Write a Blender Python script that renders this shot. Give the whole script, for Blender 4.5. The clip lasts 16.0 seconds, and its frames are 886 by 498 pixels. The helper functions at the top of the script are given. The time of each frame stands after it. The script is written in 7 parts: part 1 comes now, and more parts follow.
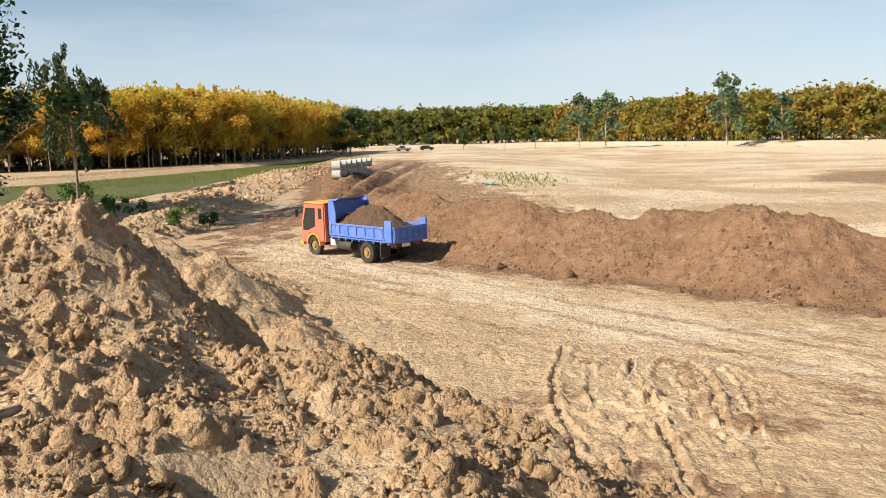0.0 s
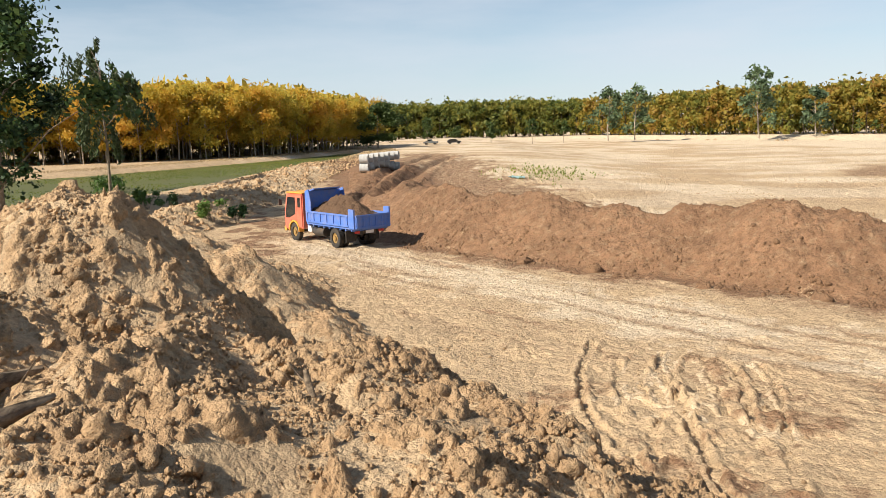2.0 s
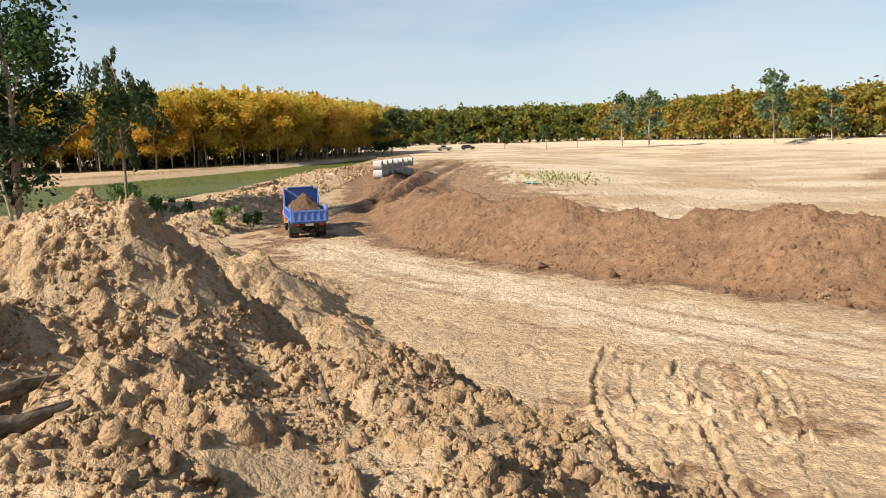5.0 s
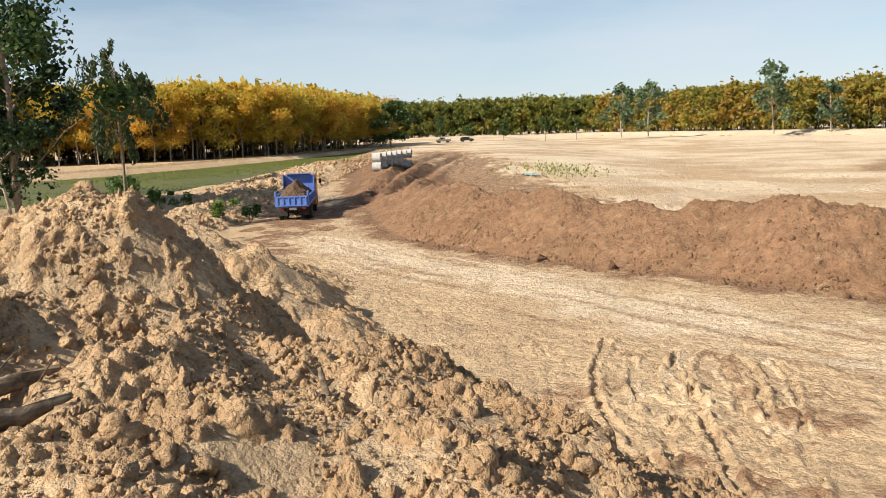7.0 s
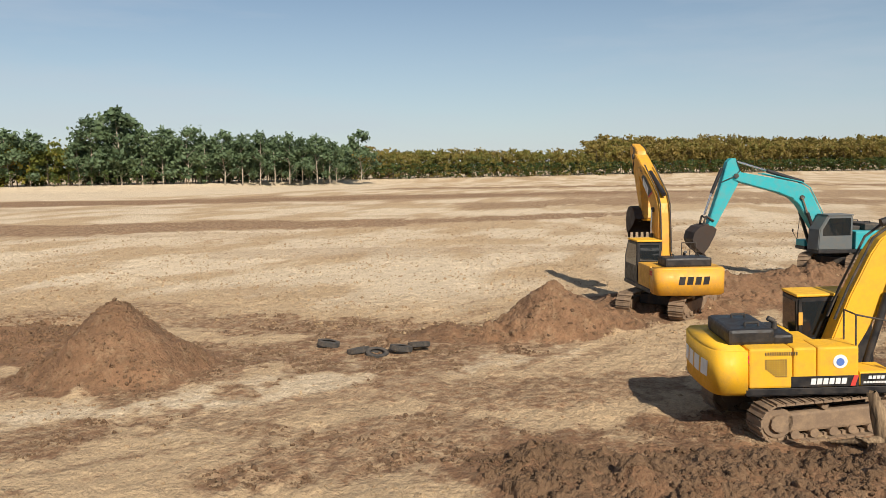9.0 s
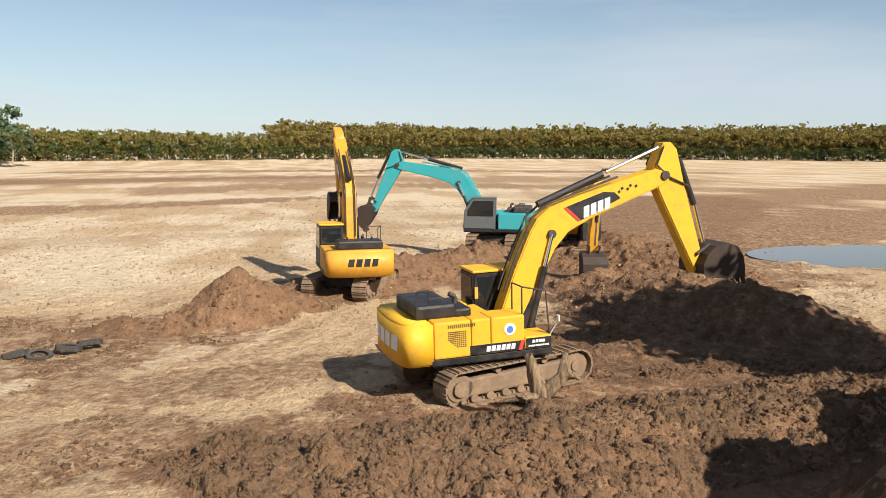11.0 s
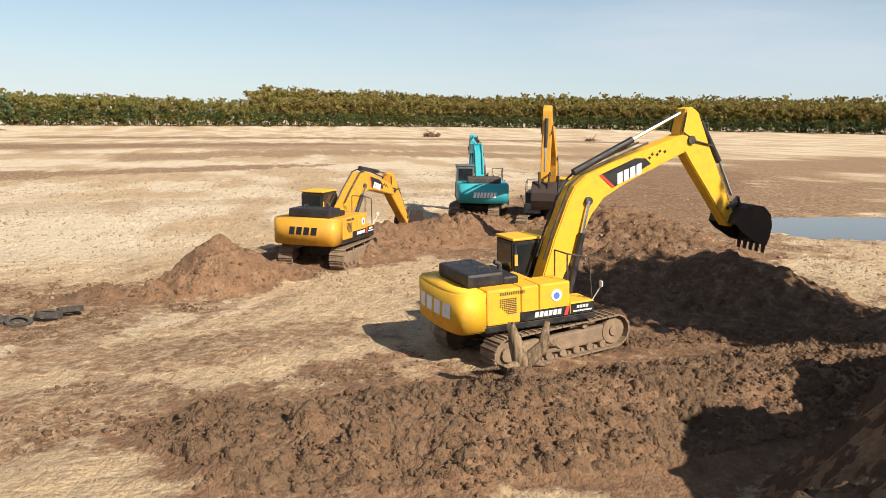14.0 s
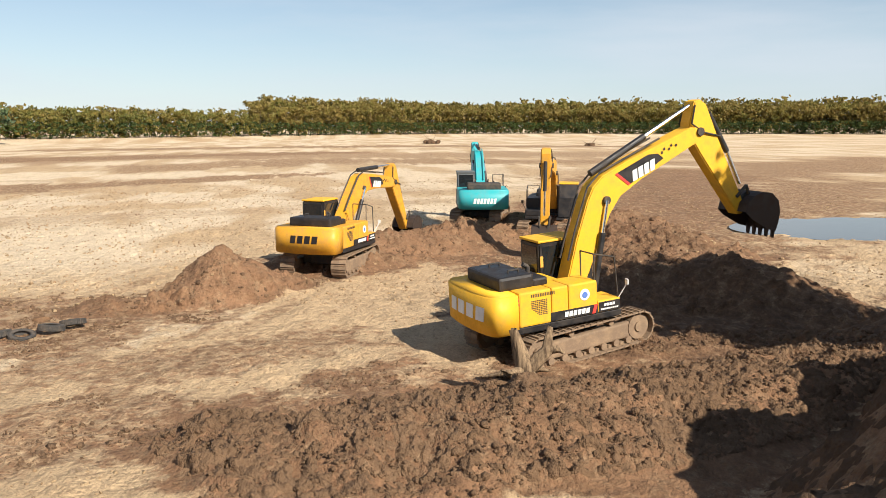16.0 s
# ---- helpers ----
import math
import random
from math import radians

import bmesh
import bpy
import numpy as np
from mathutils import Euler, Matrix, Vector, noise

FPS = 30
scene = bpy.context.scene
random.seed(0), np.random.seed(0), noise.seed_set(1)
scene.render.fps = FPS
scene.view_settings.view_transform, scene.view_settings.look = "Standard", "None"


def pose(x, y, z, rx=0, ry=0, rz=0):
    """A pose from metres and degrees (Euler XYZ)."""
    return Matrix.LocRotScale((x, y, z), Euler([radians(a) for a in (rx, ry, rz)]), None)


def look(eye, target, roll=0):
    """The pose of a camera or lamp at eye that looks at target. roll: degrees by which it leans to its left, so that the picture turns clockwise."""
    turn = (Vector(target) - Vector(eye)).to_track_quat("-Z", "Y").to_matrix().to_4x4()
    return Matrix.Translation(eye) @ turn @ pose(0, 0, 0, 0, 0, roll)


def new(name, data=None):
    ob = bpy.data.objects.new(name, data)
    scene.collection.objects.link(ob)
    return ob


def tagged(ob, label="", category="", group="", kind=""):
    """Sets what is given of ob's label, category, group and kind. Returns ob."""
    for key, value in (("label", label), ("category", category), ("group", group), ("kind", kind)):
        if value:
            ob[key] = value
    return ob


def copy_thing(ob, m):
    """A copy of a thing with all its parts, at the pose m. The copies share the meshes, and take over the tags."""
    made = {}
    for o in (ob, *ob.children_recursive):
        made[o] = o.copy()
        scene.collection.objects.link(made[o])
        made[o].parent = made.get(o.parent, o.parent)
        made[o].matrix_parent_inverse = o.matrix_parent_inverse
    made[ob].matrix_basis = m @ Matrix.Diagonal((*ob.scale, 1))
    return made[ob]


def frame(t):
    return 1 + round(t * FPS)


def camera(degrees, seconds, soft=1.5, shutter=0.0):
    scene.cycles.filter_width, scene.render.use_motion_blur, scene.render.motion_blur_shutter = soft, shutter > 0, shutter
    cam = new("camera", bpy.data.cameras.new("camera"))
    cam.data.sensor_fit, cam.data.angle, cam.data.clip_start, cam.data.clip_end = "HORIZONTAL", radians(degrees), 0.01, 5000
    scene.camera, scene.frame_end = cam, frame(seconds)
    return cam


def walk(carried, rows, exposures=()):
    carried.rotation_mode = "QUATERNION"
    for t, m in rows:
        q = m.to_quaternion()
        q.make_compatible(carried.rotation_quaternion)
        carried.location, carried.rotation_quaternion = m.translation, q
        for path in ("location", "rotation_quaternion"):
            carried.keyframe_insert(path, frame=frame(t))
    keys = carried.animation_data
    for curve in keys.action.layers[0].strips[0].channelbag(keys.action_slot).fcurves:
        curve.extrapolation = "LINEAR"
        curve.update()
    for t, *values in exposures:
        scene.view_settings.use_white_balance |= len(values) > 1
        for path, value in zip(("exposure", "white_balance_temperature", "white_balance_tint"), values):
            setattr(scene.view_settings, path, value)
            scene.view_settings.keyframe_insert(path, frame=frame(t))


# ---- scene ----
# camera: hand-held on a spoil heap, turning on the spot
cam = camera(58, 16.0, soft=0.7, shutter=0.0)
EYE = (0, 0, 6.0)
walk(cam, [
    (0.0, pose(*EYE, 81.99, 1.72, -0.30)),
    (0.5, pose(*EYE, 82.09, 1.59, 0.27)),
    (1.0, pose(*EYE, 82.05, 1.64, 0.82)),
    (1.5, pose(*EYE, 81.76, 1.56, 1.26)),
    (2.0, pose(*EYE, 81.59, 1.69, 1.65)),
    (2.5, pose(*EYE, 81.65, 1.84, 2.07)),
    (3.0, pose(*EYE, 81.88, 1.94, 2.45)),
    (3.5, pose(*EYE, 82.00, 1.93, 2.58)),
    (4.0, pose(*EYE, 82.16, 1.98, 2.63)),
    (6.5, pose(*EYE, 81.60, 2.11, 2.55)),
    (7.0, pose(*EYE, 81.48, 2.15, 2.54)),
    (7.5, pose(*EYE, 81.47, 2.17, 2.54)),
    (8.0, pose(*EYE, 81.69, 2.08, 0.82)),
    (8.3, pose(*EYE, 82.32, 1.91, -7.50)),
    (8.5, pose(*EYE, 82.91, 1.18, -18.79)),
    (8.6, pose(*EYE, 83.51, 1.00, -29.50)),
    (8.7, pose(*EYE, 84.00, 0.38, -41.20)),
    (8.8, pose(*EYE, 84.38, 0.14, -53.00)),
    (8.9, pose(*EYE, 84.38, 0.15, -64.60)),
    (9.0, pose(*EYE, 84.08, 0.67, -74.03)),
    (9.5, pose(*EYE, 83.38, 0.63, -93.07)),
    (10.0, pose(*EYE, 83.58, 0.17, -95.58)),
    (12.5, pose(*EYE, 81.78, -1.19, -97.11)),
    (13.0, pose(*EYE, 81.34, -1.19, -97.21)),
    (13.5, pose(*EYE, 80.84, -1.11, -97.43)),
    (14.0, pose(*EYE, 80.72, -0.92, -97.51)),
    (14.5, pose(*EYE, 80.94, -0.60, -97.31)),
    (15.0, pose(*EYE, 81.30, -0.21, -97.12)),
    (15.5, pose(*EYE, 81.41, -0.01, -97.12)),
    (16.0, pose(*EYE, 81.20, 0.01, -97.54)),
], exposures=[(0, 0.64), (7.8, 0.64), (8.5, 0.64), (8.9, 0.26), (9.1, 0.27), (9.5, 0.40), (10, 0.5), (12.5, 0.55), (16, 0.65)])


# ---- light ----
SUN_AZ = radians(-55)      # heading in which shadows fall, from +y, clockwise negative
SUN_EL = radians(37)
fall = Vector((math.sin(-SUN_AZ) * math.cos(SUN_EL), math.cos(SUN_AZ) * math.cos(SUN_EL), -math.sin(SUN_EL)))
sun_data = bpy.data.lights.new("sun", "SUN")
sun_data.energy, sun_data.angle, sun_data.color = 5.0, radians(0.6), (1.0, 0.915, 0.79)
sun = new("sun", sun_data)
sun.matrix_world = look((0, 0, 60), Vector((0, 0, 60)) + fall)

world = bpy.data.worlds.new("world")
scene.world = world
world.use_nodes = True
wn, wl = world.node_tree.nodes, world.node_tree.links
sky = wn.new("ShaderNodeTexSky")
sky.sky_type, sky.sun_disc = "NISHITA", False
sky.sun_elevation = SUN_EL
sky.sun_rotation = math.atan2(-fall.x, -fall.y)
sky.air_density, sky.dust_density, sky.ozone_density, sky.altitude = 1.0, 0.25, 1.6, 50
geo = wn.new("ShaderNodeTexCoord")
stretch = wn.new("ShaderNodeMapping")
stretch.inputs["Scale"].default_value = (1.3, 1.1, 7.0)
stretch.inputs["Rotation"].default_value = (0.05, 0.08, 0.6)
cirrus = wn.new("ShaderNodeTexNoise")
cirrus.inputs["Scale"].default_value, cirrus.inputs["Detail"].default_value, cirrus.inputs["Roughness"].default_value = 1.6, 7, 0.55
ramp = wn.new("ShaderNodeMapRange")
ramp.inputs["From Min"].default_value, ramp.inputs["From Max"].default_value = 0.42, 0.78
ramp.inputs["To Max"].default_value = 0.75
mix = wn.new("ShaderNodeMix")
mix.data_type = "RGBA"
mix.inputs["B"].default_value = (7.4, 8.0, 8.8, 1)
lift = wn.new("ShaderNodeSeparateXYZ")
wl.new(geo.outputs["Generated"], lift.inputs["Vector"])
haze = wn.new("ShaderNodeMapRange")
haze.inputs["From Min"].default_value, haze.inputs["From Max"].default_value = 0.0, 0.26
haze.inputs["To Min"].default_value, haze.inputs["To Max"].default_value = 0.6, 0.0
wl.new(lift.outputs["Z"], haze.inputs["Value"])
misty = wn.new("ShaderNodeMix")
misty.data_type = "RGBA"
misty.inputs["B"].default_value = (6.9, 8.5, 10.2, 1)
wl.new(haze.outputs["Result"], misty.inputs["Factor"])
wl.new(sky.outputs["Color"], misty.inputs["A"])
back = wn["Background"]
wl.new(geo.outputs["Generated"], stretch.inputs["Vector"])
wl.new(stretch.outputs["Vector"], cirrus.inputs["Vector"])
wl.new(cirrus.outputs["Fac"], ramp.inputs["Value"])
wl.new(ramp.outputs["Result"], mix.inputs["Factor"])
wl.new(misty.outputs["Result"], mix.inputs["A"])
wl.new(mix.outputs["Result"], back.inputs["Color"])
back.inputs["Strength"].default_value = 0.063

# ---- materials ----
def shader(name, base=(0.5, 0.5, 0.5), rough=0.7, metal=0.0, spec=0.5):
    m = bpy.data.materials.new(name)
    m.use_nodes = True
    b = m.node_tree.nodes["Principled BSDF"]
    b.inputs["Base Color"].default_value = (*base, 1)
    b.inputs["Roughness"].default_value, b.inputs["Metallic"].default_value = rough, metal
    b.inputs["Specular IOR Level"].default_value = spec
    return m, m.node_tree.nodes, m.node_tree.links, b


def noise_node(n, l, scale, detail=5, rough=0.6, kind="Object", squash=None):
    co = n.new("ShaderNodeTexCoord")
    t = n.new("ShaderNodeTexNoise")
    t.inputs["Scale"].default_value, t.inputs["Detail"].default_value, t.inputs["Roughness"].default_value = scale, detail, rough
    if squash:
        mp = n.new("ShaderNodeMapping")
        mp.inputs["Scale"].default_value = squash
        l.new(co.outputs[kind], mp.inputs["Vector"])
        l.new(mp.outputs["Vector"], t.inputs["Vector"])
    else:
        l.new(co.outputs[kind], t.inputs["Vector"])
    return t


def span(n, l, socket, lo, hi, a=0.0, b=1.0):
    r = n.new("ShaderNodeMapRange")
    r.inputs["From Min"].default_value, r.inputs["From Max"].default_value = lo, hi
    r.inputs["To Min"].default_value, r.inputs["To Max"].default_value = a, b
    l.new(socket, r.inputs["Value"])
    return r.outputs["Result"]


def blend(n, l, fac, a, b, how="MIX"):
    m = n.new("ShaderNodeMix")
    m.data_type, m.blend_type = "RGBA", how
    for sock, v in (("Factor", fac), ("A", a), ("B", b)):
        if isinstance(v, (int, float)):
            m.inputs[sock].default_value = v
        elif isinstance(v, tuple):
            m.inputs[sock].default_value = (*v, 1)
        else:
            l.new(v, m.inputs[sock])
    return m.outputs["Result"]


def relief(n, l, b, height, strength=0.4, dist=0.02):
    u = n.new("ShaderNodeBump")
    u.inputs["Strength"].default_value, u.inputs["Distance"].default_value = strength, dist
    l.new(height, u.inputs["Height"])
    l.new(u.outputs["Normal"], b.inputs["Normal"])


def soil_material(name, light, brown, pale, dark, by_mesh=True, fixed=0.0, bump=0.08):
    """Sand, brown soil, pale crust and moist soil with shade in its colour, mixed by the mesh's own soil layers and by
    noise.
    """
    m, n, l, b = shader(name, light, 0.95, 0, 0.2)
    big = noise_node(n, l, 0.35, 6, 0.65)
    mid = noise_node(n, l, 2.2, 6, 0.7)
    fine = noise_node(n, l, 16, 5, 0.75)
    if by_mesh:
        def layer(k):
            a = n.new("ShaderNodeAttribute")
            a.attribute_name = k
            return a.outputs["Fac"]
        ragged = noise_node(n, l, 2.4, 10, 0.78)
        def torn(socket, k, lo, hi):
            """Ragged edges: the layer shows where it and a noise together are high."""
            a = n.new("ShaderNodeMath")
            a.operation = "MULTIPLY_ADD"
            a.inputs[1].default_value = k
            l.new(ragged.outputs["Fac"], a.inputs[0])
            l.new(socket, a.inputs[2])
            return span(n, l, a.outputs[0], lo + 0.5 * k, hi + 0.5 * k)
        fb, fp, fw = torn(layer("brown"), 2.0, 0.26, 0.74), torn(layer("pale"), 1.4, 0.15, 0.85), torn(layer("moist_shade"), 1.4, 0.25, 0.75)
    c = blend(n, l, span(n, l, mid.outputs["Fac"], 0.35, 0.7), light, tuple(v * 0.8 for v in light))
    if by_mesh:
        c = blend(n, l, fp, c, pale)
        br = blend(n, l, span(n, l, big.outputs["Fac"], 0.35, 0.65), brown, tuple(v * 1.45 for v in brown))
        br = blend(n, l, span(n, l, mid.outputs["Fac"], 0.42, 0.66, 0.0, 0.6), br, tuple(v * 0.55 for v in brown))
        br = blend(n, l, span(n, l, ragged.outputs["Fac"], 0.5, 0.35, 0.0, 0.5), br, tuple(v * 0.62 for v in light))
        c = blend(n, l, fb, c, br)
        c = blend(n, l, fw, c, dark)
    else:
        c = blend(n, l, span(n, l, big.outputs["Fac"], 0.4, 0.7, 0, fixed), c, brown)
    streak = noise_node(n, l, 0.9, 8, 0.75, squash=(0.45, 1.0, 1.0))
    c = blend(n, l, span(n, l, streak.outputs["Fac"], 0.46, 0.68, 0.0, 0.26), c, (0.20, 0.125, 0.07))
    broad = noise_node(n, l, 0.16, 9, 0.72, squash=(1.6, 0.5, 1.0))
    c = blend(n, l, span(n, l, broad.outputs["Fac"], 0.5, 0.68, 0.0, 0.16), c, (0.22, 0.135, 0.075))
    spot = noise_node(n, l, 6.5, 4, 0.8)
    c = blend(n, l, span(n, l, spot.outputs["Fac"], 0.54, 0.66, 0.0, 0.40), c, (0.12, 0.075, 0.045))
    c = blend(n, l, span(n, l, fine.outputs["Fac"], 0.34, 0.62, 0.3, 0.0), c, (0.05, 0.03, 0.02))
    l.new(c, b.inputs["Base Color"])
    def plus(a, k, c2):
        add = n.new("ShaderNodeMath")
        add.operation = "MULTIPLY_ADD"
        add.inputs[1].default_value = k
        l.new(a, add.inputs[0])
        if c2 is not None:
            l.new(c2, add.inputs[2])
        return add.outputs[0]
    h = plus(mid.outputs["Fac"], 0.8, plus(fine.outputs["Fac"], 0.55, None))
    co = n.new("ShaderNodeTexCoord")
    for size, k in ((3.1, -0.9), (9, -0.5), (24, -0.24), (60, -0.12)):
        grain = n.new("ShaderNodeTexVoronoi")
        grain.inputs["Scale"].default_value, grain.inputs["Randomness"].default_value = size, 1.0
        l.new(co.outputs["Object"], grain.inputs["Vector"])
        h = plus(grain.outputs["Distance"], k, h)
    relief(n, l, b, h, 1.0, bump)
    return m


def paint(name, base, rough=0.4, dirt=0.4, dirt_col=(0.25, 0.17, 0.1), metal=0.0, scale=3.0):
    """Machine paint with dust and scuffs."""
    m, n, l, b = shader(name, base, rough, metal)
    a = noise_node(n, l, scale, 7, 0.7)
    f = noise_node(n, l, scale * 9, 4, 0.7)
    c = blend(n, l, span(n, l, a.outputs["Fac"], 0.45, 0.75, 0, dirt), base, dirt_col)
    c = blend(n, l, span(n, l, f.outputs["Fac"], 0.5, 0.8, 0, dirt * 0.6), c, dirt_col)
    l.new(c, b.inputs["Base Color"])
    l.new(span(n, l, a.outputs["Fac"], 0.4, 0.75, rough, min(1, rough + 0.45)), b.inputs["Roughness"])
    relief(n, l, b, f.outputs["Fac"], 0.12, 0.005)
    return m


def mottled(name, a, c2, scale, rough=0.9, bump=0.4, dist=0.02, squash=None, lo=0.35, hi=0.65):
    m, n, l, b = shader(name, a, rough, 0, 0.25)
    t = noise_node(n, l, scale, 6, 0.65, squash=squash)
    l.new(blend(n, l, span(n, l, t.outputs["Fac"], lo, hi), a, c2), b.inputs["Base Color"])
    relief(n, l, b, t.outputs["Fac"], bump, dist)
    return m


def leaf_material(name, cols, trans=0.25):
    """Leaves: colour varies from leaf to leaf and from tree to tree."""
    m, n, l, b = shader(name, cols[0], 0.55, 0, 0.3)
    g = n.new("ShaderNodeNewGeometry")
    o = n.new("ShaderNodeObjectInfo")
    r = n.new("ShaderNodeValToRGB")
    r.color_ramp.interpolation = "LINEAR"
    while len(r.color_ramp.elements) < len(cols):
        r.color_ramp.elements.new(0.5)
    for i, col in enumerate(cols):
        r.color_ramp.elements[i].position = i / (len(cols) - 1)
        r.color_ramp.elements[i].color = (*col, 1)
    t = noise_node(n, l, 0.09, 3, 0.6)
    ad = n.new("ShaderNodeMath")
    ad.operation = "MULTIPLY_ADD"
    ad.inputs[1].default_value = 0.3
    l.new(g.outputs["Random Per Island"], ad.inputs[0])
    mm = n.new("ShaderNodeMath")
    mm.operation = "MULTIPLY_ADD"
    mm.inputs[1].default_value, mm.inputs[2].default_value = 0.45, -0.2
    l.new(o.outputs["Random"], mm.inputs[0])
    s3 = n.new("ShaderNodeMath")
    l.new(span(n, l, t.outputs["Fac"], 0.3, 0.7, 0, 0.6), s3.inputs[0])
    l.new(mm.outputs[0], s3.inputs[1])
    l.new(s3.outputs[0], ad.inputs[2])
    l.new(ad.outputs[0], r.inputs["Fac"])
    l.new(r.outputs["Color"], b.inputs["Base Color"])
    tr = n.new("ShaderNodeBsdfTranslucent")
    l.new(r.outputs["Color"], tr.inputs["Color"])
    mx = n.new("ShaderNodeMixShader")
    mx.inputs[0].default_value = trans
    l.new(b.outputs[0], mx.inputs[1])
    l.new(tr.outputs[0], mx.inputs[2])
    l.new(mx.outputs[0], n["Material Output"].inputs["Surface"])
    return m


# the moist colour is lowered to carry the boom's shadow too
SAND, BROWN, PALE, MOIST_SHADE = (0.66, 0.475, 0.285), (0.245, 0.137, 0.076), (0.80, 0.645, 0.45), (0.038, 0.024, 0.015)
M_SOIL = soil_material("soil", SAND, BROWN, PALE, MOIST_SHADE)
M_HEAP = soil_material("heap_soil", (0.68, 0.46, 0.26), (0.48, 0.29, 0.15), PALE, MOIST_SHADE, by_mesh=False, fixed=0.6, bump=0.11)
M_CLOD = soil_material("brown_clod", (0.165, 0.10, 0.06), (0.10, 0.06, 0.036), PALE, MOIST_SHADE, by_mesh=False, fixed=0.8)
M_SPOIL = soil_material("spoil_soil", (0.265, 0.165, 0.097), (0.145, 0.088, 0.05), PALE, MOIST_SHADE, by_mesh=False, fixed=0.8, bump=0.11)
M_YELLOW = paint("yellow_paint", (0.78, 0.42, 0.015), 0.58, 0.35)
M_YELLOW_OLD = paint("worn_yellow_paint", (0.68, 0.33, 0.02), 0.45, 0.55)
M_TEAL = paint("teal_paint", (0.02, 0.36, 0.40), 0.4, 0.35)
M_BLUE = paint("blue_paint", (0.07, 0.17, 0.52), 0.5, 0.5, (0.32, 0.28, 0.26))
M_RED = paint("red_paint", (0.60, 0.13, 0.075), 0.5, 0.5, (0.40, 0.28, 0.2))
M_ORANGE = paint("orange_paint", (0.75, 0.36, 0.05), 0.45, 0.4)
M_BLACK = paint("black_paint", (0.012, 0.012, 0.014), 0.4, 0.12)
M_DARK = paint("dark_steel", (0.03, 0.028, 0.027), 0.6, 0.5)
M_TRACK = paint("dusty_track_steel", (0.19, 0.13, 0.085), 0.75, 0.8, (0.36, 0.25, 0.15))
M_BUCKET = paint("worn_bucket_steel", (0.045, 0.032, 0.026), 0.6, 0.8, (0.085, 0.05, 0.033), 0.3)
M_CHROME = shader("chrome_rod", (0.8, 0.8, 0.8), 0.15, 1.0)[0]
M_RUBBER = paint("dusty_rubber", (0.022, 0.021, 0.02), 0.85, 0.5, (0.16, 0.12, 0.08))
M_OLDRUBBER = paint("weathered_rubber", (0.04, 0.038, 0.036), 0.9, 0.5, (0.24, 0.18, 0.13))
M_RIM = paint("rusty_yellow_rim", (0.30, 0.18, 0.05), 0.7, 0.6)
M_WHITE = paint("white_decal", (0.78, 0.78, 0.76), 0.5, 0.2)
M_REDDECAL = paint("red_decal", (0.6, 0.04, 0.03), 0.5, 0.2)
M_GLASS = shader("cab_glass", (0.015, 0.018, 0.02), 0.08, 0.0, 0.8)[0]
M_CONCRETE = mottled("concrete", (0.50, 0.49, 0.46), (0.36, 0.35, 0.32), 3, 0.9, 0.3)
M_WOOD = mottled("grey_driftwood", (0.34, 0.24, 0.145), (0.09, 0.06, 0.038), 2.5, 0.9, 0.9, 0.04, (6, 6, 0.7))
M_DRIFT = mottled("split_driftwood", (0.30, 0.225, 0.15), (0.09, 0.065, 0.045), 2.5, 0.9, 0.9, 0.03, (4, 2, 6))
M_BARK = mottled("bark", (0.30, 0.24, 0.17), (0.12, 0.09, 0.065), 4, 0.9, 0.6, 0.03)
M_PALEBARK = mottled("pale_bark", (0.48, 0.42, 0.34), (0.22, 0.17, 0.12), 2.5, 0.9, 0.4, 0.02)
# bark of the woods and undergrowth, the shade under the crowns put into its colour
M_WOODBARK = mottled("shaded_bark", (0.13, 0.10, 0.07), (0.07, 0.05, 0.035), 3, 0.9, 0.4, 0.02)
M_GREY = paint("grey_cab_paint", (0.10, 0.115, 0.12), 0.5, 0.3)
M_BANKLUMP = soil_material("bank_lump", (0.29, 0.17, 0.095), (0.20, 0.115, 0.062), PALE, MOIST_SHADE, by_mesh=False, fixed=0.8)
M_FIELD = soil_material("field_crumb", (0.56, 0.40, 0.23), (0.32, 0.19, 0.105), PALE, MOIST_SHADE, by_mesh=False, fixed=0.9)


def water_material(name, base, rough, scale, bump):
    m, n, l, b = shader(name, base, rough, 0, 0.5)
    b.inputs["IOR"].default_value = 1.33
    t = noise_node(n, l, scale, 4, 0.6)
    relief(n, l, b, t.outputs["Fac"], bump, 0.01)
    return m


M_PUDDLE = water_material("puddle_water", (0.10, 0.09, 0.075), 0.03, 6, 0.05)
M_POND = water_material("pond_water", (0.11, 0.115, 0.026), 0.4, 3, 0.3)
M_LEAF_RUBBER = leaf_material("rubber_leaf", [(0.30, 0.30, 0.06), (0.50, 0.40, 0.06), (0.60, 0.42, 0.06), (0.64, 0.38, 0.06), (0.52, 0.26, 0.06)], 0.55)
M_LEAF_MIX = leaf_material("far_leaf", [(0.10, 0.14, 0.04), (0.18, 0.20, 0.045), (0.28, 0.25, 0.045), (0.37, 0.26, 0.048), (0.32, 0.17, 0.045)], 0.5)
M_LEAF_DUN = leaf_material("dun_leaf", [(0.10, 0.14, 0.045), (0.19, 0.20, 0.055), (0.27, 0.23, 0.06), (0.30, 0.215, 0.066), (0.22, 0.20, 0.05)], 0.5)
M_LEAF_DARK = leaf_material("dark_leaf", [(0.040, 0.064, 0.018), (0.065, 0.098, 0.024), (0.095, 0.135, 0.03)], 0.25)
M_LEAF_GUM = leaf_material("gum_leaf", [(0.075, 0.112, 0.060), (0.120, 0.173, 0.083), (0.180, 0.232, 0.120)], 0.25)
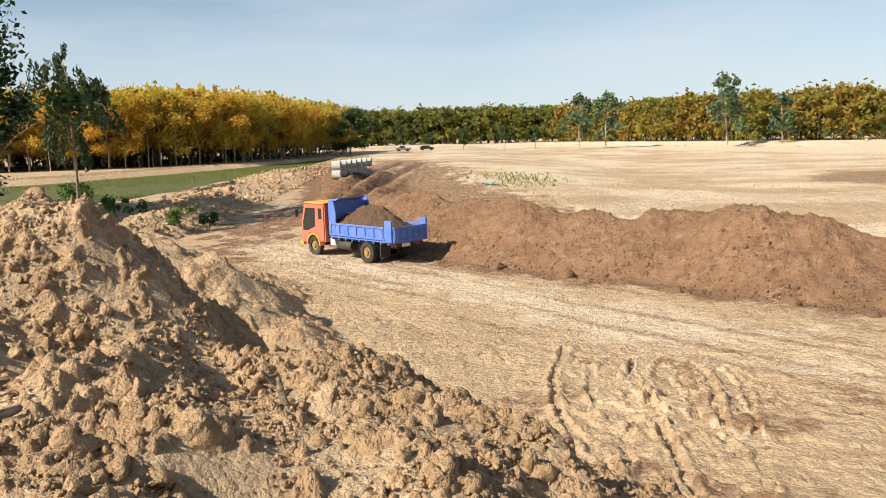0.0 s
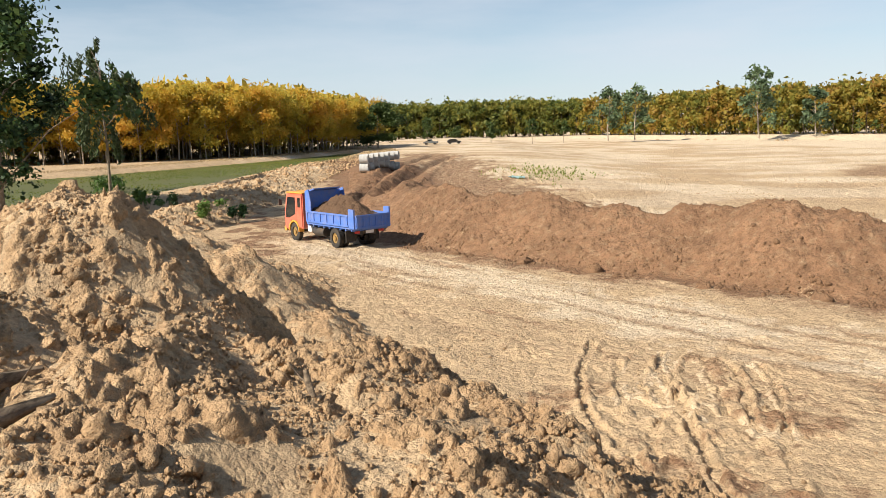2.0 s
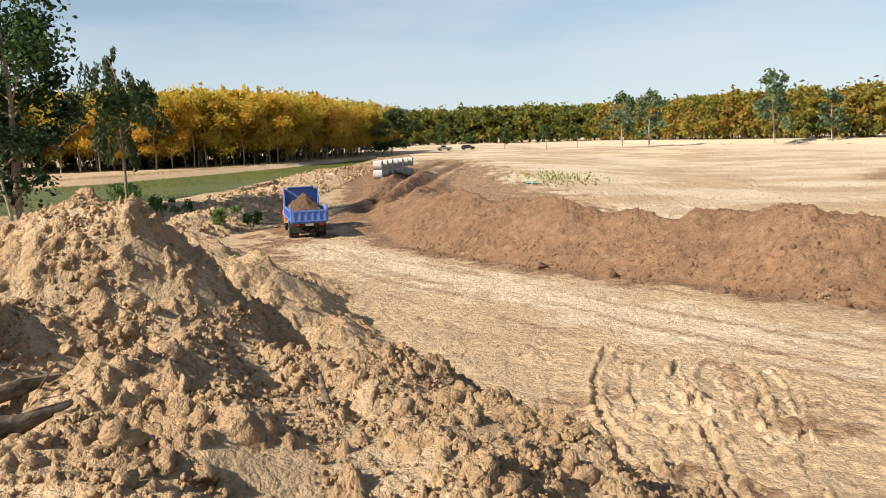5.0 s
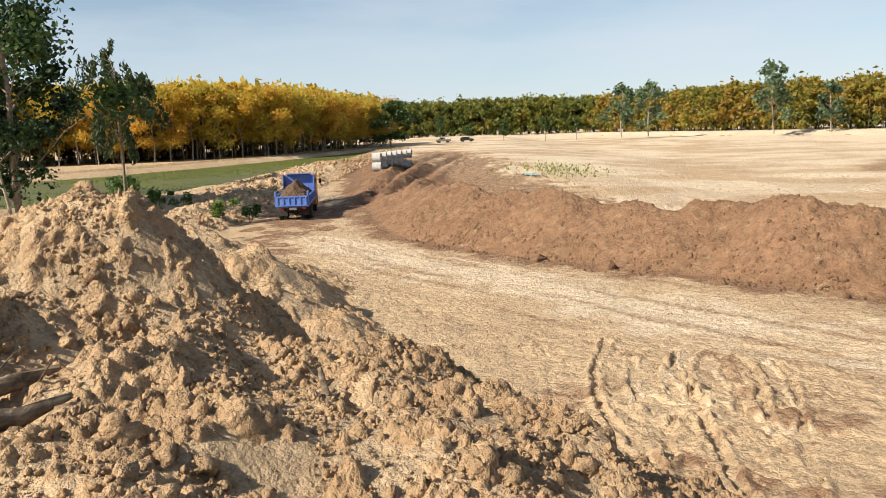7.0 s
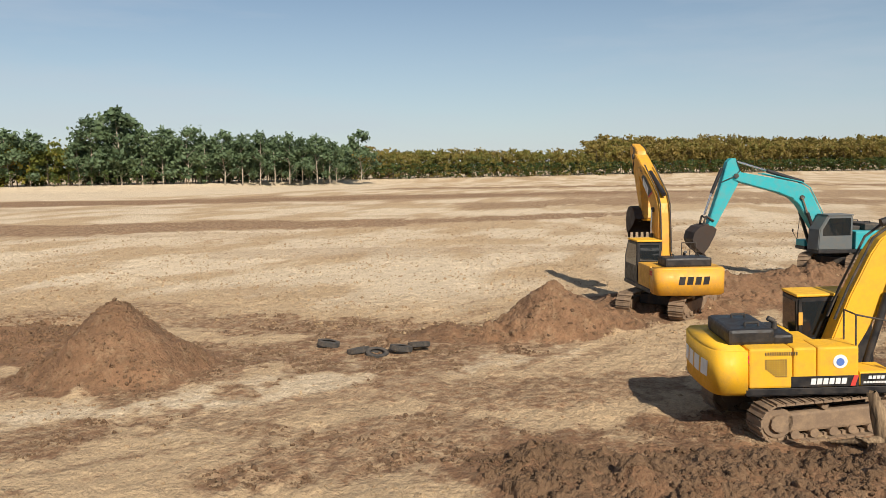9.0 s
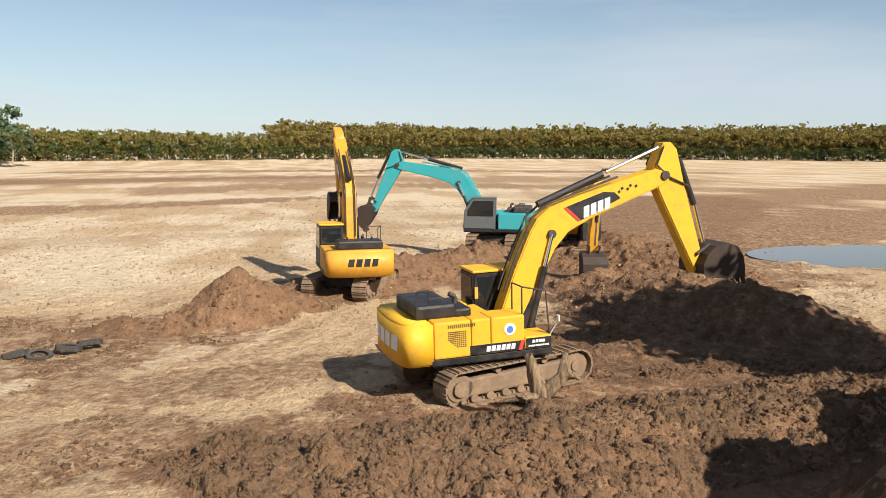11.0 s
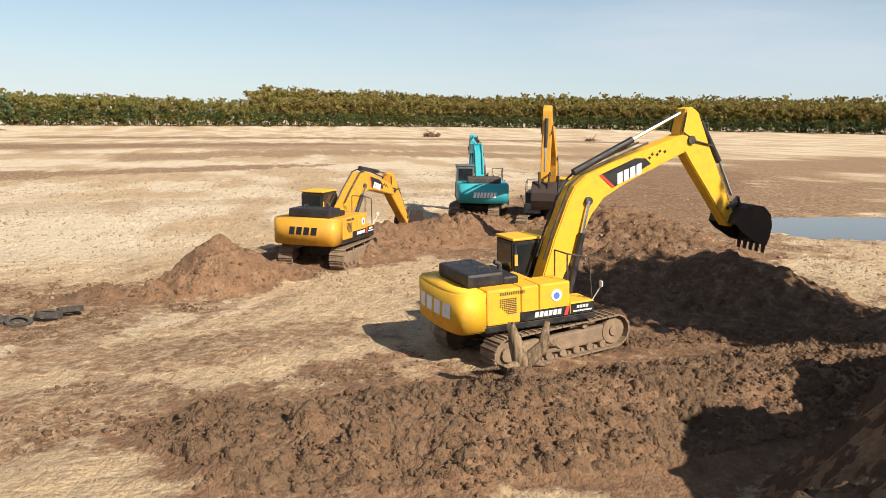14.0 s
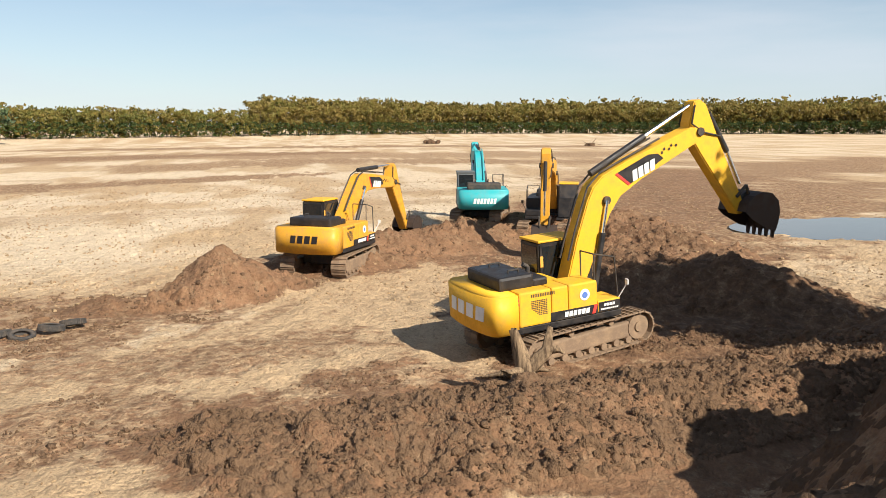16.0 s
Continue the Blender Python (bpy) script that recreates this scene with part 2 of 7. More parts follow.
M_LEAF_NEAR = leaf_material("near_leaf", [(0.018, 0.039, 0.016), (0.039, 0.078, 0.023), (0.091, 0.143, 0.033)], 0.25)
M_LEAF_WEEP = leaf_material("hanging_leaf", [(0.045, 0.06, 0.025), (0.07, 0.095, 0.035), (0.11, 0.13, 0.05)], 0.25)
M_LEAF_BUSH = leaf_material("bush_leaf", [(0.05, 0.10, 0.02), (0.09, 0.16, 0.03), (0.14, 0.19, 0.04)], 0.25)
M_GRASS = leaf_material("water_weed", [(0.096, 0.136, 0.019), (0.152, 0.192, 0.026), (0.240, 0.240, 0.040)], 0.25)
M_DRYGRASS = leaf_material("dry_grass", [(0.30, 0.22, 0.11), (0.42, 0.31, 0.17), (0.22, 0.15, 0.08)], 0.2)
M_TARP = mottled("faded_tarpaulin", (0.30, 0.44, 0.43), (0.18, 0.30, 0.30), 4, 0.6, 0.4)

# ---- terrain ----
_perm = np.random.RandomState(7).permutation(512)
_perm = np.concatenate([_perm, _perm])
_grad = np.random.RandomState(8).uniform(0, 2 * np.pi, 512)


def perlin(x, y):
    xi, yi = np.floor(x).astype(int), np.floor(y).astype(int)
    fx, fy = x - xi, y - yi
    u, v = fx * fx * fx * (fx * (fx * 6 - 15) + 10), fy * fy * fy * (fy * (fy * 6 - 15) + 10)

    def corner(i, j):
        a = _grad[_perm[(_perm[(xi + i) & 511] + yi + j) & 511] & 511]
        return np.cos(a) * (fx - i) + np.sin(a) * (fy - j)
    top = corner(0, 0) * (1 - u) + corner(1, 0) * u
    low = corner(0, 1) * (1 - u) + corner(1, 1) * u
    return (top * (1 - v) + low * v) * 1.4


def fbm(x, y, octaves=5, gain=0.5):
    s, a, f = 0.0, 1.0, 1.0
    for k in range(octaves):
        s, a, f = s + a * perlin(x * f + 17.3 * k, y * f - 9.1 * k), a * gain, f * 2.03
    return s


def cells(x, y, seed=0):
    """Distance to the nearest and the second nearest of scattered points: lumps of soil."""
    xi, yi = np.floor(x).astype(int), np.floor(y).astype(int)
    d1, d2 = np.full(x.shape, 9.0), np.full(x.shape, 9.0)
    for i in (-1, 0, 1):
        for j in (-1, 0, 1):
            h = _perm[(_perm[(xi + i + seed) & 511] + yi + j) & 511]
            px, py = xi + i + (h * 0.6180339) % 1, yi + j + (h * 0.7548777) % 1
            d = np.hypot(px - x, py - y)
            d2 = np.where(d < d1, d1, np.minimum(d2, d))
            d1 = np.minimum(d1, d)
    return d1, d2


def domes(x, y, seed=0, sparse=0.0):
    """Rounded lumps of uneven size that overlap, with sharp creases between them: 0 to 1."""
    xi, yi = np.floor(x).astype(int), np.floor(y).astype(int)
    out = np.zeros(x.shape)
    for i in (-1, 0, 1):
        for j in (-1, 0, 1):
            h = _perm[(_perm[(xi + i + seed) & 511] + yi + j) & 511]
            px, py = xi + i + (h * 0.6180339) % 1, yi + j + (h * 0.7548777) % 1
            r = 0.32 + 0.6 * ((h * 0.3819661 + 0.1) % 1)
            r = np.where((h * 0.1731 + 0.37) % 1 < sparse, 0.02, r)
            turn = h * 0.77
            dx, dy = px - x, py - y
            a, b = dx * np.cos(turn) + dy * np.sin(turn), (dy * np.cos(turn) - dx * np.sin(turn)) * (1 + 0.6 * ((h * 0.451) % 1))
            out = np.maximum(out, r * np.sqrt(np.clip(1 - (a * a + b * b) / (r * r), 0, 1)))
    return out


def smooth(a, b, x):
    t = np.clip((x - a) / (b - a), 0, 1)
    return t * t * (3 - 2 * t)


def to_line(x, y, line):
    """Distance to a broken line, and the line's own third and later values at the nearest place; side > 0 to its left."""
    best, out, sd = np.full(x.shape, 1e9), None, np.zeros(x.shape)
    for p, q in zip(line[:-1], line[1:]):
        ex, ey = q[0] - p[0], q[1] - p[1]
        k = np.clip(((x - p[0]) * ex + (y - p[1]) * ey) / (ex * ex + ey * ey), 0, 1)
        d = np.hypot(x - p[0] - k * ex, y - p[1] - k * ey)
        v = [p[i] + k * (q[i] - p[i]) for i in range(2, len(p))]
        near = d < best
        out = v if out is None else [np.where(near, a, b) for a, b in zip(v, out)]
        sd = np.where(near, np.sign(ex * (y - p[1]) - ey * (x - p[0])), sd)
        best = np.where(near, d, best)
    return best, out, sd


# earth banks: x, y, crest height, width of the slopes
BANK = [(-16, 118, 0.5, 3), (-10.5, 92, 0.35, 3.5), (-7, 70, 0.55, 4), (-3.2, 53, 1.6, 4), (-1.2, 43.5, 2.35, 3.8), (2.6, 38.0, 2.3, 3.6), (7.0, 33.4, 2.15, 3.6),
        (10.2, 30.8, 2.1, 3.4), (11.9, 29.0, 2.85, 3.6), (14.0, 27.0, 1.95, 3.5), (16.4, 25.4, 0.95, 3.4), (20, 23.0, 0.5, 3.2), (25, 20, 0.2, 3)]
RUBBLE = [(-18.5, 47, 0.9, 3), (-18.5, 59, 1.1, 4), (-18, 72, 0.8, 4.5), (-17.5, 84, 0.5, 4.5), (-17, 104, 0.4, 4)]
SPOIL = [(13.9, 2.2, 0.35, 1.3), (13.0, 0.8, 0.6, 2.0), (13.4, -2, 0.65, 2.4), (13.9, -5.2, 0.8, 2.6), (14.6, -8, 0.55, 2.4), (15.4, -11.5, 0.6, 2.8), (16.5, -15, 1.4, 3.4)]
DIG = [(31, 1.2, 0.5, 2.4), (34.5, -2.5, 0.9, 2.8), (37, -5.5, 1.1, 3.0), (40, -8, 0.9, 3.0), (38, -11.5, 1.5, 3.6), (34.5, -13.5, 1.5, 3.6), (31, -14.5, 0.9, 3.0)]
# mounds: x, y, height, radius of the foot
MOUNDS = [(18.3, 14.65, 2.0, 2.5), (26.4, 3.8, 1.8, 1.95), (24.9, 7.1, 0.42, 1.2), (25.1, 5.7, 0.35, 1.2), (27.6, 2.2, 0.45, 1.4), (30.6, -9.8, 0.9, 2.2), (25.6, -11.6, 0.85, 3.0), (23.6, -12.6, 0.95, 2.6), (22.0, -13.6, 0.8, 2.6), (27.2, -9.6, 0.9, 2.6), (23.2, -9.0, 0.35, 2.2), (20.4, 18.6, 0.3, 2.6)]
# spoil heap under and before the camera: x, y, height, flat radius, slope
HEAP = [(0, -1.5, 3.75, 2.2, 0.62), (-4.75, 10.0, 4.52, 0.45, 1.2), (-4.25, 10.2, 4.3, 0.3, 1.2), (-5.3, 9.8, 4.7, 0.35, 1.1), (-6.7, 9.8, 4.5, 0.4, 0.9), (-8.5, 7.5, 4.3, 0.6, 0.6), (-5.6, 8.0, 4.0, 0.3, 0.7),
        (-3.3, 7.6, 3.3, 0.3, 0.6), (-2.3, 9.0, 2.95, 0.4, 0.8), (-1.2, 9.0, 2.95, 0.35, 0.8), (-0.5, 8.2, 2.7, 0.6, 1.2), (0.0, 8.9, 2.15, 0.4, 1.6), (0.3, 7.3, 2.5, 0.65, 1.9), (0.3, 6.2, 2.7, 0.75, 1.9), (-1.6, 5.3, 3.15, 1.3, 0.5),
        (-3.4, 5.0, 3.45, 1.3, 0.5), (-4.3, 20.2, 0.8, 0.5, 0.6), (-5.6, 20.8, 1.6, 0.4, 0.8), (-6.9, 21.8, 2.35, 0.5, 0.8), (-8.4, 22.4, 2.7, 0.6, 0.7), (-10.8, 27.0, 2.0, 1, 0.4), (3.5, -6.5, 3.6, 1.2, 0.75), (7.4, -10.2, 4.9, 0.7, 1.2), (9.6, -13.5, 4.9, 0.8, 1.1)]
EDGE_AZ = [-200, -118, -97, -80, -55, -26, -15, -7, 3, 20, 100]
EDGE_D = [420, 420, 400, 300, 235, 235, 300, 400, 420, 420, 420]
POND = [(-80, 40, 30), (-48, 72, 25), (-37, 98, 16), (-31, 130, 11), (-27, 165, 6), (-26, 192, 2)]
POND_Z = 0.95


def heap(x, y):
    z = np.full(x.shape, -3.0)
    for hx, hy, hz, r, s in HEAP:
        d = np.maximum(np.hypot(x - hx, y - hy) - r, 0)
        c = hz - s * (np.sqrt(d * d + 0.04) - 0.2)
        k = 6.0
        z = np.maximum(z, c) + np.exp(-k * np.abs(z - c)) * 0.07
    return z


def ground_parts(x, y):
    far = np.degrees(np.arctan2(-x, y))
    dist = np.hypot(x, y)
    base = 1.3 * smooth(-9, 0, dist - np.interp(far, EDGE_AZ, EDGE_D))
    # higher land beyond the ramp
    up = 1.6 * smooth(48, 92, y) * smooth(30, 2, x)
    base = np.maximum(base, up)
    # pond
    pd, (pw,), _ = to_line(x, y, POND)
    inside = smooth(0, 4, pw - pd)
    base = base * (1 - inside) + (POND_Z - 0.7) * inside
    rim = smooth(-7, -1.5, pw - pd) * (1 - inside)
    base = np.maximum(base, (POND_Z + 0.35) * rim)
    base = base - 0.3 * smooth(1.2, 0.5, np.hypot((x - 39.5) / 4.4, (y + 28.6) / 6.6) + 0.2 * perlin(x * 0.3, y * 0.3))
    near = smooth(160, 100, dist)
    z = base
    # deep wheel ruts up the ramp
    for line in ([(-8.6, 57.9, 0), (-7.9, 71.2, 0), (-7.4, 98.5, 0), (-5.2, 131.7, 0)], [(-6.1, 58.3, 0), (-5.0, 80.6, 0), (-2.2, 120.3, 0)]):
        d, _, _ = to_line(x, y, line)
        d = d + 0.35 * perlin(x * 0.7, y * 0.4)
        z = z - 0.38 * np.exp(-(d / 0.55) ** 2) + 0.18 * np.exp(-((d - 1.3) / 0.6) ** 2)
    rough = np.zeros(x.shape)
    for line, amp, tight in ((BANK, 0.6, 1.0), (RUBBLE, 1.6, 1.0), (SPOIL, 1.05, 0.8), (DIG, 1.0, 0.9)):
        d, (h, w), sd = to_line(x, y, line)
        k = np.clip(1 - d / w, 0, 1)
        if line is BANK:
            k = np.where(sd > 0, np.clip(1 - d / (w * 1.1), 0, 1), k)
        wob = 1 + 0.22 * perlin(x * 0.45 + 3, y * 0.45)
        z = z + h * wob * np.where(k < 0.75, k * 1.12, 0.84 + 0.64 * (k - 0.75))
        rough = np.maximum(rough, smooth(0, 0.3, k) * amp)
    for mx, my, mh, r in MOUNDS:
        d = np.hypot(x - mx, y - my) * (1 + 0.12 * perlin(x * 0.9, y * 0.9))
        k = np.clip(1 - np.sqrt(d * d + 0.015) / r, 0, 1)
        z = z + mh * k * (1.12 - 0.1 * k)
        rough = np.maximum(rough, smooth(0, 0.2, k) * (0.6 if my > 0 else 1.0))
    # mud churned by the tracks between the near bank and the dig
    mud = smooth(5.5, 3.0, np.hypot((x - 20.6) * 1.1, (y + 10.2) * 0.8) + 1.2 * perlin(x * 0.3, y * 0.3)) * smooth(-0.3, 0.2, perlin(x * 0.5, y * 0.5))
    rough = np.maximum(rough, 0.8 * mud)
    z = z + 0.12 * mud
    hz = heap(x, y) + 0.18 * fbm(x * 0.5, y * 0.5, 3)
    on = smooth(-0.3, 0.25, hz - z)
    z = np.maximum(z, hz)
    return z, rough, on, near, inside


def clods(x, y):
    """Lumps of tipped soil: broken clods of several sizes over uneven ground."""
    wx, wy = x + 0.15 * fbm(x * 1.3, y * 1.3, 3), y + 0.15 * fbm(x * 1.3 + 31, y * 1.3, 3)
    h = 0.20 * fbm(x * 0.75, y * 0.75, 6, 0.58)
    for f, a in ((1.2, 0.08), (2.6, 0.06), (5.1, 0.04)):
        some = np.clip(0.45 + 1.1 * perlin(x * f * 0.3 + f, y * f * 0.3), 0.0, 1.2)
        h = h + a * some * (1.7 * np.abs(perlin(wx * f + 7 * f, wy * f)) - 0.45)
    for f, a, q, gaps in ((0.95, 0.10, 3, 0.45), (2.1, 0.11, 9, 0.35)):
        h = h + a * (domes(wx * f + 2.3, wy * f, q, gaps) - 0.3)
    return h


def ground_z(x, y):
    """Height of the ground with its lumps and ruts; also how far it is heap."""
    z, rough, on, near, inside = ground_parts(x, y)
    dist = np.hypot(x, y)
    # tyre and track ruts curving along the haul road
    rd, _, _ = to_line(x, y, [(30, 3, 0), (22, 6, 0), (15, 12.5, 0), (9, 18.5, 0), (3, 26, 0), (-3.5, 34, 0), (-9, 42, 0), (-12, 55, 0), (-13, 75, 0)])
    lane = smooth(5.5, 4.0, rd) * (1 - rough) * (1 - on)
    ruts = 0.022 * perlin(rd * 2.6, (x - y) * 0.12) * lane + 0.012 * perlin(rd * 7.0, (x - y) * 0.3) * lane
    patchy = 0.25 + 0.75 * smooth(-0.25, 0.4, fbm(x * 0.22 + 3, y * 0.22, 3)) * (1 - 0.75 * lane)
    crust = 0.10 * (1.6 * np.abs(perlin(x * 1.3, y * 1.3)) - 0.4) + 0.075 * (1.6 * np.abs(perlin(x * 2.9 + 4, y * 2.9)) - 0.4) + 0.03 * perlin(x * 5.5, y * 5.5)
    fl = (0.04 * fbm(x * 0.8, y * 0.8, 3) + crust * patchy) * near + 0.08 * fbm(x * 0.12, y * 0.12, 2) * smooth(16, 30, dist) * near
    lumps = clods(x, y)
    fine = near * np.maximum(rough, on)
    return z + (ruts + fl * (1 - inside)) * (1 - on) + lumps * fine * np.where(rough > on, 0.8, 0.85), rough, on


def soil_layers(x, y, rough, on):
    """How brown, pale and moist the ground is, from the ways the machines have worked it; the moist layer also holds
    painted shade.
    """
    n1, n2 = fbm(x * 0.16, y * 0.16, 5), fbm(x * 0.5 + 40, y * 0.5, 6, 0.62)
    bd, (bh, bw), _ = to_line(x, y, BANK)
    brown = smooth(1.75, 0.95, bd / bw + 0.3 * n2) * 0.95 * (1 - 0.5 * smooth(15.5, 19, x))
    for mx, my, mh, r in MOUNDS:
        brown = np.maximum(brown, smooth(1.25, 0.95, np.hypot(x - mx, y - my) / r + 0.25 * n2))
    dd, (dh, dw), _ = to_line(x, y, DIG)
    brown = np.maximum(brown, smooth(1.6, 0.9, dd / dw + 0.4 * n2))
    sd, (sh, sw), _ = to_line(x, y, SPOIL)
    brown = np.maximum(brown, smooth(1.6, 1.0, sd / sw + 0.4 * n2))
    # strip of brown soil between the haul road and the field, and dark bands across the far field
    wk, _, _ = to_line(x, y, [(14.5, 2, 0), (15.5, -2, 0), (18, -8, 0), (21, -14, 0)])
    brown = np.maximum(brown, smooth(3.8, 1.4, wk + 2.2 * n2) * 0.7)
    for line, w, k in (([(110, 22, 0), (128, 2, 0), (120, -40, 0), (95, -70, 0)], 13, 0.55),
                       ([(130, 70, 0), (150, 20, 0), (150, -60, 0)], 22, 0.5), ([(190, 60, 0), (215, -10, 0), (200, -90, 0)], 14, 0.6),
                       ([(36, -16, 0), (52, -26, 0), (68, -44, 0)], 12, 0.62), ([(75, -30, 0), (100, -62, 0), (118, -90, 0)], 16, 0.6), ([(-10.5, 41, 0), (-11.5, 48, 0), (-10.5, 58, 0)], 3.2, 0.75), ([(-8, 140, 0), (-4, 104, 0), (-0.5, 74, 0), (4, 56, 0)], 7, 0.62)):
        d, _, _ = to_line(x, y, line)
        brown = np.maximum(brown, smooth(w, w * 0.45, d + w * 0.45 * fbm(x * 0.05, y * 0.11, 4) + 4 * n2) * k)
    for line, k in (([(50, 82, 16), (58, 64, 13), (66, 46, 9), (74, 29, 6.5), (82, 17, 5.5), (94, 2, 3)], 0.6), ([(105, 110, 14), (120, 80, 13), (134, 53, 12), (150, 30, 11), (165, 0, 8)], 0.66),
                    ([(33, -6, 5), (42, -11, 8), (52, -18, 10), (66, -28, 11), (88, -38, 10)], 0.74)):
        fd, (fw,), _ = to_line(x, y, line)
        brown = np.maximum(brown, smooth(fw, fw * 0.6, fd + fw * 0.3 * fbm(x * 0.06, y * 0.06, 4) + 1.5 * n2) * k)
    # churned ground before the heaps and round the old tyres
    for line, k in (([(12.4, 7.6, 1.2), (14.0, 6.6, 1.5), (15.2, 5.2, 1.4), (15.4, 3.4, 1.2)], 0.57), ([(16.2, 16.0, 2.2), (17.8, 14.0, 3.0), (21.0, 11.0, 3.4), (22.6, 8.0, 3.0), (24.2, 5.6, 1.8)], 0.62),
                    ([(24.8, 14.5, 2.0), (25.0, 9.0, 1.8), (25.6, 5.0, 1.5)], 0.6), ([(18.0, 5.6, 1.4), (19.0, 2.6, 1.6), (20.5, 0.4, 1.5)], 0.55), ([(15.0, 9.6, 0.8), (17.4, 7.2, 0.9), (19.5, 6.0, 0.7)], 0.45),
                    ([(12.2, 12.6, 0.9), (14.5, 11.2, 1.0)], 0.6)):
        cd, (cw,), _ = to_line(x, y, line)
        brown = np.maximum(brown, smooth(cw * 1.35, cw * 0.7, cd + 0.9 * cw * n2 + 0.4 * n1) * k)
    pale = smooth(-0.45, 0.3, fbm(x * 0.06 + 7, y * 0.14, 5)) * smooth(24, 40, np.hypot(x, y)) * smooth(0, 30, x + 0.4 * y) * 0.95
    rd, _, _ = to_line(x, y, [(30, 3, 0), (22, 6, 0), (15, 12.5, 0), (9, 18.5, 0), (3, 26, 0), (-3.5, 34, 0), (-9, 42, 0)])
    pale = np.maximum(pale, smooth(3.2, 0.8, rd + 1.6 * n2) * 0.75 * (1 - on))
    brown = brown * (1 - 0.8 * smooth(2.2, 0.8, rd + 1.2 * n2) * smooth(13, 22, y + 0.3 * n2))
    for mx, my, mh, r in MOUNDS:
        brown = np.maximum(brown, smooth(1.2, 0.95, np.hypot(x - mx, y - my) / r + 0.2 * n2))
    dark_side = smooth(2.0, 5.0, x - 0.2 * y) * smooth(1, -3, y)
    brown = np.maximum(brown * (1 - on), on * dark_side)
    pale = pale * (1 - brown)
    streak = smooth(0.05, 0.5, fbm(rd * 1.6, (x - y) * 0.07, 4)) * smooth(6.5, 4.5, rd) * (1 - on)
    brown = np.maximum(brown, 0.48 * streak)
    far = np.degrees(np.arctan2(-x, y))
    rim = np.hypot(x, y) - np.interp(far, EDGE_AZ, EDGE_D)
    strip = smooth(-75, -55, rim) * smooth(30, 0, rim) * smooth(-80, -60, far)
    brown, pale = brown * (1 - 0.85 * strip), np.maximum(pale, strip)
    band = smooth(0.05, 0.4, fbm((x + 0.35 * y) * 0.10, (y - 0.35 * x) * 0.028, 5)) * smooth(34, 50, np.hypot(x, y)) * (1 - strip) * smooth(-20, 10, x)
    brown = np.maximum(brown, 0.32 * band)
    # moist dug soil, darkened further to stand in for the shade over the dig
    moist_shade = smooth(8.0, 4.0, np.hypot((x - 23.5) * 0.85, (y + 10.5) * 0.8) + 3 * n2) * 0.42
    brown = np.maximum(brown, smooth(6.5, 4.0, np.hypot((x - 21.0) * 1.0, (y + 10.5) * 0.8) + 2 * n2) * 0.95 * (1 - on))
    moist_shade = np.maximum(moist_shade, 0.4 * smooth(5.5, 3.5, np.hypot((x - 20.6) * 1.1, (y + 10.2) * 0.8) + 2 * n2))
    moist_shade = np.maximum(moist_shade, smooth(7, 4, np.hypot(x - 41, y + 27) + 2 * n2) * 0.3) * (1 - on)
    moist_shade = np.maximum(moist_shade, 0.3 * smooth(0.45, 0.8, n2) * smooth(0.3, 0.8, brown) * (1 - on))
    return np.clip(brown, 0, 1), np.clip(pale * (1 - brown), 0, 1), np.clip(moist_shade, 0, 1)


K = 12 / 11      # metres for one unit of the site plan above


def level(x, y):
    """Height of the finished ground at one place, in metres."""
    return float(ground_z(np.array([x / K]), np.array([y / K]))[0][0]) * K


def base_level(x, y):
    """The same without lumps and ruts."""
    return float(ground_parts(np.array([x / K]), np.array([y / K]))[0][0]) * K


def graded(lo, hi, step, far, growth):
    mid = list(np.arange(lo, hi + step / 2, step))
    def run(start, sign):
        out, s, v = [], step, start
        while abs(v) < far:
            s = min(s * growth, 120)
            v = v + sign * s
            out.append(v)
        return out
    return np.array(run(lo, -1)[::-1] + mid + run(hi, 1))


def mesh_object(name, verts, faces, material, parent=None, smooth_shade=False):
    me = bpy.data.meshes.new(name)
    me.vertices.add(len(verts))
    me.vertices.foreach_set("co", np.ascontiguousarray(verts, dtype=np.float32).ravel())
    k = faces.shape[1]
    me.loops.add(faces.size)
    me.loops.foreach_set("vertex_index", np.ascontiguousarray(faces, dtype=np.int32).ravel())
    me.polygons.add(len(faces))
    me.polygons.foreach_set("loop_start", np.arange(0, faces.size, k, dtype=np.int32))
    if smooth_shade:
        me.polygons.foreach_set("use_smooth", np.ones(len(faces), dtype=bool))
    me.update(calc_edges=True)
    me.materials.append(material)
    ob = new(name, me)
    if parent:
        ob.parent = parent
    return ob


def grid_faces(nx, ny):
    i, j = np.meshgrid(np.arange(nx - 1), np.arange(ny - 1), indexing="ij")
    a = (i * ny + j).ravel()
    return np.stack([a, a + ny, a + ny + 1, a + 1], 1)


def build_ground():
    gx, gy = graded(-13, 46, 0.18, 2500, 1.045), graded(-20, 50, 0.18, 2500, 1.045)
    X, Y = np.meshgrid(gx, gy, indexing="ij")
    Z, rough, on = ground_z(X / K, Y / K)
    Z = Z * K
    ob = mesh_object("ground", np.stack([X, Y, Z], -1).reshape(-1, 3), grid_faces(len(gx), len(gy)), M_SOIL, smooth_shade=True)
    for key, val in zip(("brown", "pale", "moist_shade"), soil_layers(X / K, Y / K, rough, on)):
        ob.data.attributes.new(key, "FLOAT", "POINT").data.foreach_set("value", val.ravel().astype(np.float32))
    return tagged(ob, "graded earthworks of pale sand and brown soil with ruts, banks and heaps", "ground", kind="structure")


build_ground()


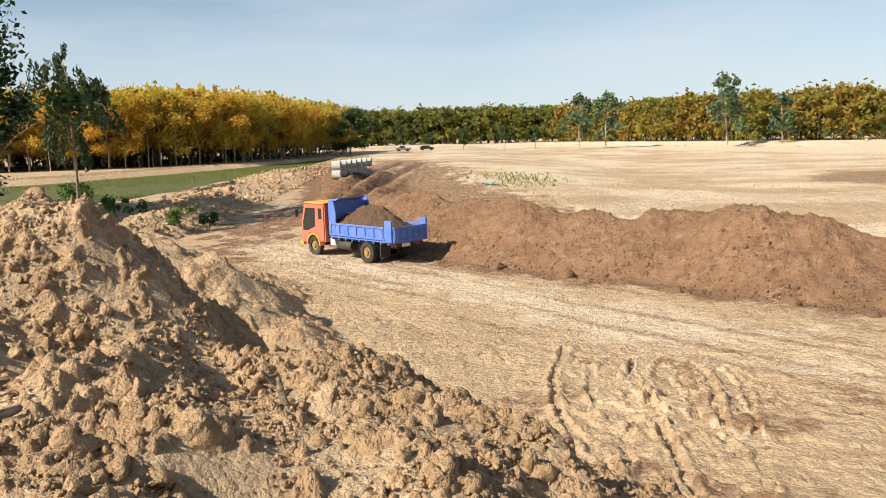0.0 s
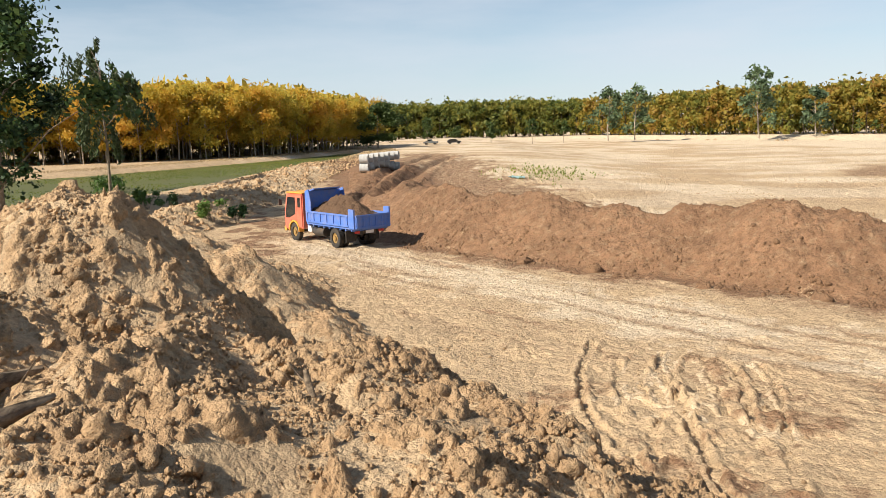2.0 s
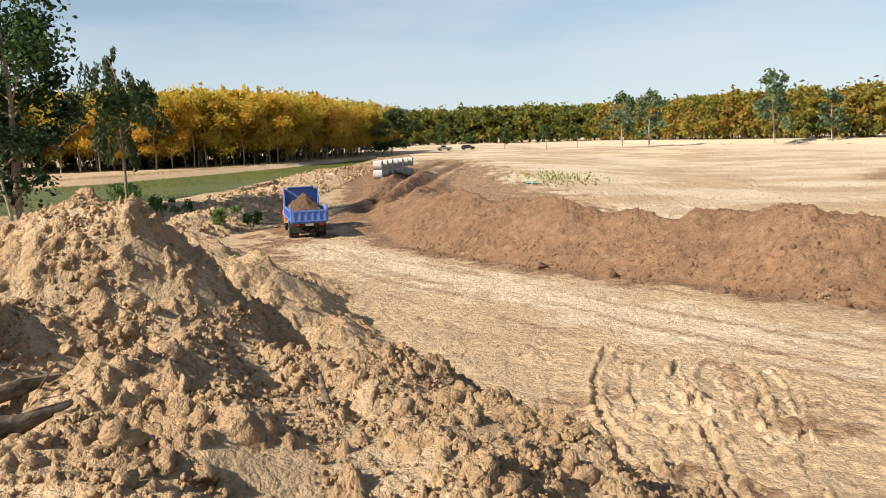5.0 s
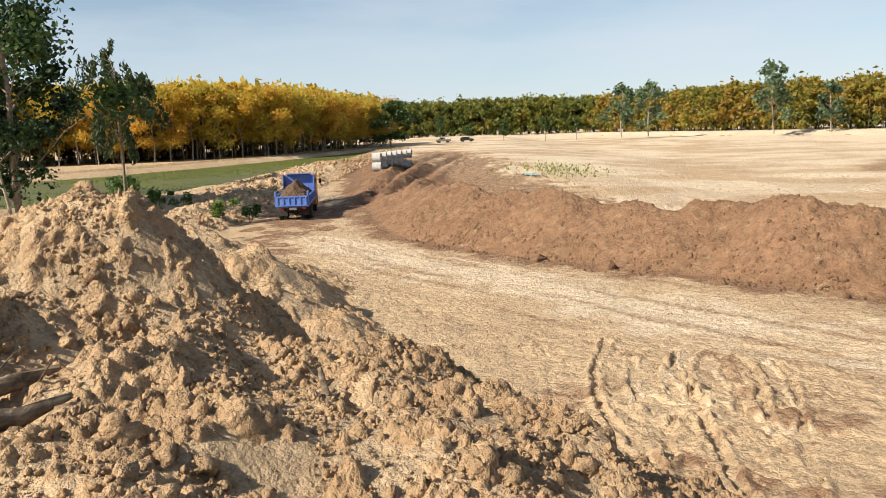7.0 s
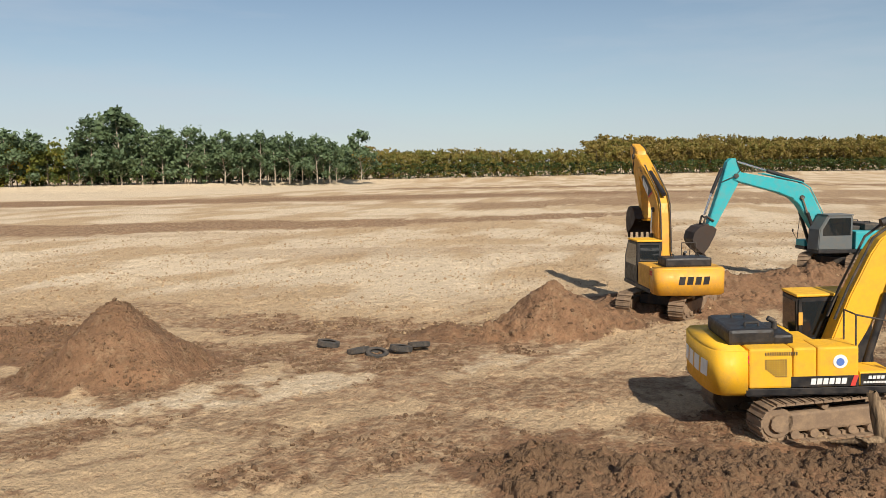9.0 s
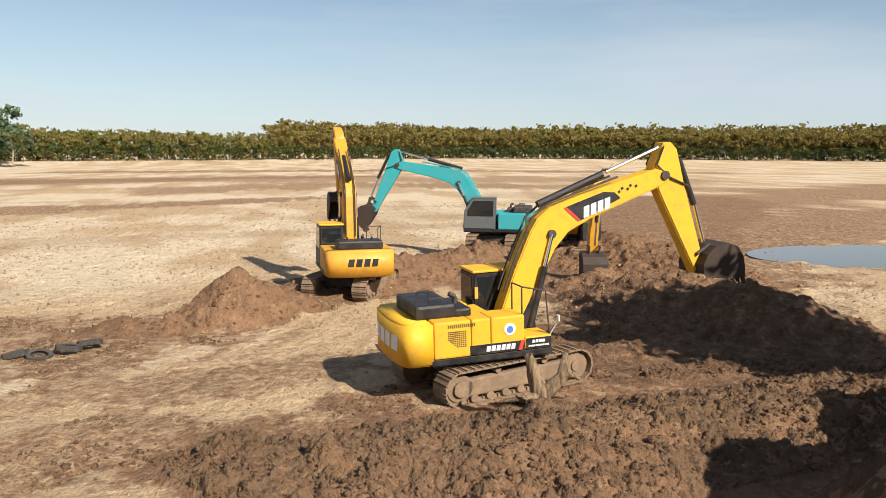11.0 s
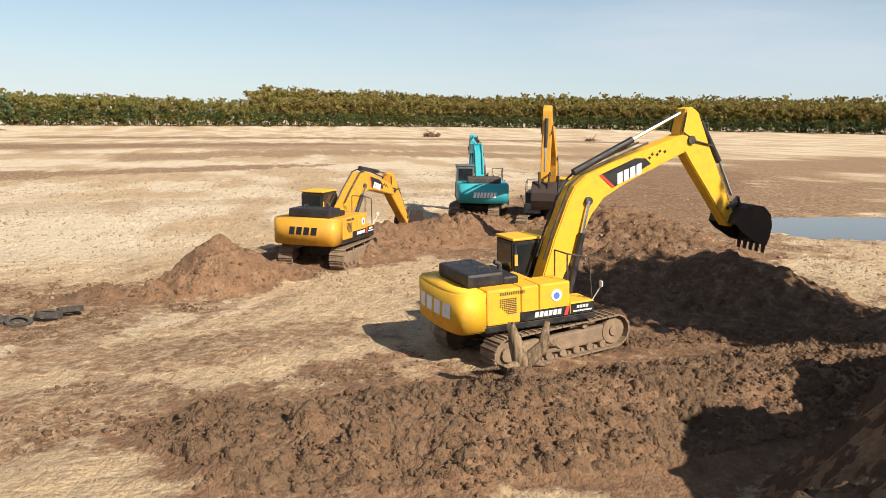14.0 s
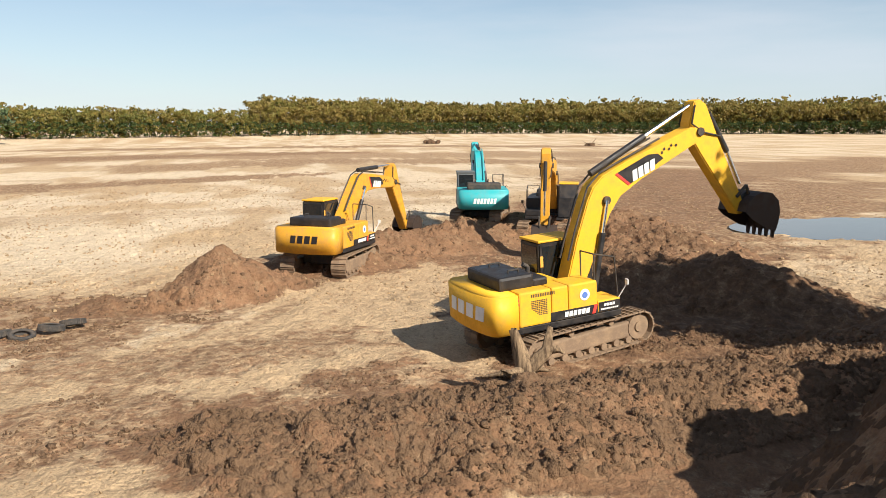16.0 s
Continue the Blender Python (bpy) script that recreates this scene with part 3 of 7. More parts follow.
def scraped_ground():
    """Finer ground where a machine turned on the spot: curved grooves, cracks and kicked-up crumbs."""
    gx, gy = np.arange(0.5, 12.5, 0.045), np.arange(10.5, 23.0, 0.045)
    X, Y = np.meshgrid(gx, gy, indexing="ij")
    Z, rough, on = ground_z(X / K, Y / K)
    Z = Z * K
    wob = 0.16 * fbm(X * 1.1, Y * 1.1, 4, 0.6)
    torn = 0.35 + 0.65 * smooth(-0.35, 0.2, perlin(X * 1.1, Y * 1.1))
    Xw, Yw = X + 0.09 * fbm(X * 2.2, Y * 2.2, 4, 0.6), Y + 0.09 * fbm(X * 2.2 + 13, Y * 2.2, 4, 0.6)
    pressed = np.zeros(X.shape)
    # cracks and grooves: places along each, depth, width
    for line, dp, wd in (([(3.9, 22.8), (3.35, 21.8), (3.1, 20.6), (2.6, 18.9), (2.45, 17.4), (2.4, 16.2), (2.75, 14.4), (3.0, 12.9)], 0.20, 0.06),
                         ([(5.0, 20.6), (4.65, 19.4), (4.5, 18.2), (4.55, 17.2)], 0.17, 0.05), ([(4.55, 17.2), (4.3, 15.6), (4.2, 14.0), (4.1, 12.6), (4.15, 11.6)], 0.22, 0.06),
                         ([(5.9, 20.0), (5.7, 18.6), (5.4, 17.0), (5.2, 15.6)], 0.12, 0.07), ([(6.4, 19.8), (6.2, 18.0), (5.8, 16.4), (5.55, 15.2)], 0.16, 0.06),
                         ([(7.1, 19.6), (7.0, 18.2), (6.6, 16.6), (6.1, 15.1)], 0.16, 0.05), ([(6.1, 15.1), (5.6, 13.6), (5.3, 12.4)], 0.12, 0.06), ([(3.9, 15.9), (3.4, 14.8), (3.2, 13.6)], 0.16, 0.07),
                         ([(3.7, 19.6), (3.35, 18.2), (3.3, 16.8)], 0.10, 0.06), ([(4.2, 19.0), (3.9, 18.0), (3.85, 17.0)], 0.09, 0.05), ([(2.45, 16.9), (3.6, 16.6), (4.6, 16.1), (5.6, 15.2)], 0.06, 0.1)):
        q, _, _ = to_line(Xw, Yw, [(a, b, 0) for a, b in line])
        Z = Z - 1.3 * dp * torn * np.exp(-(q / (1.25 * wd)) ** 2) + 0.45 * dp * torn * np.exp(-((q - 2.6 * wd) / (1.6 * wd)) ** 2)
    # bands pressed smooth by the tracks, with cross ribs
    for line, wd in (([(5.1, 21.2), (4.3, 20.0), (3.75, 18.6), (3.55, 17.0), (3.6, 16.0)], 0.24), ([(5.5, 21.0), (4.9, 19.6), (4.3, 18.4), (4.15, 17.0)], 0.2), ([(5.5, 19.6), (5.2, 18.0), (4.95, 16.4), (5.1, 15.2)], 0.22),
                     ([(9.6, 19.2), (8.2, 19.4), (6.9, 20.2), (5.6, 21.4)], 0.45), ([(6.9, 19.6), (6.6, 18.0), (6.2, 16.2)], 0.16), ([(2.9, 17.0), (4.2, 16.3), (5.6, 15.0), (7.2, 14.0), (9.5, 13.4)], 0.3)):
        q, _, _ = to_line(Xw, Yw, [(a, b, 0) for a, b in line])
        k = smooth(wd * 1.5, wd * 0.6, q)
        pressed = np.maximum(pressed, k)
        Z = Z - 0.05 * k + 0.035 * np.exp(-((q - wd * 1.7) / 0.09) ** 2)
    inside = smooth(3.2, 2.4, np.hypot(X - 4.9, (Y - 17.3) * 0.75) + wob)
    Z = Z + inside * (1 - pressed) * (0.035 * domes(X * 2.4 + wob, Y * 2.4, 7, 0.5) + 0.035 * domes(X * 5.5, Y * 5.5 + wob, 8, 0.4) + 0.02 * domes(X * 11, Y * 11, 9, 0.3))
    crumb = smooth(-0.1, 0.5, fbm(X * 0.6, Y * 0.6, 3))
    Z = Z + crumb * (0.035 * np.abs(perlin(X * 6, Y * 6)) + 0.02 * np.abs(perlin(X * 13, Y * 13)))
    edge = np.minimum(np.minimum(X - gx[0], gx[-1] - X), np.minimum(Y - gy[0], gy[-1] - Y))
    Z = Z + 0.012 - 0.12 * (1 - smooth(0.0, 0.9, edge)) - 0.4 * smooth(0.3, 0.8, on)
    ob = mesh_object("scraped_ground", np.stack([X, Y, Z], -1).reshape(-1, 3), grid_faces(len(gx), len(gy)), M_SOIL, smooth_shade=True)
    br, pa, mo = soil_layers(X / K, Y / K, rough, on)
    br = np.maximum(br, inside * 0.5 * crumb)
    br = np.maximum(br, 0.6 * smooth(0.0, 0.4, fbm(X * 0.35, Y * 0.35, 4)) * smooth(21, 16, Y) * (1 - on))
    pa, br = np.maximum(pa * 0.5, pressed * 0.5), br * (1 - 0.8 * pressed)
    for key, val in zip(("brown", "pale", "moist_shade"), (br, pa, mo)):
        ob.data.attributes.new(key, "FLOAT", "POINT").data.foreach_set("value", val.ravel().astype(np.float32))
    tagged(ob, "scraped sandy ground with curved grooves and dry cracks", "ground", kind="structure")


scraped_ground()

# ---- building blocks ----
def part(name, bm, material, parent=None, label="", smooth_shade=False):
    """Links a bmesh as one mesh object under a thing or a part."""
    me = bpy.data.meshes.new(name)
    bm.normal_update()
    bm.to_mesh(me)
    bm.free()
    if smooth_shade:
        for p in me.polygons:
            p.use_smooth = True
    me.materials.append(material)
    ob = new(name, me)
    ob.parent = parent
    return tagged(ob, label) if label else ob


def thing(name, m, label, category, group=""):
    ob = new(name)
    ob.empty_display_size = 0.3
    ob.matrix_world = m
    return tagged(ob, label, category, group)


def box(bm, x0, x1, y0, y1, z0, z1, bevel=0.02, m=None):
    g = bmesh.ops.create_cube(bm, size=1)
    vs = g["verts"]
    for v in vs:
        v.co = Vector((x0 + (v.co.x + 0.5) * (x1 - x0), y0 + (v.co.y + 0.5) * (y1 - y0), z0 + (v.co.z + 0.5) * (z1 - z0)))
    if bevel:
        es = list({e for v in vs for e in v.link_edges})
        r = bmesh.ops.bevel(bm, geom=es, offset=bevel, segments=2, profile=0.6, affect="EDGES")
        vs = list({v for f in r["faces"] for v in f.verts} | {v for v in vs if v.is_valid})
    if m is not None:
        bmesh.ops.transform(bm, matrix=m, verts=[v for v in vs if v.is_valid])
    return bm


def one_box(*a, **k):
    return box(bmesh.new(), *a, **k)


def rod(bm, p, q, r, r2=None, seg=12, caps=True):
    p, q = Vector(p), Vector(q)
    d = q - p
    m = Matrix.Translation((p + q) / 2) @ d.to_track_quat("Z", "Y").to_matrix().to_4x4()
    bmesh.ops.create_cone(bm, cap_ends=caps, segments=seg, radius1=r, radius2=r if r2 is None else r2, depth=d.length, matrix=m)
    return bm


def prism(bm, profile, y0, y1, bevel=0.02):
    """A side profile in x and z, given width along y."""
    a = [bm.verts.new((x, y0, z)) for x, z in profile]
    b = [bm.verts.new((x, y1, z)) for x, z in profile]
    n = len(a)
    fs = [bm.faces.new(a), bm.faces.new(b[::-1])]
    for i in range(n):
        fs.append(bm.faces.new((a[i], b[i], b[(i + 1) % n], a[(i + 1) % n])))
    bmesh.ops.recalc_face_normals(bm, faces=fs)
    if bevel:
        es = [e for f in fs[:2] for e in f.edges]
        bmesh.ops.bevel(bm, geom=es, offset=bevel, segments=2, affect="EDGES")
    return bm


def plan_prism(bm, outline, z0, z1, bevel=0.04):
    """A plan outline in x and y, given height."""
    a = [bm.verts.new((x, y, z0)) for x, y in outline]
    b = [bm.verts.new((x, y, z1)) for x, y in outline]
    n = len(a)
    fs = [bm.faces.new(a), bm.faces.new(b)]
    for i in range(n):
        fs.append(bm.faces.new((a[i], b[i], b[(i + 1) % n], a[(i + 1) % n])))
    bmesh.ops.recalc_face_normals(bm, faces=fs)
    if bevel:
        bmesh.ops.bevel(bm, geom=[e for f in fs[:2] for e in f.edges], offset=bevel, segments=3, affect="EDGES")
    return bm


def tube(bm, pts, r, seg=6):
    for p, q in zip(pts[:-1], pts[1:]):
        rod(bm, p, q, r, seg=seg)
    return bm


def bars(bm, n, x0, x1, z0, z1, slant=0.15, gap=0.22):
    """A row of slanted blocks, the size of a word mark, in the x-z plane."""
    w = (x1 - x0) / n
    for i in range(n):
        a = x0 + i * w
        b = a + w * (1 - gap)
        s = slant * (z1 - z0)
        q = [(a, z0), (b, z0), (b + s, z1), (a + s, z1)]
        vs = [bm.verts.new((x, 0, z)) for x, z in q] + [bm.verts.new((x, 0.008, z)) for x, z in q]
        for f in ((0, 1, 2, 3), (7, 6, 5, 4), (0, 4, 5, 1), (1, 5, 6, 2), (2, 6, 7, 3), (3, 7, 4, 0)):
            bm.faces.new([vs[k] for k in f])
    bmesh.ops.recalc_face_normals(bm, faces=bm.faces[:])
    return bm


def plate(bm, q, thick=0.006):
    """A thin decal from a polygon in x and z, lying in y = 0 to thick."""
    return prism(bm, q, 0, thick, 0)


# ---- excavators ----
BOOM, STICK, BUCKET = 5.7, 2.9, 1.3
FOOT = Vector((0.75, 0, 1.75))


def track_path(s):
    """Place and slope at a distance along the loop of a track."""
    r, half = 0.42, 1.62
    per = [2 * half, math.pi * r, 2 * half, math.pi * r]
    s = s % sum(per)
    if s < per[0]:
        return half - s, 0.47 + r, math.pi
    s -= per[0]
    if s < per[1]:
        a = math.pi / 2 + s / r
        return -half + r * math.cos(a), 0.47 + r * math.sin(a), a + math.pi / 2
    s -= per[1]
    if s < per[2]:
        return -half + s, 0.47 - r, 0
    s -= per[2]
    a = -math.pi / 2 + s / r
    return half + r * math.cos(a), 0.47 + r * math.sin(a), a + math.pi / 2


LOOP = 4 * 1.62 + 2 * math.pi * 0.42


def excavator(label, body_m, boom_m, cab_m, hood_m, decals, mark_m, rear_mark, group="excavators on the site"):
    ex = thing("excavator", Matrix(), label, "excavator", group)
    P = {"thing": ex}
    # undercarriage
    bm = one_box(-1.0, 1.0, -0.85, 0.85, 0.42, 0.80, 0.05)
    rod(bm, (0, 0, 0.75), (0, 0, 1.04), 0.62, seg=24)
    part("undercarriage", bm, M_DARK, ex)
    shoe = None
    for side in (1, -1):
        y = side * 1.08
        bm = bmesh.new()
        rod_z = 0.47
        box(bm, -1.45, 1.45, y - 0.16, y + 0.16, 0.22, 0.66, 0.06)
        for k in range(7):
            rod(bm, (-1.26 + k * 0.42, y - 0.2, 0.18), (-1.26 + k * 0.42, y + 0.2, 0.18), 0.1, seg=10)
        for k in (-0.6, 0.7):
            rod(bm, (k, y - 0.17, 0.76), (k, y + 0.17, 0.76), 0.08, seg=10)
        tr = part("track_frame", bm, M_TRACK, ex, "mud-caked track frame with rollers")
        bm = bmesh.new()
        rod(bm, (1.62, y - 0.18, rod_z), (1.62, y + 0.18, rod_z), 0.35, seg=20)
        rod(bm, (1.62, y - 0.22, rod_z), (1.62, y + 0.22, rod_z), 0.14, seg=12)
        part("idler", bm, M_TRACK, tr)
        bm = bmesh.new()
        rod(bm, (-1.62, y - 0.16, rod_z), (-1.62, y + 0.16, rod_z), 0.33, seg=18)
        rod(bm, (-1.62, y - 0.24, rod_z), (-1.62, y + 0.24, rod_z), 0.19, seg=12)
        part("sprocket", bm, M_TRACK, tr)
        n = 45
        if shoe is None:
            bm = one_box(-0.095, 0.095, -0.3, 0.3, -0.02, 0.02, 0)
            box(bm, -0.09, -0.07, -0.3, 0.3, 0.02, 0.05, 0)
            box(bm, 0.05, 0.07, -0.3, 0.3, 0.02, 0.04, 0)
            box(bm, -0.085, 0.085, -0.12, 0.12, -0.09, -0.02, 0)
            first = part("track_shoe", bm, M_TRACK, tr)
            shoe = first.data
        for k in range(n):
            sx, sz, a = track_path(k * LOOP / n)
            if side == 1 and k == 0:
                o = first
            else:
                o = new("track_shoe", shoe)
                o.parent = tr
            # outward normal of the loop points to local +z
            o.matrix_basis = Matrix.Translation((sx, y, sz)) @ Matrix.Rotation(-(a - math.pi), 4, "Y")
    # upper structure
    up = part("upper_body", plan_prism(bmesh.new(), [(1.4, -1.36), (1.4, -0.5), (0.2, -0.5), (0.2, 0.3), (1.75, 0.3), (1.75, 1.36), (-1.7, 1.36), (-1.7, -1.36)], 1.02, 1.2, 0.03), M_BLACK, ex, "black revolving deck frame")
    P["upper"] = up
    arc = [(-1.66, -1.36)] + [(-1.66 - 0.84 * math.cos(a) ** 0.26, 1.36 * math.sin(a)) for a in [radians(v) for v in range(-84, 85, 8)]] + [(-1.66, 1.36)]
    part("counterweight", plan_prism(bmesh.new(), arc, 1.05, 2.08, 0.05), body_m, up, "", True)
    # side lockers, right side
    for x0, x1, z1 in ((-1.64, -0.72, 2.08), (-0.71, -0.22, 2.08), (-0.21, 0.66, 2.08), (0.67, 1.38, 1.52)):
        part("locker_door", one_box(x0, x1, -1.37, -0.55, 1.2, z1, 0.05), body_m, up)
    part("locker_door", one_box(-1.64, -0.15, 0.42, 1.37, 1.2, 2.08, 0.05), body_m, up)
    part("engine_deck", one_box(-1.64, 0.05, -0.56, 0.43, 1.2, 2.05, 0.04), body_m, up)
    bm = one_box(-1.95, -0.95, -0.95, 0.85, 2.06, 2.42, 0.08)
    box(bm, -0.98, -0.55, -0.95, 0.5, 2.06, 2.28, 0.06)
    hd = part("engine_hood", bm, hood_m, up, "black engine hood")
    for yy in (-0.6, 0.4):
        part("hood_handle", tube(bmesh.new(), [(-1.5, yy, 2.42), (-1.5, yy, 2.5), (-1.2, yy, 2.5), (-1.2, yy, 2.42)], 0.025), M_DARK, up)
    bm = bmesh.new()
    rod(bm, (-0.75, -0.3, 2.28), (-0.75, -0.3, 2.45), 0.06)
    rod(bm, (-0.75, -0.3, 2.45), (-0.9, -0.3, 2.53), 0.06)
    part("exhaust", bm, M_DARK, up)
    # grille on the right rear door
    bm = bmesh.new()
    for i in range(9):
        for j in range(9):
            if i + j > 3:
                box(bm, -1.3 + i * 0.052, -1.265 + i * 0.052, -1.378, -1.366, 1.45 + j * 0.045, 1.478 + j * 0.045, 0)
    part("vent_grille", bm, M_DARK, up)
    bm = bmesh.new()
    for i in range(14):
        box(bm, -1.3 + i * 0.05, -1.275 + i * 0.05, -1.378, -1.366, 1.92, 2.0, 0)
    part("vent_slots", bm, M_DARK, up)
    # cab
    cab = part("cab", prism(bmesh.new(), [(0.0, 1.2), (0.0, 2.82), (0.12, 2.88), (1.3, 2.88), (1.72, 2.2), (1.78, 1.2)], 0.36, 1.35, 0.04), cab_m, up, "operator's cab with dark windows")
    part("cab_roof", one_box(-0.02, 1.32, 0.34, 1.37, 2.86, 2.93, 0.03), M_YELLOW if cab_m is M_BLACK else cab_m, up)
    for yy, nm in ((0.352, "window"), (1.346, "window")):
        part(nm, prism(bmesh.new(), [(0.12, 1.9), (0.12, 2.75), (1.22, 2.75), (1.55, 2.2), (1.55, 1.9)], yy, yy + 0.012, 0), M_GLASS, cab)
    part("window", one_box(-0.012, 0.0, 0.46, 1.25, 2.0, 2.75, 0), M_GLASS, cab)
    bm = bmesh.new()
    box(bm, -0.012, 0.012, -0.4, 0.4, 0, 0.78, 0, Matrix.Translation((1.535, 0.855, 2.13)) @ Matrix.Rotation(radians(-31), 4, "Y"))
    part("windscreen", bm, M_GLASS, cab)
    part("cab_marker", one_box(0.03, 0.12, 0.335, 0.35, 2.2, 2.5, 0), M_ORANGE, cab, "yellow reflective strip")
    # handrail and mirrors
    bm = bmesh.new()
    tube(bm, [(0.62, -1.3, 2.08), (0.62, -1.3, 2.75), (1.25, -1.3, 2.6), (1.35, -1.3, 1.52)], 0.02)
    tube(bm, [(0.62, -0.7, 2.08), (0.62, -0.7, 2.75), (0.62, -1.3, 2.75)], 0.02)
    part("handrail", bm, M_DARK, up)
    bm = bmesh.new()
    rod(bm, (1.35, -1.32, 1.5), (1.5, -1.5, 1.9), 0.015)
    box(bm, 1.47, 1.51, -1.56, -1.44, 1.86, 2.02, 0.02)
    part("mirror", bm, M_WHITE if decals else M_DARK, up)
    # marks
    if decals:
        part("side_band", one_box(-0.75, 0.66, -1.377, -1.371, 1.22, 1.45, 0), M_BLACK, up, "black band low on the side")
        part("side_band", one_box(0.7, 1.36, -1.377, -1.371, 1.22, 1.48, 0), M_BLACK, up, "black band low on the side")
        bm = bars(bmesh.new(), 6, -0.35, 0.42, 1.27, 1.4)
        bmesh.ops.translate(bm, vec=(0, -1.388, 0), verts=bm.verts[:])
        part("lettering_bars", bm, M_WHITE, up)
        for bm in (bars(bmesh.new(), 4, 0.85, 1.2, 1.36, 1.43), bars(bmesh.new(), 9, 0.75, 1.3, 1.27, 1.31)):
            bmesh.ops.translate(bm, vec=(0, -1.388, 0), verts=bm.verts[:])
            part("lettering_bars", bm, M_WHITE, up)
        bm = plate(bmesh.new(), [(0.48, 1.22), (0.58, 1.22), (0.66, 1.45), (0.56, 1.45)])
        bmesh.ops.translate(bm, vec=(0, -1.384, 0), verts=bm.verts[:])
        part("red_stripe", bm, M_REDDECAL, up)
        bm = rod(bmesh.new(), (0.27, -1.371, 1.76), (0.27, -1.381, 1.76), 0.15, seg=24)
        part("round_badge", bm, M_WHITE, up, "round white and blue badge")
        bm = rod(bmesh.new(), (0.27, -1.381, 1.75), (0.27, -1.386, 1.75), 0.085, seg=16)
        part("badge_emblem", bm, M_BLUE, up)
    # word mark round the rear, as slanted blocks
    n, w, h, zc = rear_mark
    bm = bmesh.new()
    for i in range(n):
        a0 = (-w / 2 + i * w / n, -w / 2 + (i + 0.72) * w / n)
        v = []
        for z, s in ((zc - h / 2, 0), (zc + h / 2, -0.05)):
            for a in a0:
                yy = a + s
                ang = math.asin(max(-0.98, min(0.98, yy / 1.36)))
                xx = -1.66 - 0.84 * math.cos(ang) ** 0.26
                v.append((xx, yy, z))
        q = [bm.verts.new((x - 0.012, y, z)) for x, y, z in v] + [bm.verts.new((x + 0.03, y, z)) for x, y, z in v]
        for f in ((0, 1, 3, 2), (4, 6, 7, 5), (0, 4, 5, 1), (1, 5, 7, 3), (3, 7, 6, 2), (2, 6, 4, 0)):
            bm.faces.new([q[k] for k in f])
    bmesh.ops.recalc_face_normals(bm, faces=bm.faces[:])
    part("word_mark", bm, mark_m, up, "word mark on the counterweight as plain blocks")
    if decals is not None:
        for sgn in (-1, 1):
            bm = bmesh.new()
            for zz, l in ((1.86, 0.42), (1.76, 0.3)):
                box(bm, -1.66 - 0.24, -1.66 + l - 0.2, sgn * 1.345 - 0.01, sgn * 1.345 + 0.02, zz, zz + 0.07, 0)
            part("red_stripe", bm, M_REDDECAL, up)
    # boom
    prof = [(-0.22, 0.2), (0.9, 0.86), (1.9, 1.36), (2.3, 1.5), (2.75, 1.5), (3.6, 1.22), (5.95, 0.3), (6.2, 0.16), (6.28, -0.05), (6.12, -0.22), (5.8, -0.16), (3.6, 0.5), (2.8, 0.66), (2.2, 0.56), (1.0, 0.08), (0.1, -0.28), (-0.2, -0.18)]
    prof = [(x * 0.934, z) for x, z in prof]
    bo = part("boom", prism(bmesh.new(), prof, -0.27, 0.27, 0.03), boom_m, ex)
    P["boom"] = bo
    for yy in (-0.2, 0.2):
        bm = bmesh.new()
        tube(bm, [(0.3, yy, 0.62), (0.95, yy, 1.02), (2.05, yy, 1.6), (2.6, yy, 1.6), (3.35, yy, 1.32), (4.6, yy, 0.85)], 0.03)
        part("hydraulic_pipe", bm, M_DARK if boom_m is not M_TEAL else M_TEAL, bo)
    part("pin", rod(bmesh.new(), (2.2, -0.36, 0.95), (2.2, 0.36, 0.95), 0.11, seg=14), M_DARK, bo)
    part("pin", rod(bmesh.new(), (5.7, -0.33, 0), (5.7, 0.33, 0), 0.12, seg=14), M_DARK, bo)
    if decals:
        for sgn in (-1, 1):
            yy = -0.283 if sgn < 0 else 0.277
            bm = plate(bmesh.new(), [(3.03, 0.68), (2.95, 1.22), (4.0, 0.84), (4.25, 0.62), (4.3, 0.38)])
            bmesh.ops.translate(bm, vec=(0, yy, 0), verts=bm.verts[:])
            part("boom_decal", bm, M_BLACK, bo, "black decal panel on the boom")
            bm = plate(bmesh.new(), [(2.98, 0.7), (2.87, 1.24), (2.95, 1.22), (3.06, 0.68)], 0.009)
            bmesh.ops.translate(bm, vec=(0, yy - (0.002 if sgn < 0 else -0.002), 0), verts=bm.verts[:])
            part("red_stripe", bm, M_REDDECAL, bo)
            bm = bars(bmesh.new(), 4, 0, 0.85, -0.14, 0.14, 0.3)
            bmesh.ops.transform(bm, matrix=Matrix.Translation((3.2, yy - (0.008 if sgn < 0 else -0.005), 0.8)) @ Matrix.Rotation(radians(21), 4, "Y"), verts=bm.verts[:])
            part("word_mark", bm, M_WHITE, bo)
            for i in range(5):
                part("decal_square", one_box(4.33 + 0.12 * i, 4.4 + 0.12 * i, yy, yy + 0.006, 0.5 - 0.05 * i + 0.07 * (i % 2), 0.57 - 0.05 * i + 0.07 * (i % 2), 0), M_BLACK, bo)
    # stick
    st = part("stick", prism(bmesh.new(), [(-0.78, 0.36), (-0.7, 0.56), (-0.45, 0.66), (0.05, 0.58), (0.6, 0.48), (2.75, 0.2), (3.0, 0.12), (3.05, -0.05), (2.95, -0.17), (0.5, -0.3), (-0.15, -0.3), (-0.4, -0.1)], -0.21, 0.21, 0.03), boom_m, ex)
    P["stick"] = st
    bm = rod(bmesh.new(), (-0.1, 0.0, 0.72), (1.25, 0, 0.66), 0.085, seg=14)
    part("bucket_cylinder", bm, M_BLACK, st)
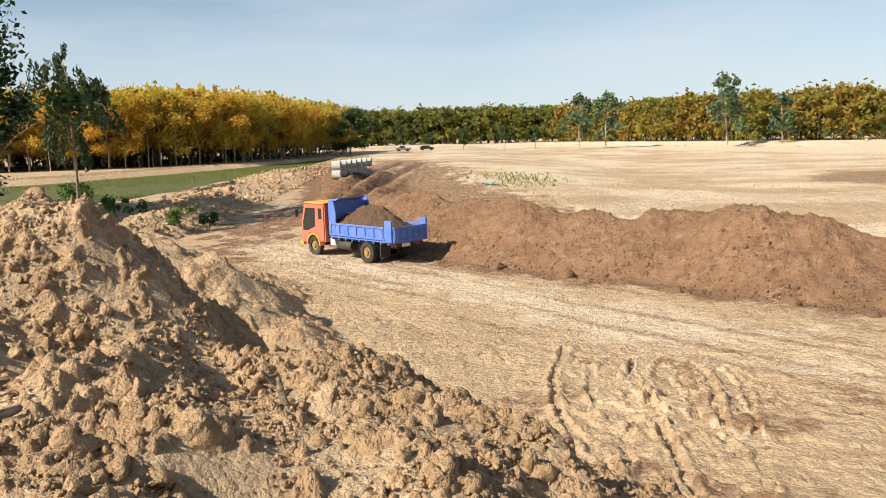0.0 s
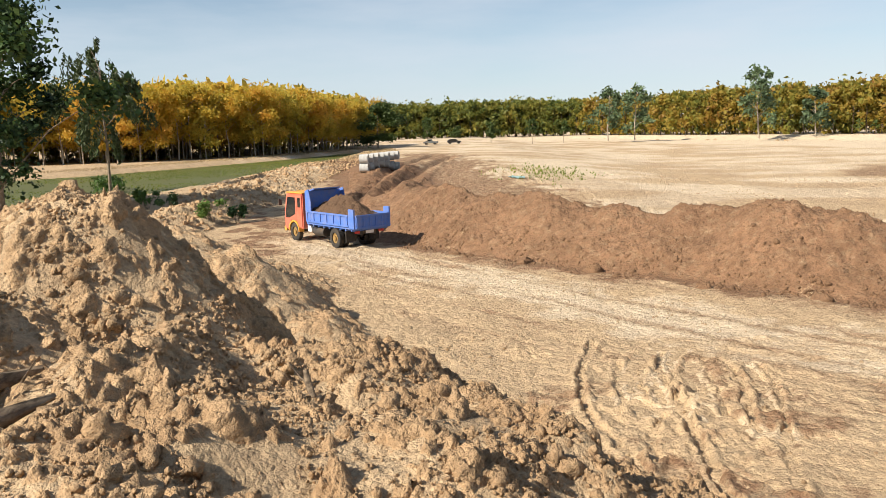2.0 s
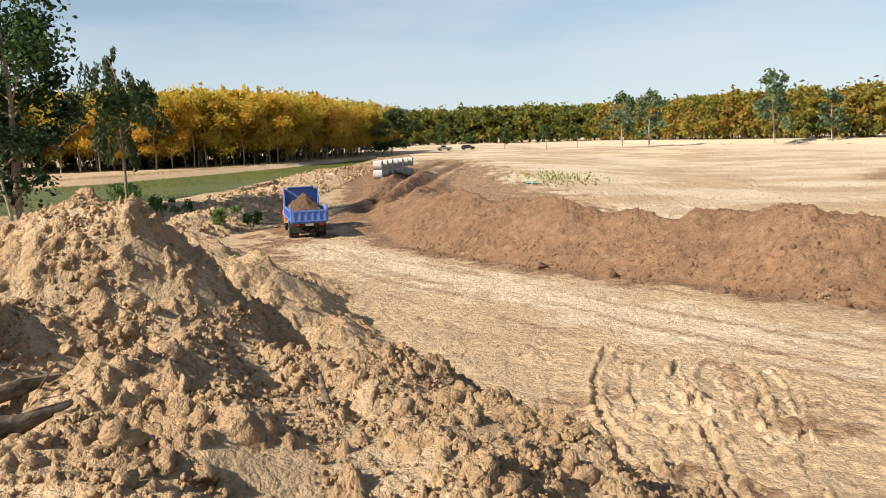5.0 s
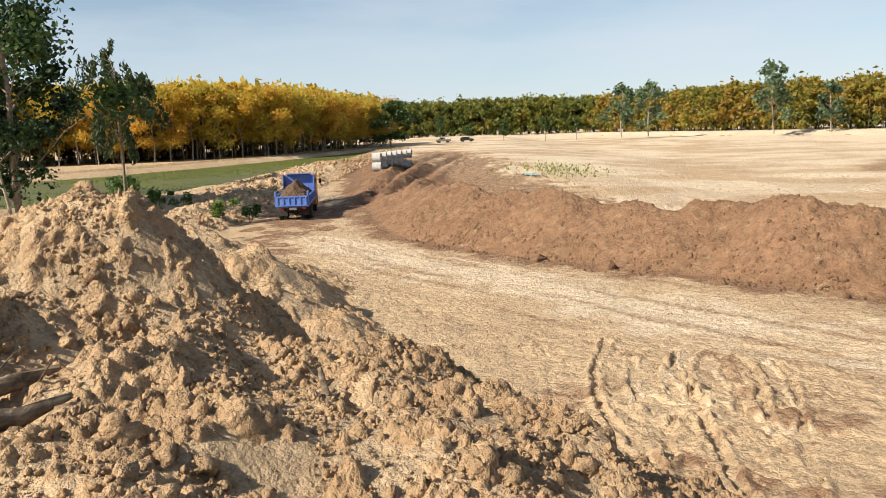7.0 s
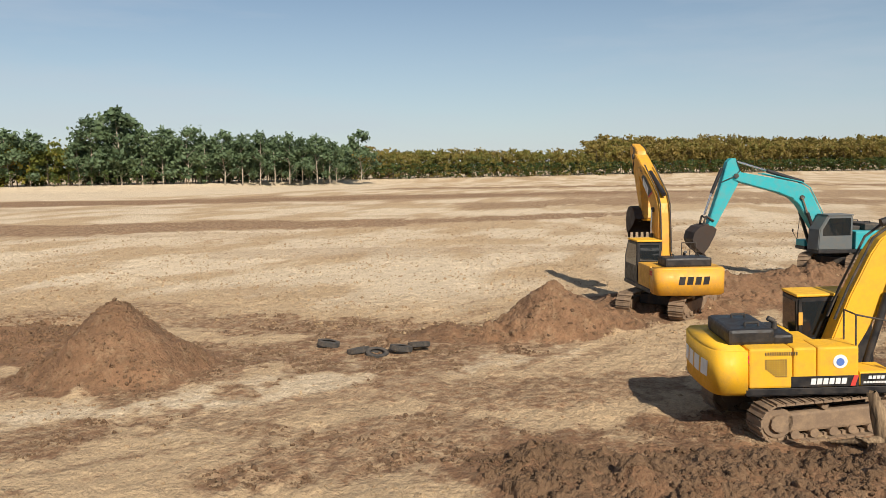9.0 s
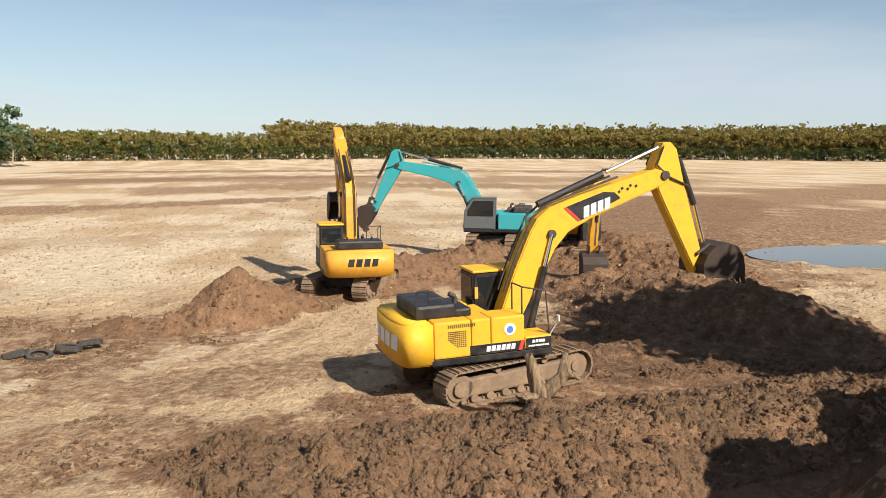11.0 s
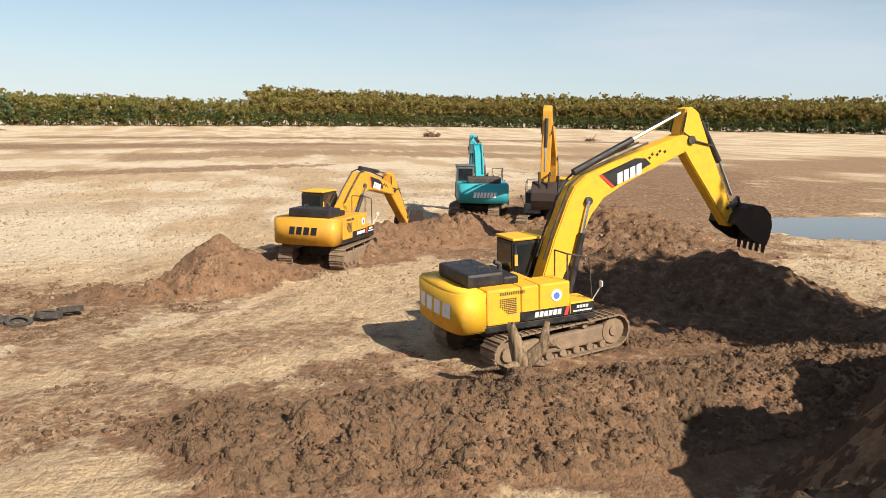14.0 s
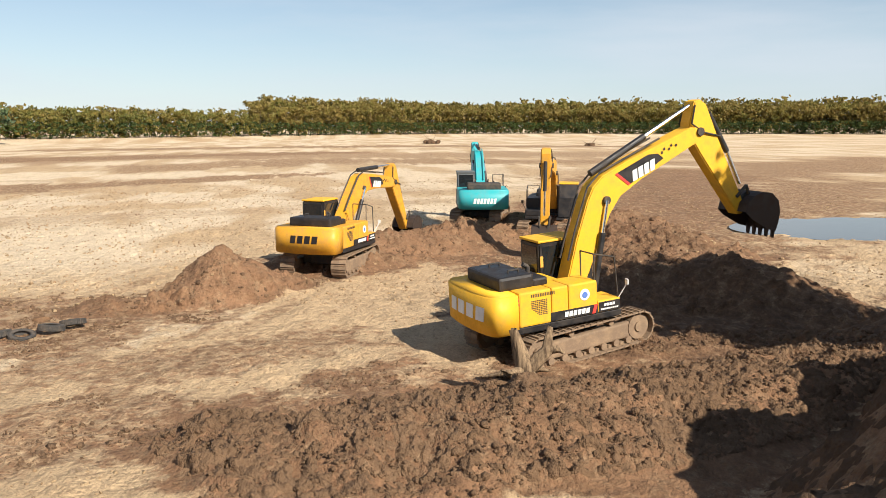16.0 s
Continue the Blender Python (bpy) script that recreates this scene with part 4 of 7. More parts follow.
    bm = rod(bmesh.new(), (1.25, 0, 0.66), (2.35, 0, 0.52), 0.05, seg=12)
    part("cylinder_rod", bm, M_CHROME, st, "chrome cylinder rod")
    for yy in (-0.25, 0.25):
        bm = rod(bmesh.new(), (2.45, yy, 0.05), (2.4, yy, 0.52), 0.05)
        rod(bm, (2.4, yy, 0.52), (2.95, yy * 0.8, 0.42), 0.05)
        part("bucket_link", bm, M_DARK, st)
    for s in (-1, 1):
        part("hose", tube(bmesh.new(), [(-0.7, s * 0.23, 0.3), (-0.35, s * 0.26, -0.1), (0.1, s * 0.26, 0.1), (0.6, s * 0.24, 0.55)], 0.025), M_RUBBER, st)
    # bucket: curved shell, side plates, teeth
    outer = [(-0.12, -0.14), (-0.2, 0.15), (-0.12, 0.5), (0.12, 0.82), (0.5, 1.0), (0.9, 0.95), (1.2, 0.68), (1.36, 0.3), (1.42, 0.02)]
    outer = [(x * 0.88, z * 0.85) for x, z in outer]
    inner = [(0.55 + (x - 0.55) * 0.92, 0.34 + (z - 0.34) * 0.9) for x, z in outer]
    bm = bmesh.new()
    for y0, y1 in ((-0.56, 0.56),):
        a = [[bm.verts.new((x, y, z)) for x, z in ring] for y in (y0, y1) for ring in (outer, inner)]
        for i in range(len(outer) - 1):
            bm.faces.new((a[0][i], a[0][i + 1], a[2][i + 1], a[2][i]))
            bm.faces.new((a[1][i], a[3][i], a[3][i + 1], a[1][i + 1]))
            for u in (0, 2):
                bm.faces.new((a[u][i], a[u + 1][i], a[u + 1][i + 1], a[u][i + 1]))
        for i in (0, len(outer) - 1):
            bm.faces.new((a[0][i], a[2][i], a[3][i], a[1][i]))
    bmesh.ops.recalc_face_normals(bm, faces=bm.faces[:])
    bk = part("bucket", bm, M_BUCKET, ex, "worn dark steel bucket")
    P["bucket"] = bk
    for yy in (-0.575, 0.55):
        part("side_plate", prism(bmesh.new(), outer[1:] + [(0.92, -0.1), (0.2, -0.17), (-0.09, -0.13)], yy, yy + 0.025, 0), M_BUCKET, bk)
    for i in range(5):
        y = -0.48 + i * 0.24
        part("tooth", prism(bmesh.new(), [(1.14, 0.07), (1.27, 0.04), (1.36, -0.18), (1.3, -0.18), (1.19, -0.02)], y - 0.05, y + 0.05, 0.008), M_BUCKET, bk)
    bm = bmesh.new()
    for yy in (-0.18, 0.18):
        prism(bm, [(-0.12, -0.12), (0.12, -0.1), (0.1, 0.55), (-0.16, 0.5), (-0.22, 0.2)], yy - 0.02, yy + 0.02, 0)
    rod(bm, (0, -0.25, 0), (0, 0.25, 0), 0.07)
    part("bucket_ear", bm, M_DARK, bk)
    # hydraulic cylinders that follow the boom and the stick
    for nm, y in (("boom_cylinder", -0.42), ("boom_cylinder", 0.42), ("stick_cylinder", 0.0)):
        ln = 1.75 if nm == "boom_cylinder" else 2.0
        b = part(nm, rod(bmesh.new(), (0, 0, 0), (ln, 0, 0), 0.085 if y else 0.095, seg=16), M_BLACK, ex)
        r = part("cylinder_rod", rod(bmesh.new(), (-ln + 0.1, 0, 0), (0, 0, 0), 0.05, seg=14), M_CHROME, ex, "chrome cylinder rod")
        P.setdefault("rams", []).append((nm, y, b, r))
    return P


def between(p, q):
    """A pose at p whose x axis points at q."""
    d = Vector(q) - Vector(p)
    a = -math.atan2(d.z, math.hypot(d.x, d.y))
    return Matrix.Translation(p) @ Matrix.Rotation(math.atan2(d.y, d.x), 4, "Z") @ Matrix.Rotation(a, 4, "Y")


def drive(P, states, z=0.0, step=0.25):
    """states: t, x, y, heading of the tracks, nose-up pitch, heading of the upper body, boom, stick and bucket angles (degrees)."""
    ts = np.array([s[0] for s in states])
    cols = np.array([s[1:] for s in states], dtype=float)
    slope = np.gradient(cols, ts, axis=0) if len(ts) > 2 else np.zeros_like(cols)
    for i in range(len(ts)):
        for j in range(cols.shape[1]):
            a = cols[i, j] - cols[max(i - 1, 0), j]
            b = cols[min(i + 1, len(ts) - 1), j] - cols[i, j]
            if a * b <= 0:
                slope[i, j] = 0
    rows = {}
    t = 0.0
    while t <= 16.001:
        i = int(np.clip(np.searchsorted(ts, t) - 1, 0, len(ts) - 2))
        h = ts[i + 1] - ts[i]
        k = (t - ts[i]) / h
        v = (2 * k**3 - 3 * k**2 + 1) * cols[i] + (k**3 - 2 * k**2 + k) * h * slope[i] + (-2 * k**3 + 3 * k**2) * cols[i + 1] + (k**3 - k**2) * h * slope[i + 1]
        x, y, ht, pt, hu, b, s, c = v
        up = Matrix.Rotation(radians(hu - ht), 4, "Z")
        # boom angles are told about a pivot half a metre further back
        far_tip = Vector((0.25 + 6.1 * math.cos(radians(b)) - FOOT.x, 0, 6.1 * math.sin(radians(b))))
        b = math.degrees(math.atan2(far_tip.z, far_tip.x))
        mb = up @ Matrix.Translation(FOOT) @ Matrix.Rotation(-radians(b), 4, "Y")
        tip = FOOT + BOOM * Vector((math.cos(radians(b)), 0, math.sin(radians(b))))
        ms = up @ Matrix.Translation(tip) @ Matrix.Rotation(-radians(s), 4, "Y")
        pin = tip + STICK * Vector((math.cos(radians(s)), 0, math.sin(radians(s))))
        mk = up @ Matrix.Translation(pin) @ Matrix.Rotation(-radians(c), 4, "Y")
        rows.setdefault("thing", []).append((t, pose(x, y, z, 0, -pt, ht)))
        rows.setdefault("upper", []).append((t, up))
        rows.setdefault("boom", []).append((t, mb))
        rows.setdefault("stick", []).append((t, ms))
        rows.setdefault("bucket", []).append((t, mk))
        for n, (nm, yy, barrel, ram) in enumerate(P["rams"]):
            if nm == "boom_cylinder":
                p0, p1 = up @ Vector((1.2, yy, 1.35)), mb @ Vector((2.2, yy * 0.8, 0.95))
            else:
                p0, p1 = mb @ Vector((2.45, 0, 1.7)), ms @ Vector((-0.66, 0, 0.48))
            rows.setdefault(("barrel", n), []).append((t, between(p0, p1)))
            m = between(p0, p1)
            m.translation = p1
            rows.setdefault(("ram", n), []).append((t, m))
        t += step
    for k, r in rows.items():
        ob = P[k] if isinstance(k, str) else P["rams"][k[1]][2 if k[0] == "barrel" else 3]
        walk(ob, r)


EX_NEAR = excavator("bright yellow crawler excavator with black engine hood digging dark soil", M_YELLOW, M_YELLOW, M_BLACK, M_BLACK, True, M_WHITE, (4, 1.9, 0.36, 1.58))
for o in EX_NEAR["thing"].children:
    if o.name.startswith("track_frame"):
        o.matrix_basis = Matrix.Translation((0.38, 0, 0)) @ Matrix.Diagonal((1.07, 1, 1, 1))
EX_MID = excavator("dusty yellow crawler excavator digging beside a brown soil mound", M_YELLOW_OLD, M_YELLOW_OLD, M_BLACK, M_BLACK, True, M_BLACK, (4, 1.25, 0.3, 1.62))
EX_TEAL = excavator("teal crawler excavator with grey cab on the dug heaps", M_TEAL, M_TEAL, M_GREY, M_DARK, None, M_WHITE, (7, 1.25, 0.28, 1.5))
EX_DARK = excavator("crawler excavator with black body and dull yellow boom", M_BLACK, M_YELLOW_OLD, M_BLACK, M_BLACK, None, M_WHITE, (4, 1.0, 0.25, 1.6))

# ---- tipper truck ----
def wheel(parent, x, y, r=0.52, w=0.28, dual=False):
    bm = bmesh.new()
    for off in ((-0.17, 0.17) if dual else (0,)):
        prof = [(r * 0.56, -w / 2), (r * 0.86, -w / 2), (r * 0.97, -w * 0.42), (r, -w * 0.3), (r, w * 0.3), (r * 0.97, w * 0.42), (r * 0.86, w / 2), (r * 0.56, w / 2)]
        n = 32
        rings = [[bm.verts.new((rr * math.cos(2 * math.pi * i / n), yy + off, rr * math.sin(2 * math.pi * i / n))) for rr, yy in prof] for i in range(n)]
        for i in range(n):
            a, b = rings[i], rings[(i + 1) % n]
            for k in range(len(prof)):
                bm.faces.new((a[k], a[(k + 1) % len(prof)], b[(k + 1) % len(prof)], b[k]))
        for i in range(n):
            a = 2 * math.pi * i / n
            box(bm, -0.035, 0.035, off - w * 0.46, off + w * 0.46, r - 0.012, r + 0.012, 0, Matrix.Rotation(a, 4, "Y"))
    bmesh.ops.recalc_face_normals(bm, faces=bm.faces[:])
    tyre = part("wheel", bm, M_RUBBER, parent, "dusty black tyre", False)
    tyre.matrix_basis = pose(x, y, r)
    side = 1 if y > 0 else -1
    yo = (0.17 if dual else 0) * side
    bm = rod(bmesh.new(), (0, yo - 0.08, 0), (0, yo + 0.08, 0), r * 0.58, seg=24)
    rod(bm, (0, yo, 0), (0, yo + side * 0.15, 0), 0.11, seg=12)
    for k in range(8):
        a = k * math.pi / 4
        rod(bm, (0.19 * math.cos(a), yo, 0.19 * math.sin(a)), (0.19 * math.cos(a), yo + side * 0.1, 0.19 * math.sin(a)), 0.02, seg=6)
    part("rim", bm, M_RIM, tyre, "rusty ochre rim")
    return tyre


def tipper_truck():
    """Origin on the ground below the rear axle, x forwards."""
    t = thing("tipper_truck", Matrix(), "old tipper truck, red cab, blue bed loaded with soil", "truck")
    WB = 4.5
    bm = bmesh.new()
    for y in (-0.42, 0.42):
        box(bm, -1.5, WB + 0.9, y - 0.05, y + 0.05, 0.72, 0.95, 0.01)
    for x in (-1.2, -0.2, 1.2, 2.4, 3.6, WB + 0.7):
        box(bm, x - 0.05, x + 0.05, -0.42, 0.42, 0.75, 0.92, 0)
    rod(bm, (0, -0.8, 0.52), (0, 0.8, 0.52), 0.11)
    rod(bm, (WB, -0.8, 0.52), (WB, 0.8, 0.52), 0.08)
    bmesh.ops.create_icosphere(bm, subdivisions=2, radius=0.24, matrix=pose(0, 0, 0.52))
    part("chassis", bm, M_DARK, t)
    part("fuel_tank", rod(bmesh.new(), (1.5, 0.72, 0.68), (2.6, 0.72, 0.68), 0.26, seg=20), M_DARK, t)
    part("battery_box", one_box(2.8, 3.2, 0.5, 0.95, 0.62, 0.98, 0.03), M_WHITE, t, "off-white battery box")
    # cab
    prof = [(WB - 1.0, 0.75), (WB - 1.0, 2.66), (WB - 0.9, 2.74), (WB + 0.65, 2.74), (WB + 0.8, 2.66), (WB + 1.08, 1.72), (WB + 1.12, 0.62), (WB + 0.55, 0.62), (WB + 0.5, 0.9), (WB + 0.3, 1.14), (WB - 0.25, 1.14), (WB - 0.48, 0.9), (WB - 0.55, 0.75)]
    cab = part("cab", prism(bmesh.new(), prof, -1.08, 1.08, 0.06), M_RED, t, "red cab with orange trim")
    part("roof", one_box(WB - 1.02, WB + 0.78, -1.08, 1.08, 2.72, 2.8, 0.04), M_ORANGE, cab, "faded orange roof")
    for y in (1.075, -1.09):
        part("door", prism(bmesh.new(), [(WB - 0.35, 1.16), (WB - 0.4, 2.6), (WB + 0.68, 2.6), (WB + 0.95, 1.72), (WB + 0.98, 1.0), (WB + 0.5, 1.2)], y, y + 0.015, 0), M_RED, cab)
        part("window", prism(bmesh.new(), [(WB - 0.22, 1.55), (WB - 0.24, 2.5), (WB + 0.6, 2.5), (WB + 0.88, 1.7), (WB + 0.88, 1.3), (WB + 0.5, 1.3)], y + (0.012 if y > 0 else -0.012), y + (0.027 if y > 0 else 0.003), 0), M_GLASS, cab)
        part("window", prism(bmesh.new(), [(WB - 0.8, 1.95), (WB - 0.8, 2.5), (WB - 0.5, 2.5), (WB - 0.5, 1.95)], y, y + 0.018, 0), M_GLASS, cab)
        s = 1 if y > 0 else -1
        bm = bmesh.new()
        n = 10
        for i in range(n):
            a, b = math.pi * i / n, math.pi * (i + 1) / n
            q = [(WB + 0.62 * math.cos(v), 0.55 + 0.64 * math.sin(v)) for v in (a, b)] + [(WB + 0.54 * math.cos(v), 0.55 + 0.56 * math.sin(v)) for v in (b, a)]
            prism(bm, q, s * 0.8 if s > 0 else -1.12, 1.12 if s > 0 else -0.8, 0)
        part("wheel_arch", bm, M_ORANGE, cab, "orange wheel arch")
        bm = rod(bmesh.new(), (WB + 0.85, s * 1.05, 2.3), (WB + 1.15, s * 1.3, 2.35), 0.018)
        box(bm, WB + 1.12, WB + 1.17, s * 1.3 - 0.1, s * 1.3 + 0.1, 2.0, 2.38, 0.02)
        part("mirror", bm, M_DARK, cab)
    part("windscreen", prism(bmesh.new(), [(WB + 0.84, 2.56), (WB + 1.08, 1.78), (WB + 1.1, 1.78), (WB + 0.86, 2.56)], -0.95, 0.95, 0), M_GLASS, cab)
    part("bumper", one_box(WB + 0.95, WB + 1.2, -1.08, 1.08, 0.5, 0.78, 0.04), M_ORANGE, t)
    bm = one_box(WB + 1.11, WB + 1.15, 0.6, 0.95, 0.95, 1.15, 0.02)
    part("headlight", bm, M_WHITE, cab)
    part("headlight", one_box(WB + 1.11, WB + 1.15, -0.95, -0.6, 0.95, 1.15, 0.02), M_WHITE, cab)
    # bed
    X0, X1, Y = -1.9, 2.95, 1.12
    bm = one_box(X0, X1, -Y, Y, 1.08, 1.2, 0.02)
    for x in np.arange(X0 + 0.3, X1, 0.55):
        box(bm, x, x + 0.08, -Y + 0.02, Y - 0.02, 0.98, 1.08, 0)
    bed = part("bed_floor", bm, M_BLUE, t)
    for s in (1, -1):
        y0, y1 = (Y - 0.04, Y + 0.02) if s > 0 else (-Y - 0.02, -Y + 0.04)
        bm = one_box(X0 + 0.52, X1 - 0.1, y0, y1, 1.2, 1.82, 0.01)
        yo = (Y + 0.02, Y + 0.07) if s > 0 else (-Y - 0.07, -Y - 0.02)
        box(bm, X0 + 0.52, X1 - 0.1, *yo, 1.74, 1.84, 0.01)
        box(bm, X0 + 0.52, X1 - 0.1, *yo, 1.2, 1.3, 0.01)
        for k in range(7):
            x = X0 + 0.6 + k * (X1 - X0 - 0.8) / 6
            box(bm, x, x + 0.07, *yo, 1.28, 1.76, 0)
        part("side_board", bm, M_BLUE, t)
        part("corner_post", one_box(X0, X0 + 0.5, y0 - 0.01, y1 + 0.03, 1.12, 2.14, 0.02), M_BLUE, t)
    # headboard with sloping top and swept sides
    bm = one_box(X1 - 0.02, X1 + 0.06, -Y, Y, 1.2, 2.9, 0.02)
    prism(bm, [(X1 + 0.06, 2.86), (X1 + 0.06, 2.96), (X1 - 0.45, 3.06), (X1 - 0.45, 3.0)], -0.85, 0.85, 0)
    part("headboard", bm, M_BLUE, t)
    for s in (1, -1):
        y0, y1 = (Y - 0.03, Y + 0.03) if s > 0 else (-Y - 0.03, -Y + 0.03)
        part("headboard_wing", prism(bmesh.new(), [(X1 + 0.05, 1.2), (X1 + 0.05, 2.92), (X1 - 0.35, 3.02), (X1 - 0.55, 2.3), (X1 - 0.5, 1.2)], y0, y1, 0.01), M_BLUE, t)
    bm = one_box(X0 - 0.05, X0 + 0.0, -Y + 0.05, Y - 0.05, 1.14, 1.82, 0.01)
    for k in range(6):
        y = -Y + 0.1 + k * (2 * Y - 0.28) / 5
        box(bm, X0 - 0.11, X0 - 0.05, y, y + 0.08, 1.2, 1.76, 0)
    box(bm, X0 - 0.11, X0 - 0.05, -Y + 0.05, Y - 0.05, 1.74, 1.84, 0)
    box(bm, X0 - 0.11, X0 - 0.05, -Y + 0.05, Y - 0.05, 1.14, 1.22, 0)
    part("tailgate", bm, M_BLUE, t)
    for y in (-0.75, 0.75):
        part("mudguard", one_box(-0.95, -0.88, y - 0.3, y + 0.3, 0.35, 1.0, 0.01), M_RUBBER, t)
        part("tail_light", one_box(X0 + 0.3, X0 + 0.36, y - 0.15, y + 0.15, 0.85, 0.97, 0.01), M_REDDECAL, t)
    part("plate_bar", one_box(X0 + 0.28, X0 + 0.3, -0.25, 0.25, 0.82, 0.98, 0), M_WHITE, t, "blank white plate")
    # load of soil
    nx, ny = 70, 40
    gx, gy = np.linspace(X0 + 0.05, X1 - 0.06, nx), np.linspace(-Y + 0.05, Y - 0.05, ny)
    A, B = np.meshgrid(gx, gy, indexing="ij")
    e = np.clip(1 - np.abs(B) / (Y - 0.02), 0, 1) ** 0.7
    f = smooth(X0 - 0.1, 0.3, A) * (1 - 0.45 * smooth(1.2, X1, A))
    d1, _ = cells(A * 3.5, B * 3.5, 5)
    Zl = 1.55 + 1.15 * e * f + 0.12 * (0.5 - d1) + 0.1 * fbm(A * 2, B * 2, 3)
    mesh_object("soil_load", np.stack([A, B, Zl], -1).reshape(-1, 3), grid_faces(nx, ny), M_CLOD, t)
    wheels = [wheel(t, 0, 0.86, dual=True), wheel(t, 0, -0.86, dual=True), wheel(t, WB, 0.92), wheel(t, WB, -0.92)]
    return t, wheels


TRUCK, WHEELS = tipper_truck()


def drive_truck():
    # t, x, y of the rear axle on the ground, heading
    way = [(0, -2.85, 39.35, 134), (0.5, -3.68, 40.02, 134), (1, -4.5, 40.78, 133.5), (1.5, -5.35, 41.7, 133), (2, -6.25, 42.72, 131), (2.5, -7.15, 43.68, 132), (3, -8.1, 44.72, 130.5),
           (3.5, -8.95, 45.75, 126), (4, -9.75, 46.95, 121), (5.2, -11.6, 51.5, 106), (6.5, -13.0, 55.6, 101), (7, -13.3, 56.7, 96), (7.5, -13.6, 57.9, 90), (8, -13.6, 60.5, 94.5),
           (8.3, -13.7, 62.2, 95), (9, -13.9, 65.5, 96), (10, -14.3, 70, 97), (12, -15.5, 80, 98), (14, -17, 90, 97), (16, -18.5, 101, 97)]
    rows, spin, last = [], 0.0, None
    spins = []
    dense = []
    for (a, b) in zip(way[:-1], way[1:]):
        n = max(1, int(round((b[0] - a[0]) / 0.25)))
        for k in range(n):
            dense.append(tuple(a[i] + (b[i] - a[i]) * k / n for i in range(4)))
    dense.append(way[-1])
    for t, x, y, h in dense:
        c, s = math.cos(radians(h)), math.sin(radians(h))
        zr = sum(base_level(x + o * -s, y + o * c) for o in (-0.9, 0.9)) / 2
        zf = sum(base_level(x + 4.5 * c + o * -s, y + 4.5 * s + o * c) for o in (-0.9, 0.9)) / 2
        rows.append((t, pose(x, y, zr, 0, -math.degrees(math.atan2(zf - zr, 4.5)), h)))
        if last:
            spin += math.hypot(x - last[0], y - last[1]) / 0.52
        last = (x, y)
        spins.append((t, spin))
    walk(TRUCK, rows)
    for w in WHEELS:
        base = w.matrix_basis.translation.copy()
        out = []
        for (t0, s0), (t1, s1) in zip(spins[:-1], spins[1:]):
            n = max(1, int(math.ceil((s1 - s0) / 1.2)))
            for k in range(n):
                q = k / n
                out.append((t0 + (t1 - t0) * q, Matrix.Translation(base) @ Matrix.Rotation(s0 + (s1 - s0) * q, 4, "Y")))
        out.append((16.0, Matrix.Translation(base) @ Matrix.Rotation(spins[-1][1], 4, "Y")))
        keep, seen = [], set()
        for t, m in out:
            if frame(t) not in seen:
                seen.add(frame(t))
                keep.append((t, m))
        walk(w, keep)


def split_pieces(ob, name):
    """Makes each loose block of a mark a part of its own."""
    bm = bmesh.new()
    bm.from_mesh(ob.data)
    left = set(bm.verts)
    groups = []
    while left:
        todo, got = [left.pop()], []
        while todo:
            v = todo.pop()
            got.append(v)
            for e in v.link_edges:
                w = e.other_vert(v)
                if w in left:
                    left.discard(w)
                    todo.append(w)
        groups.append(got)
    if len(groups) < 2:
        bm.free()
        return
    for got in groups:
        own, at = bmesh.new(), {}
        for v in got:
            at[v] = own.verts.new(v.co)
        for f in {f for v in got for f in v.link_faces}:
            own.faces.new([at[v] for v in f.verts])
        part(name, own, ob.data.materials[0], ob.parent)
    bm.free()
    bpy.data.objects.remove(ob)


for ob in [o for o in bpy.data.objects if o.name.split(".")[0] == "word_mark"]:
    split_pieces(ob, "mark_block")

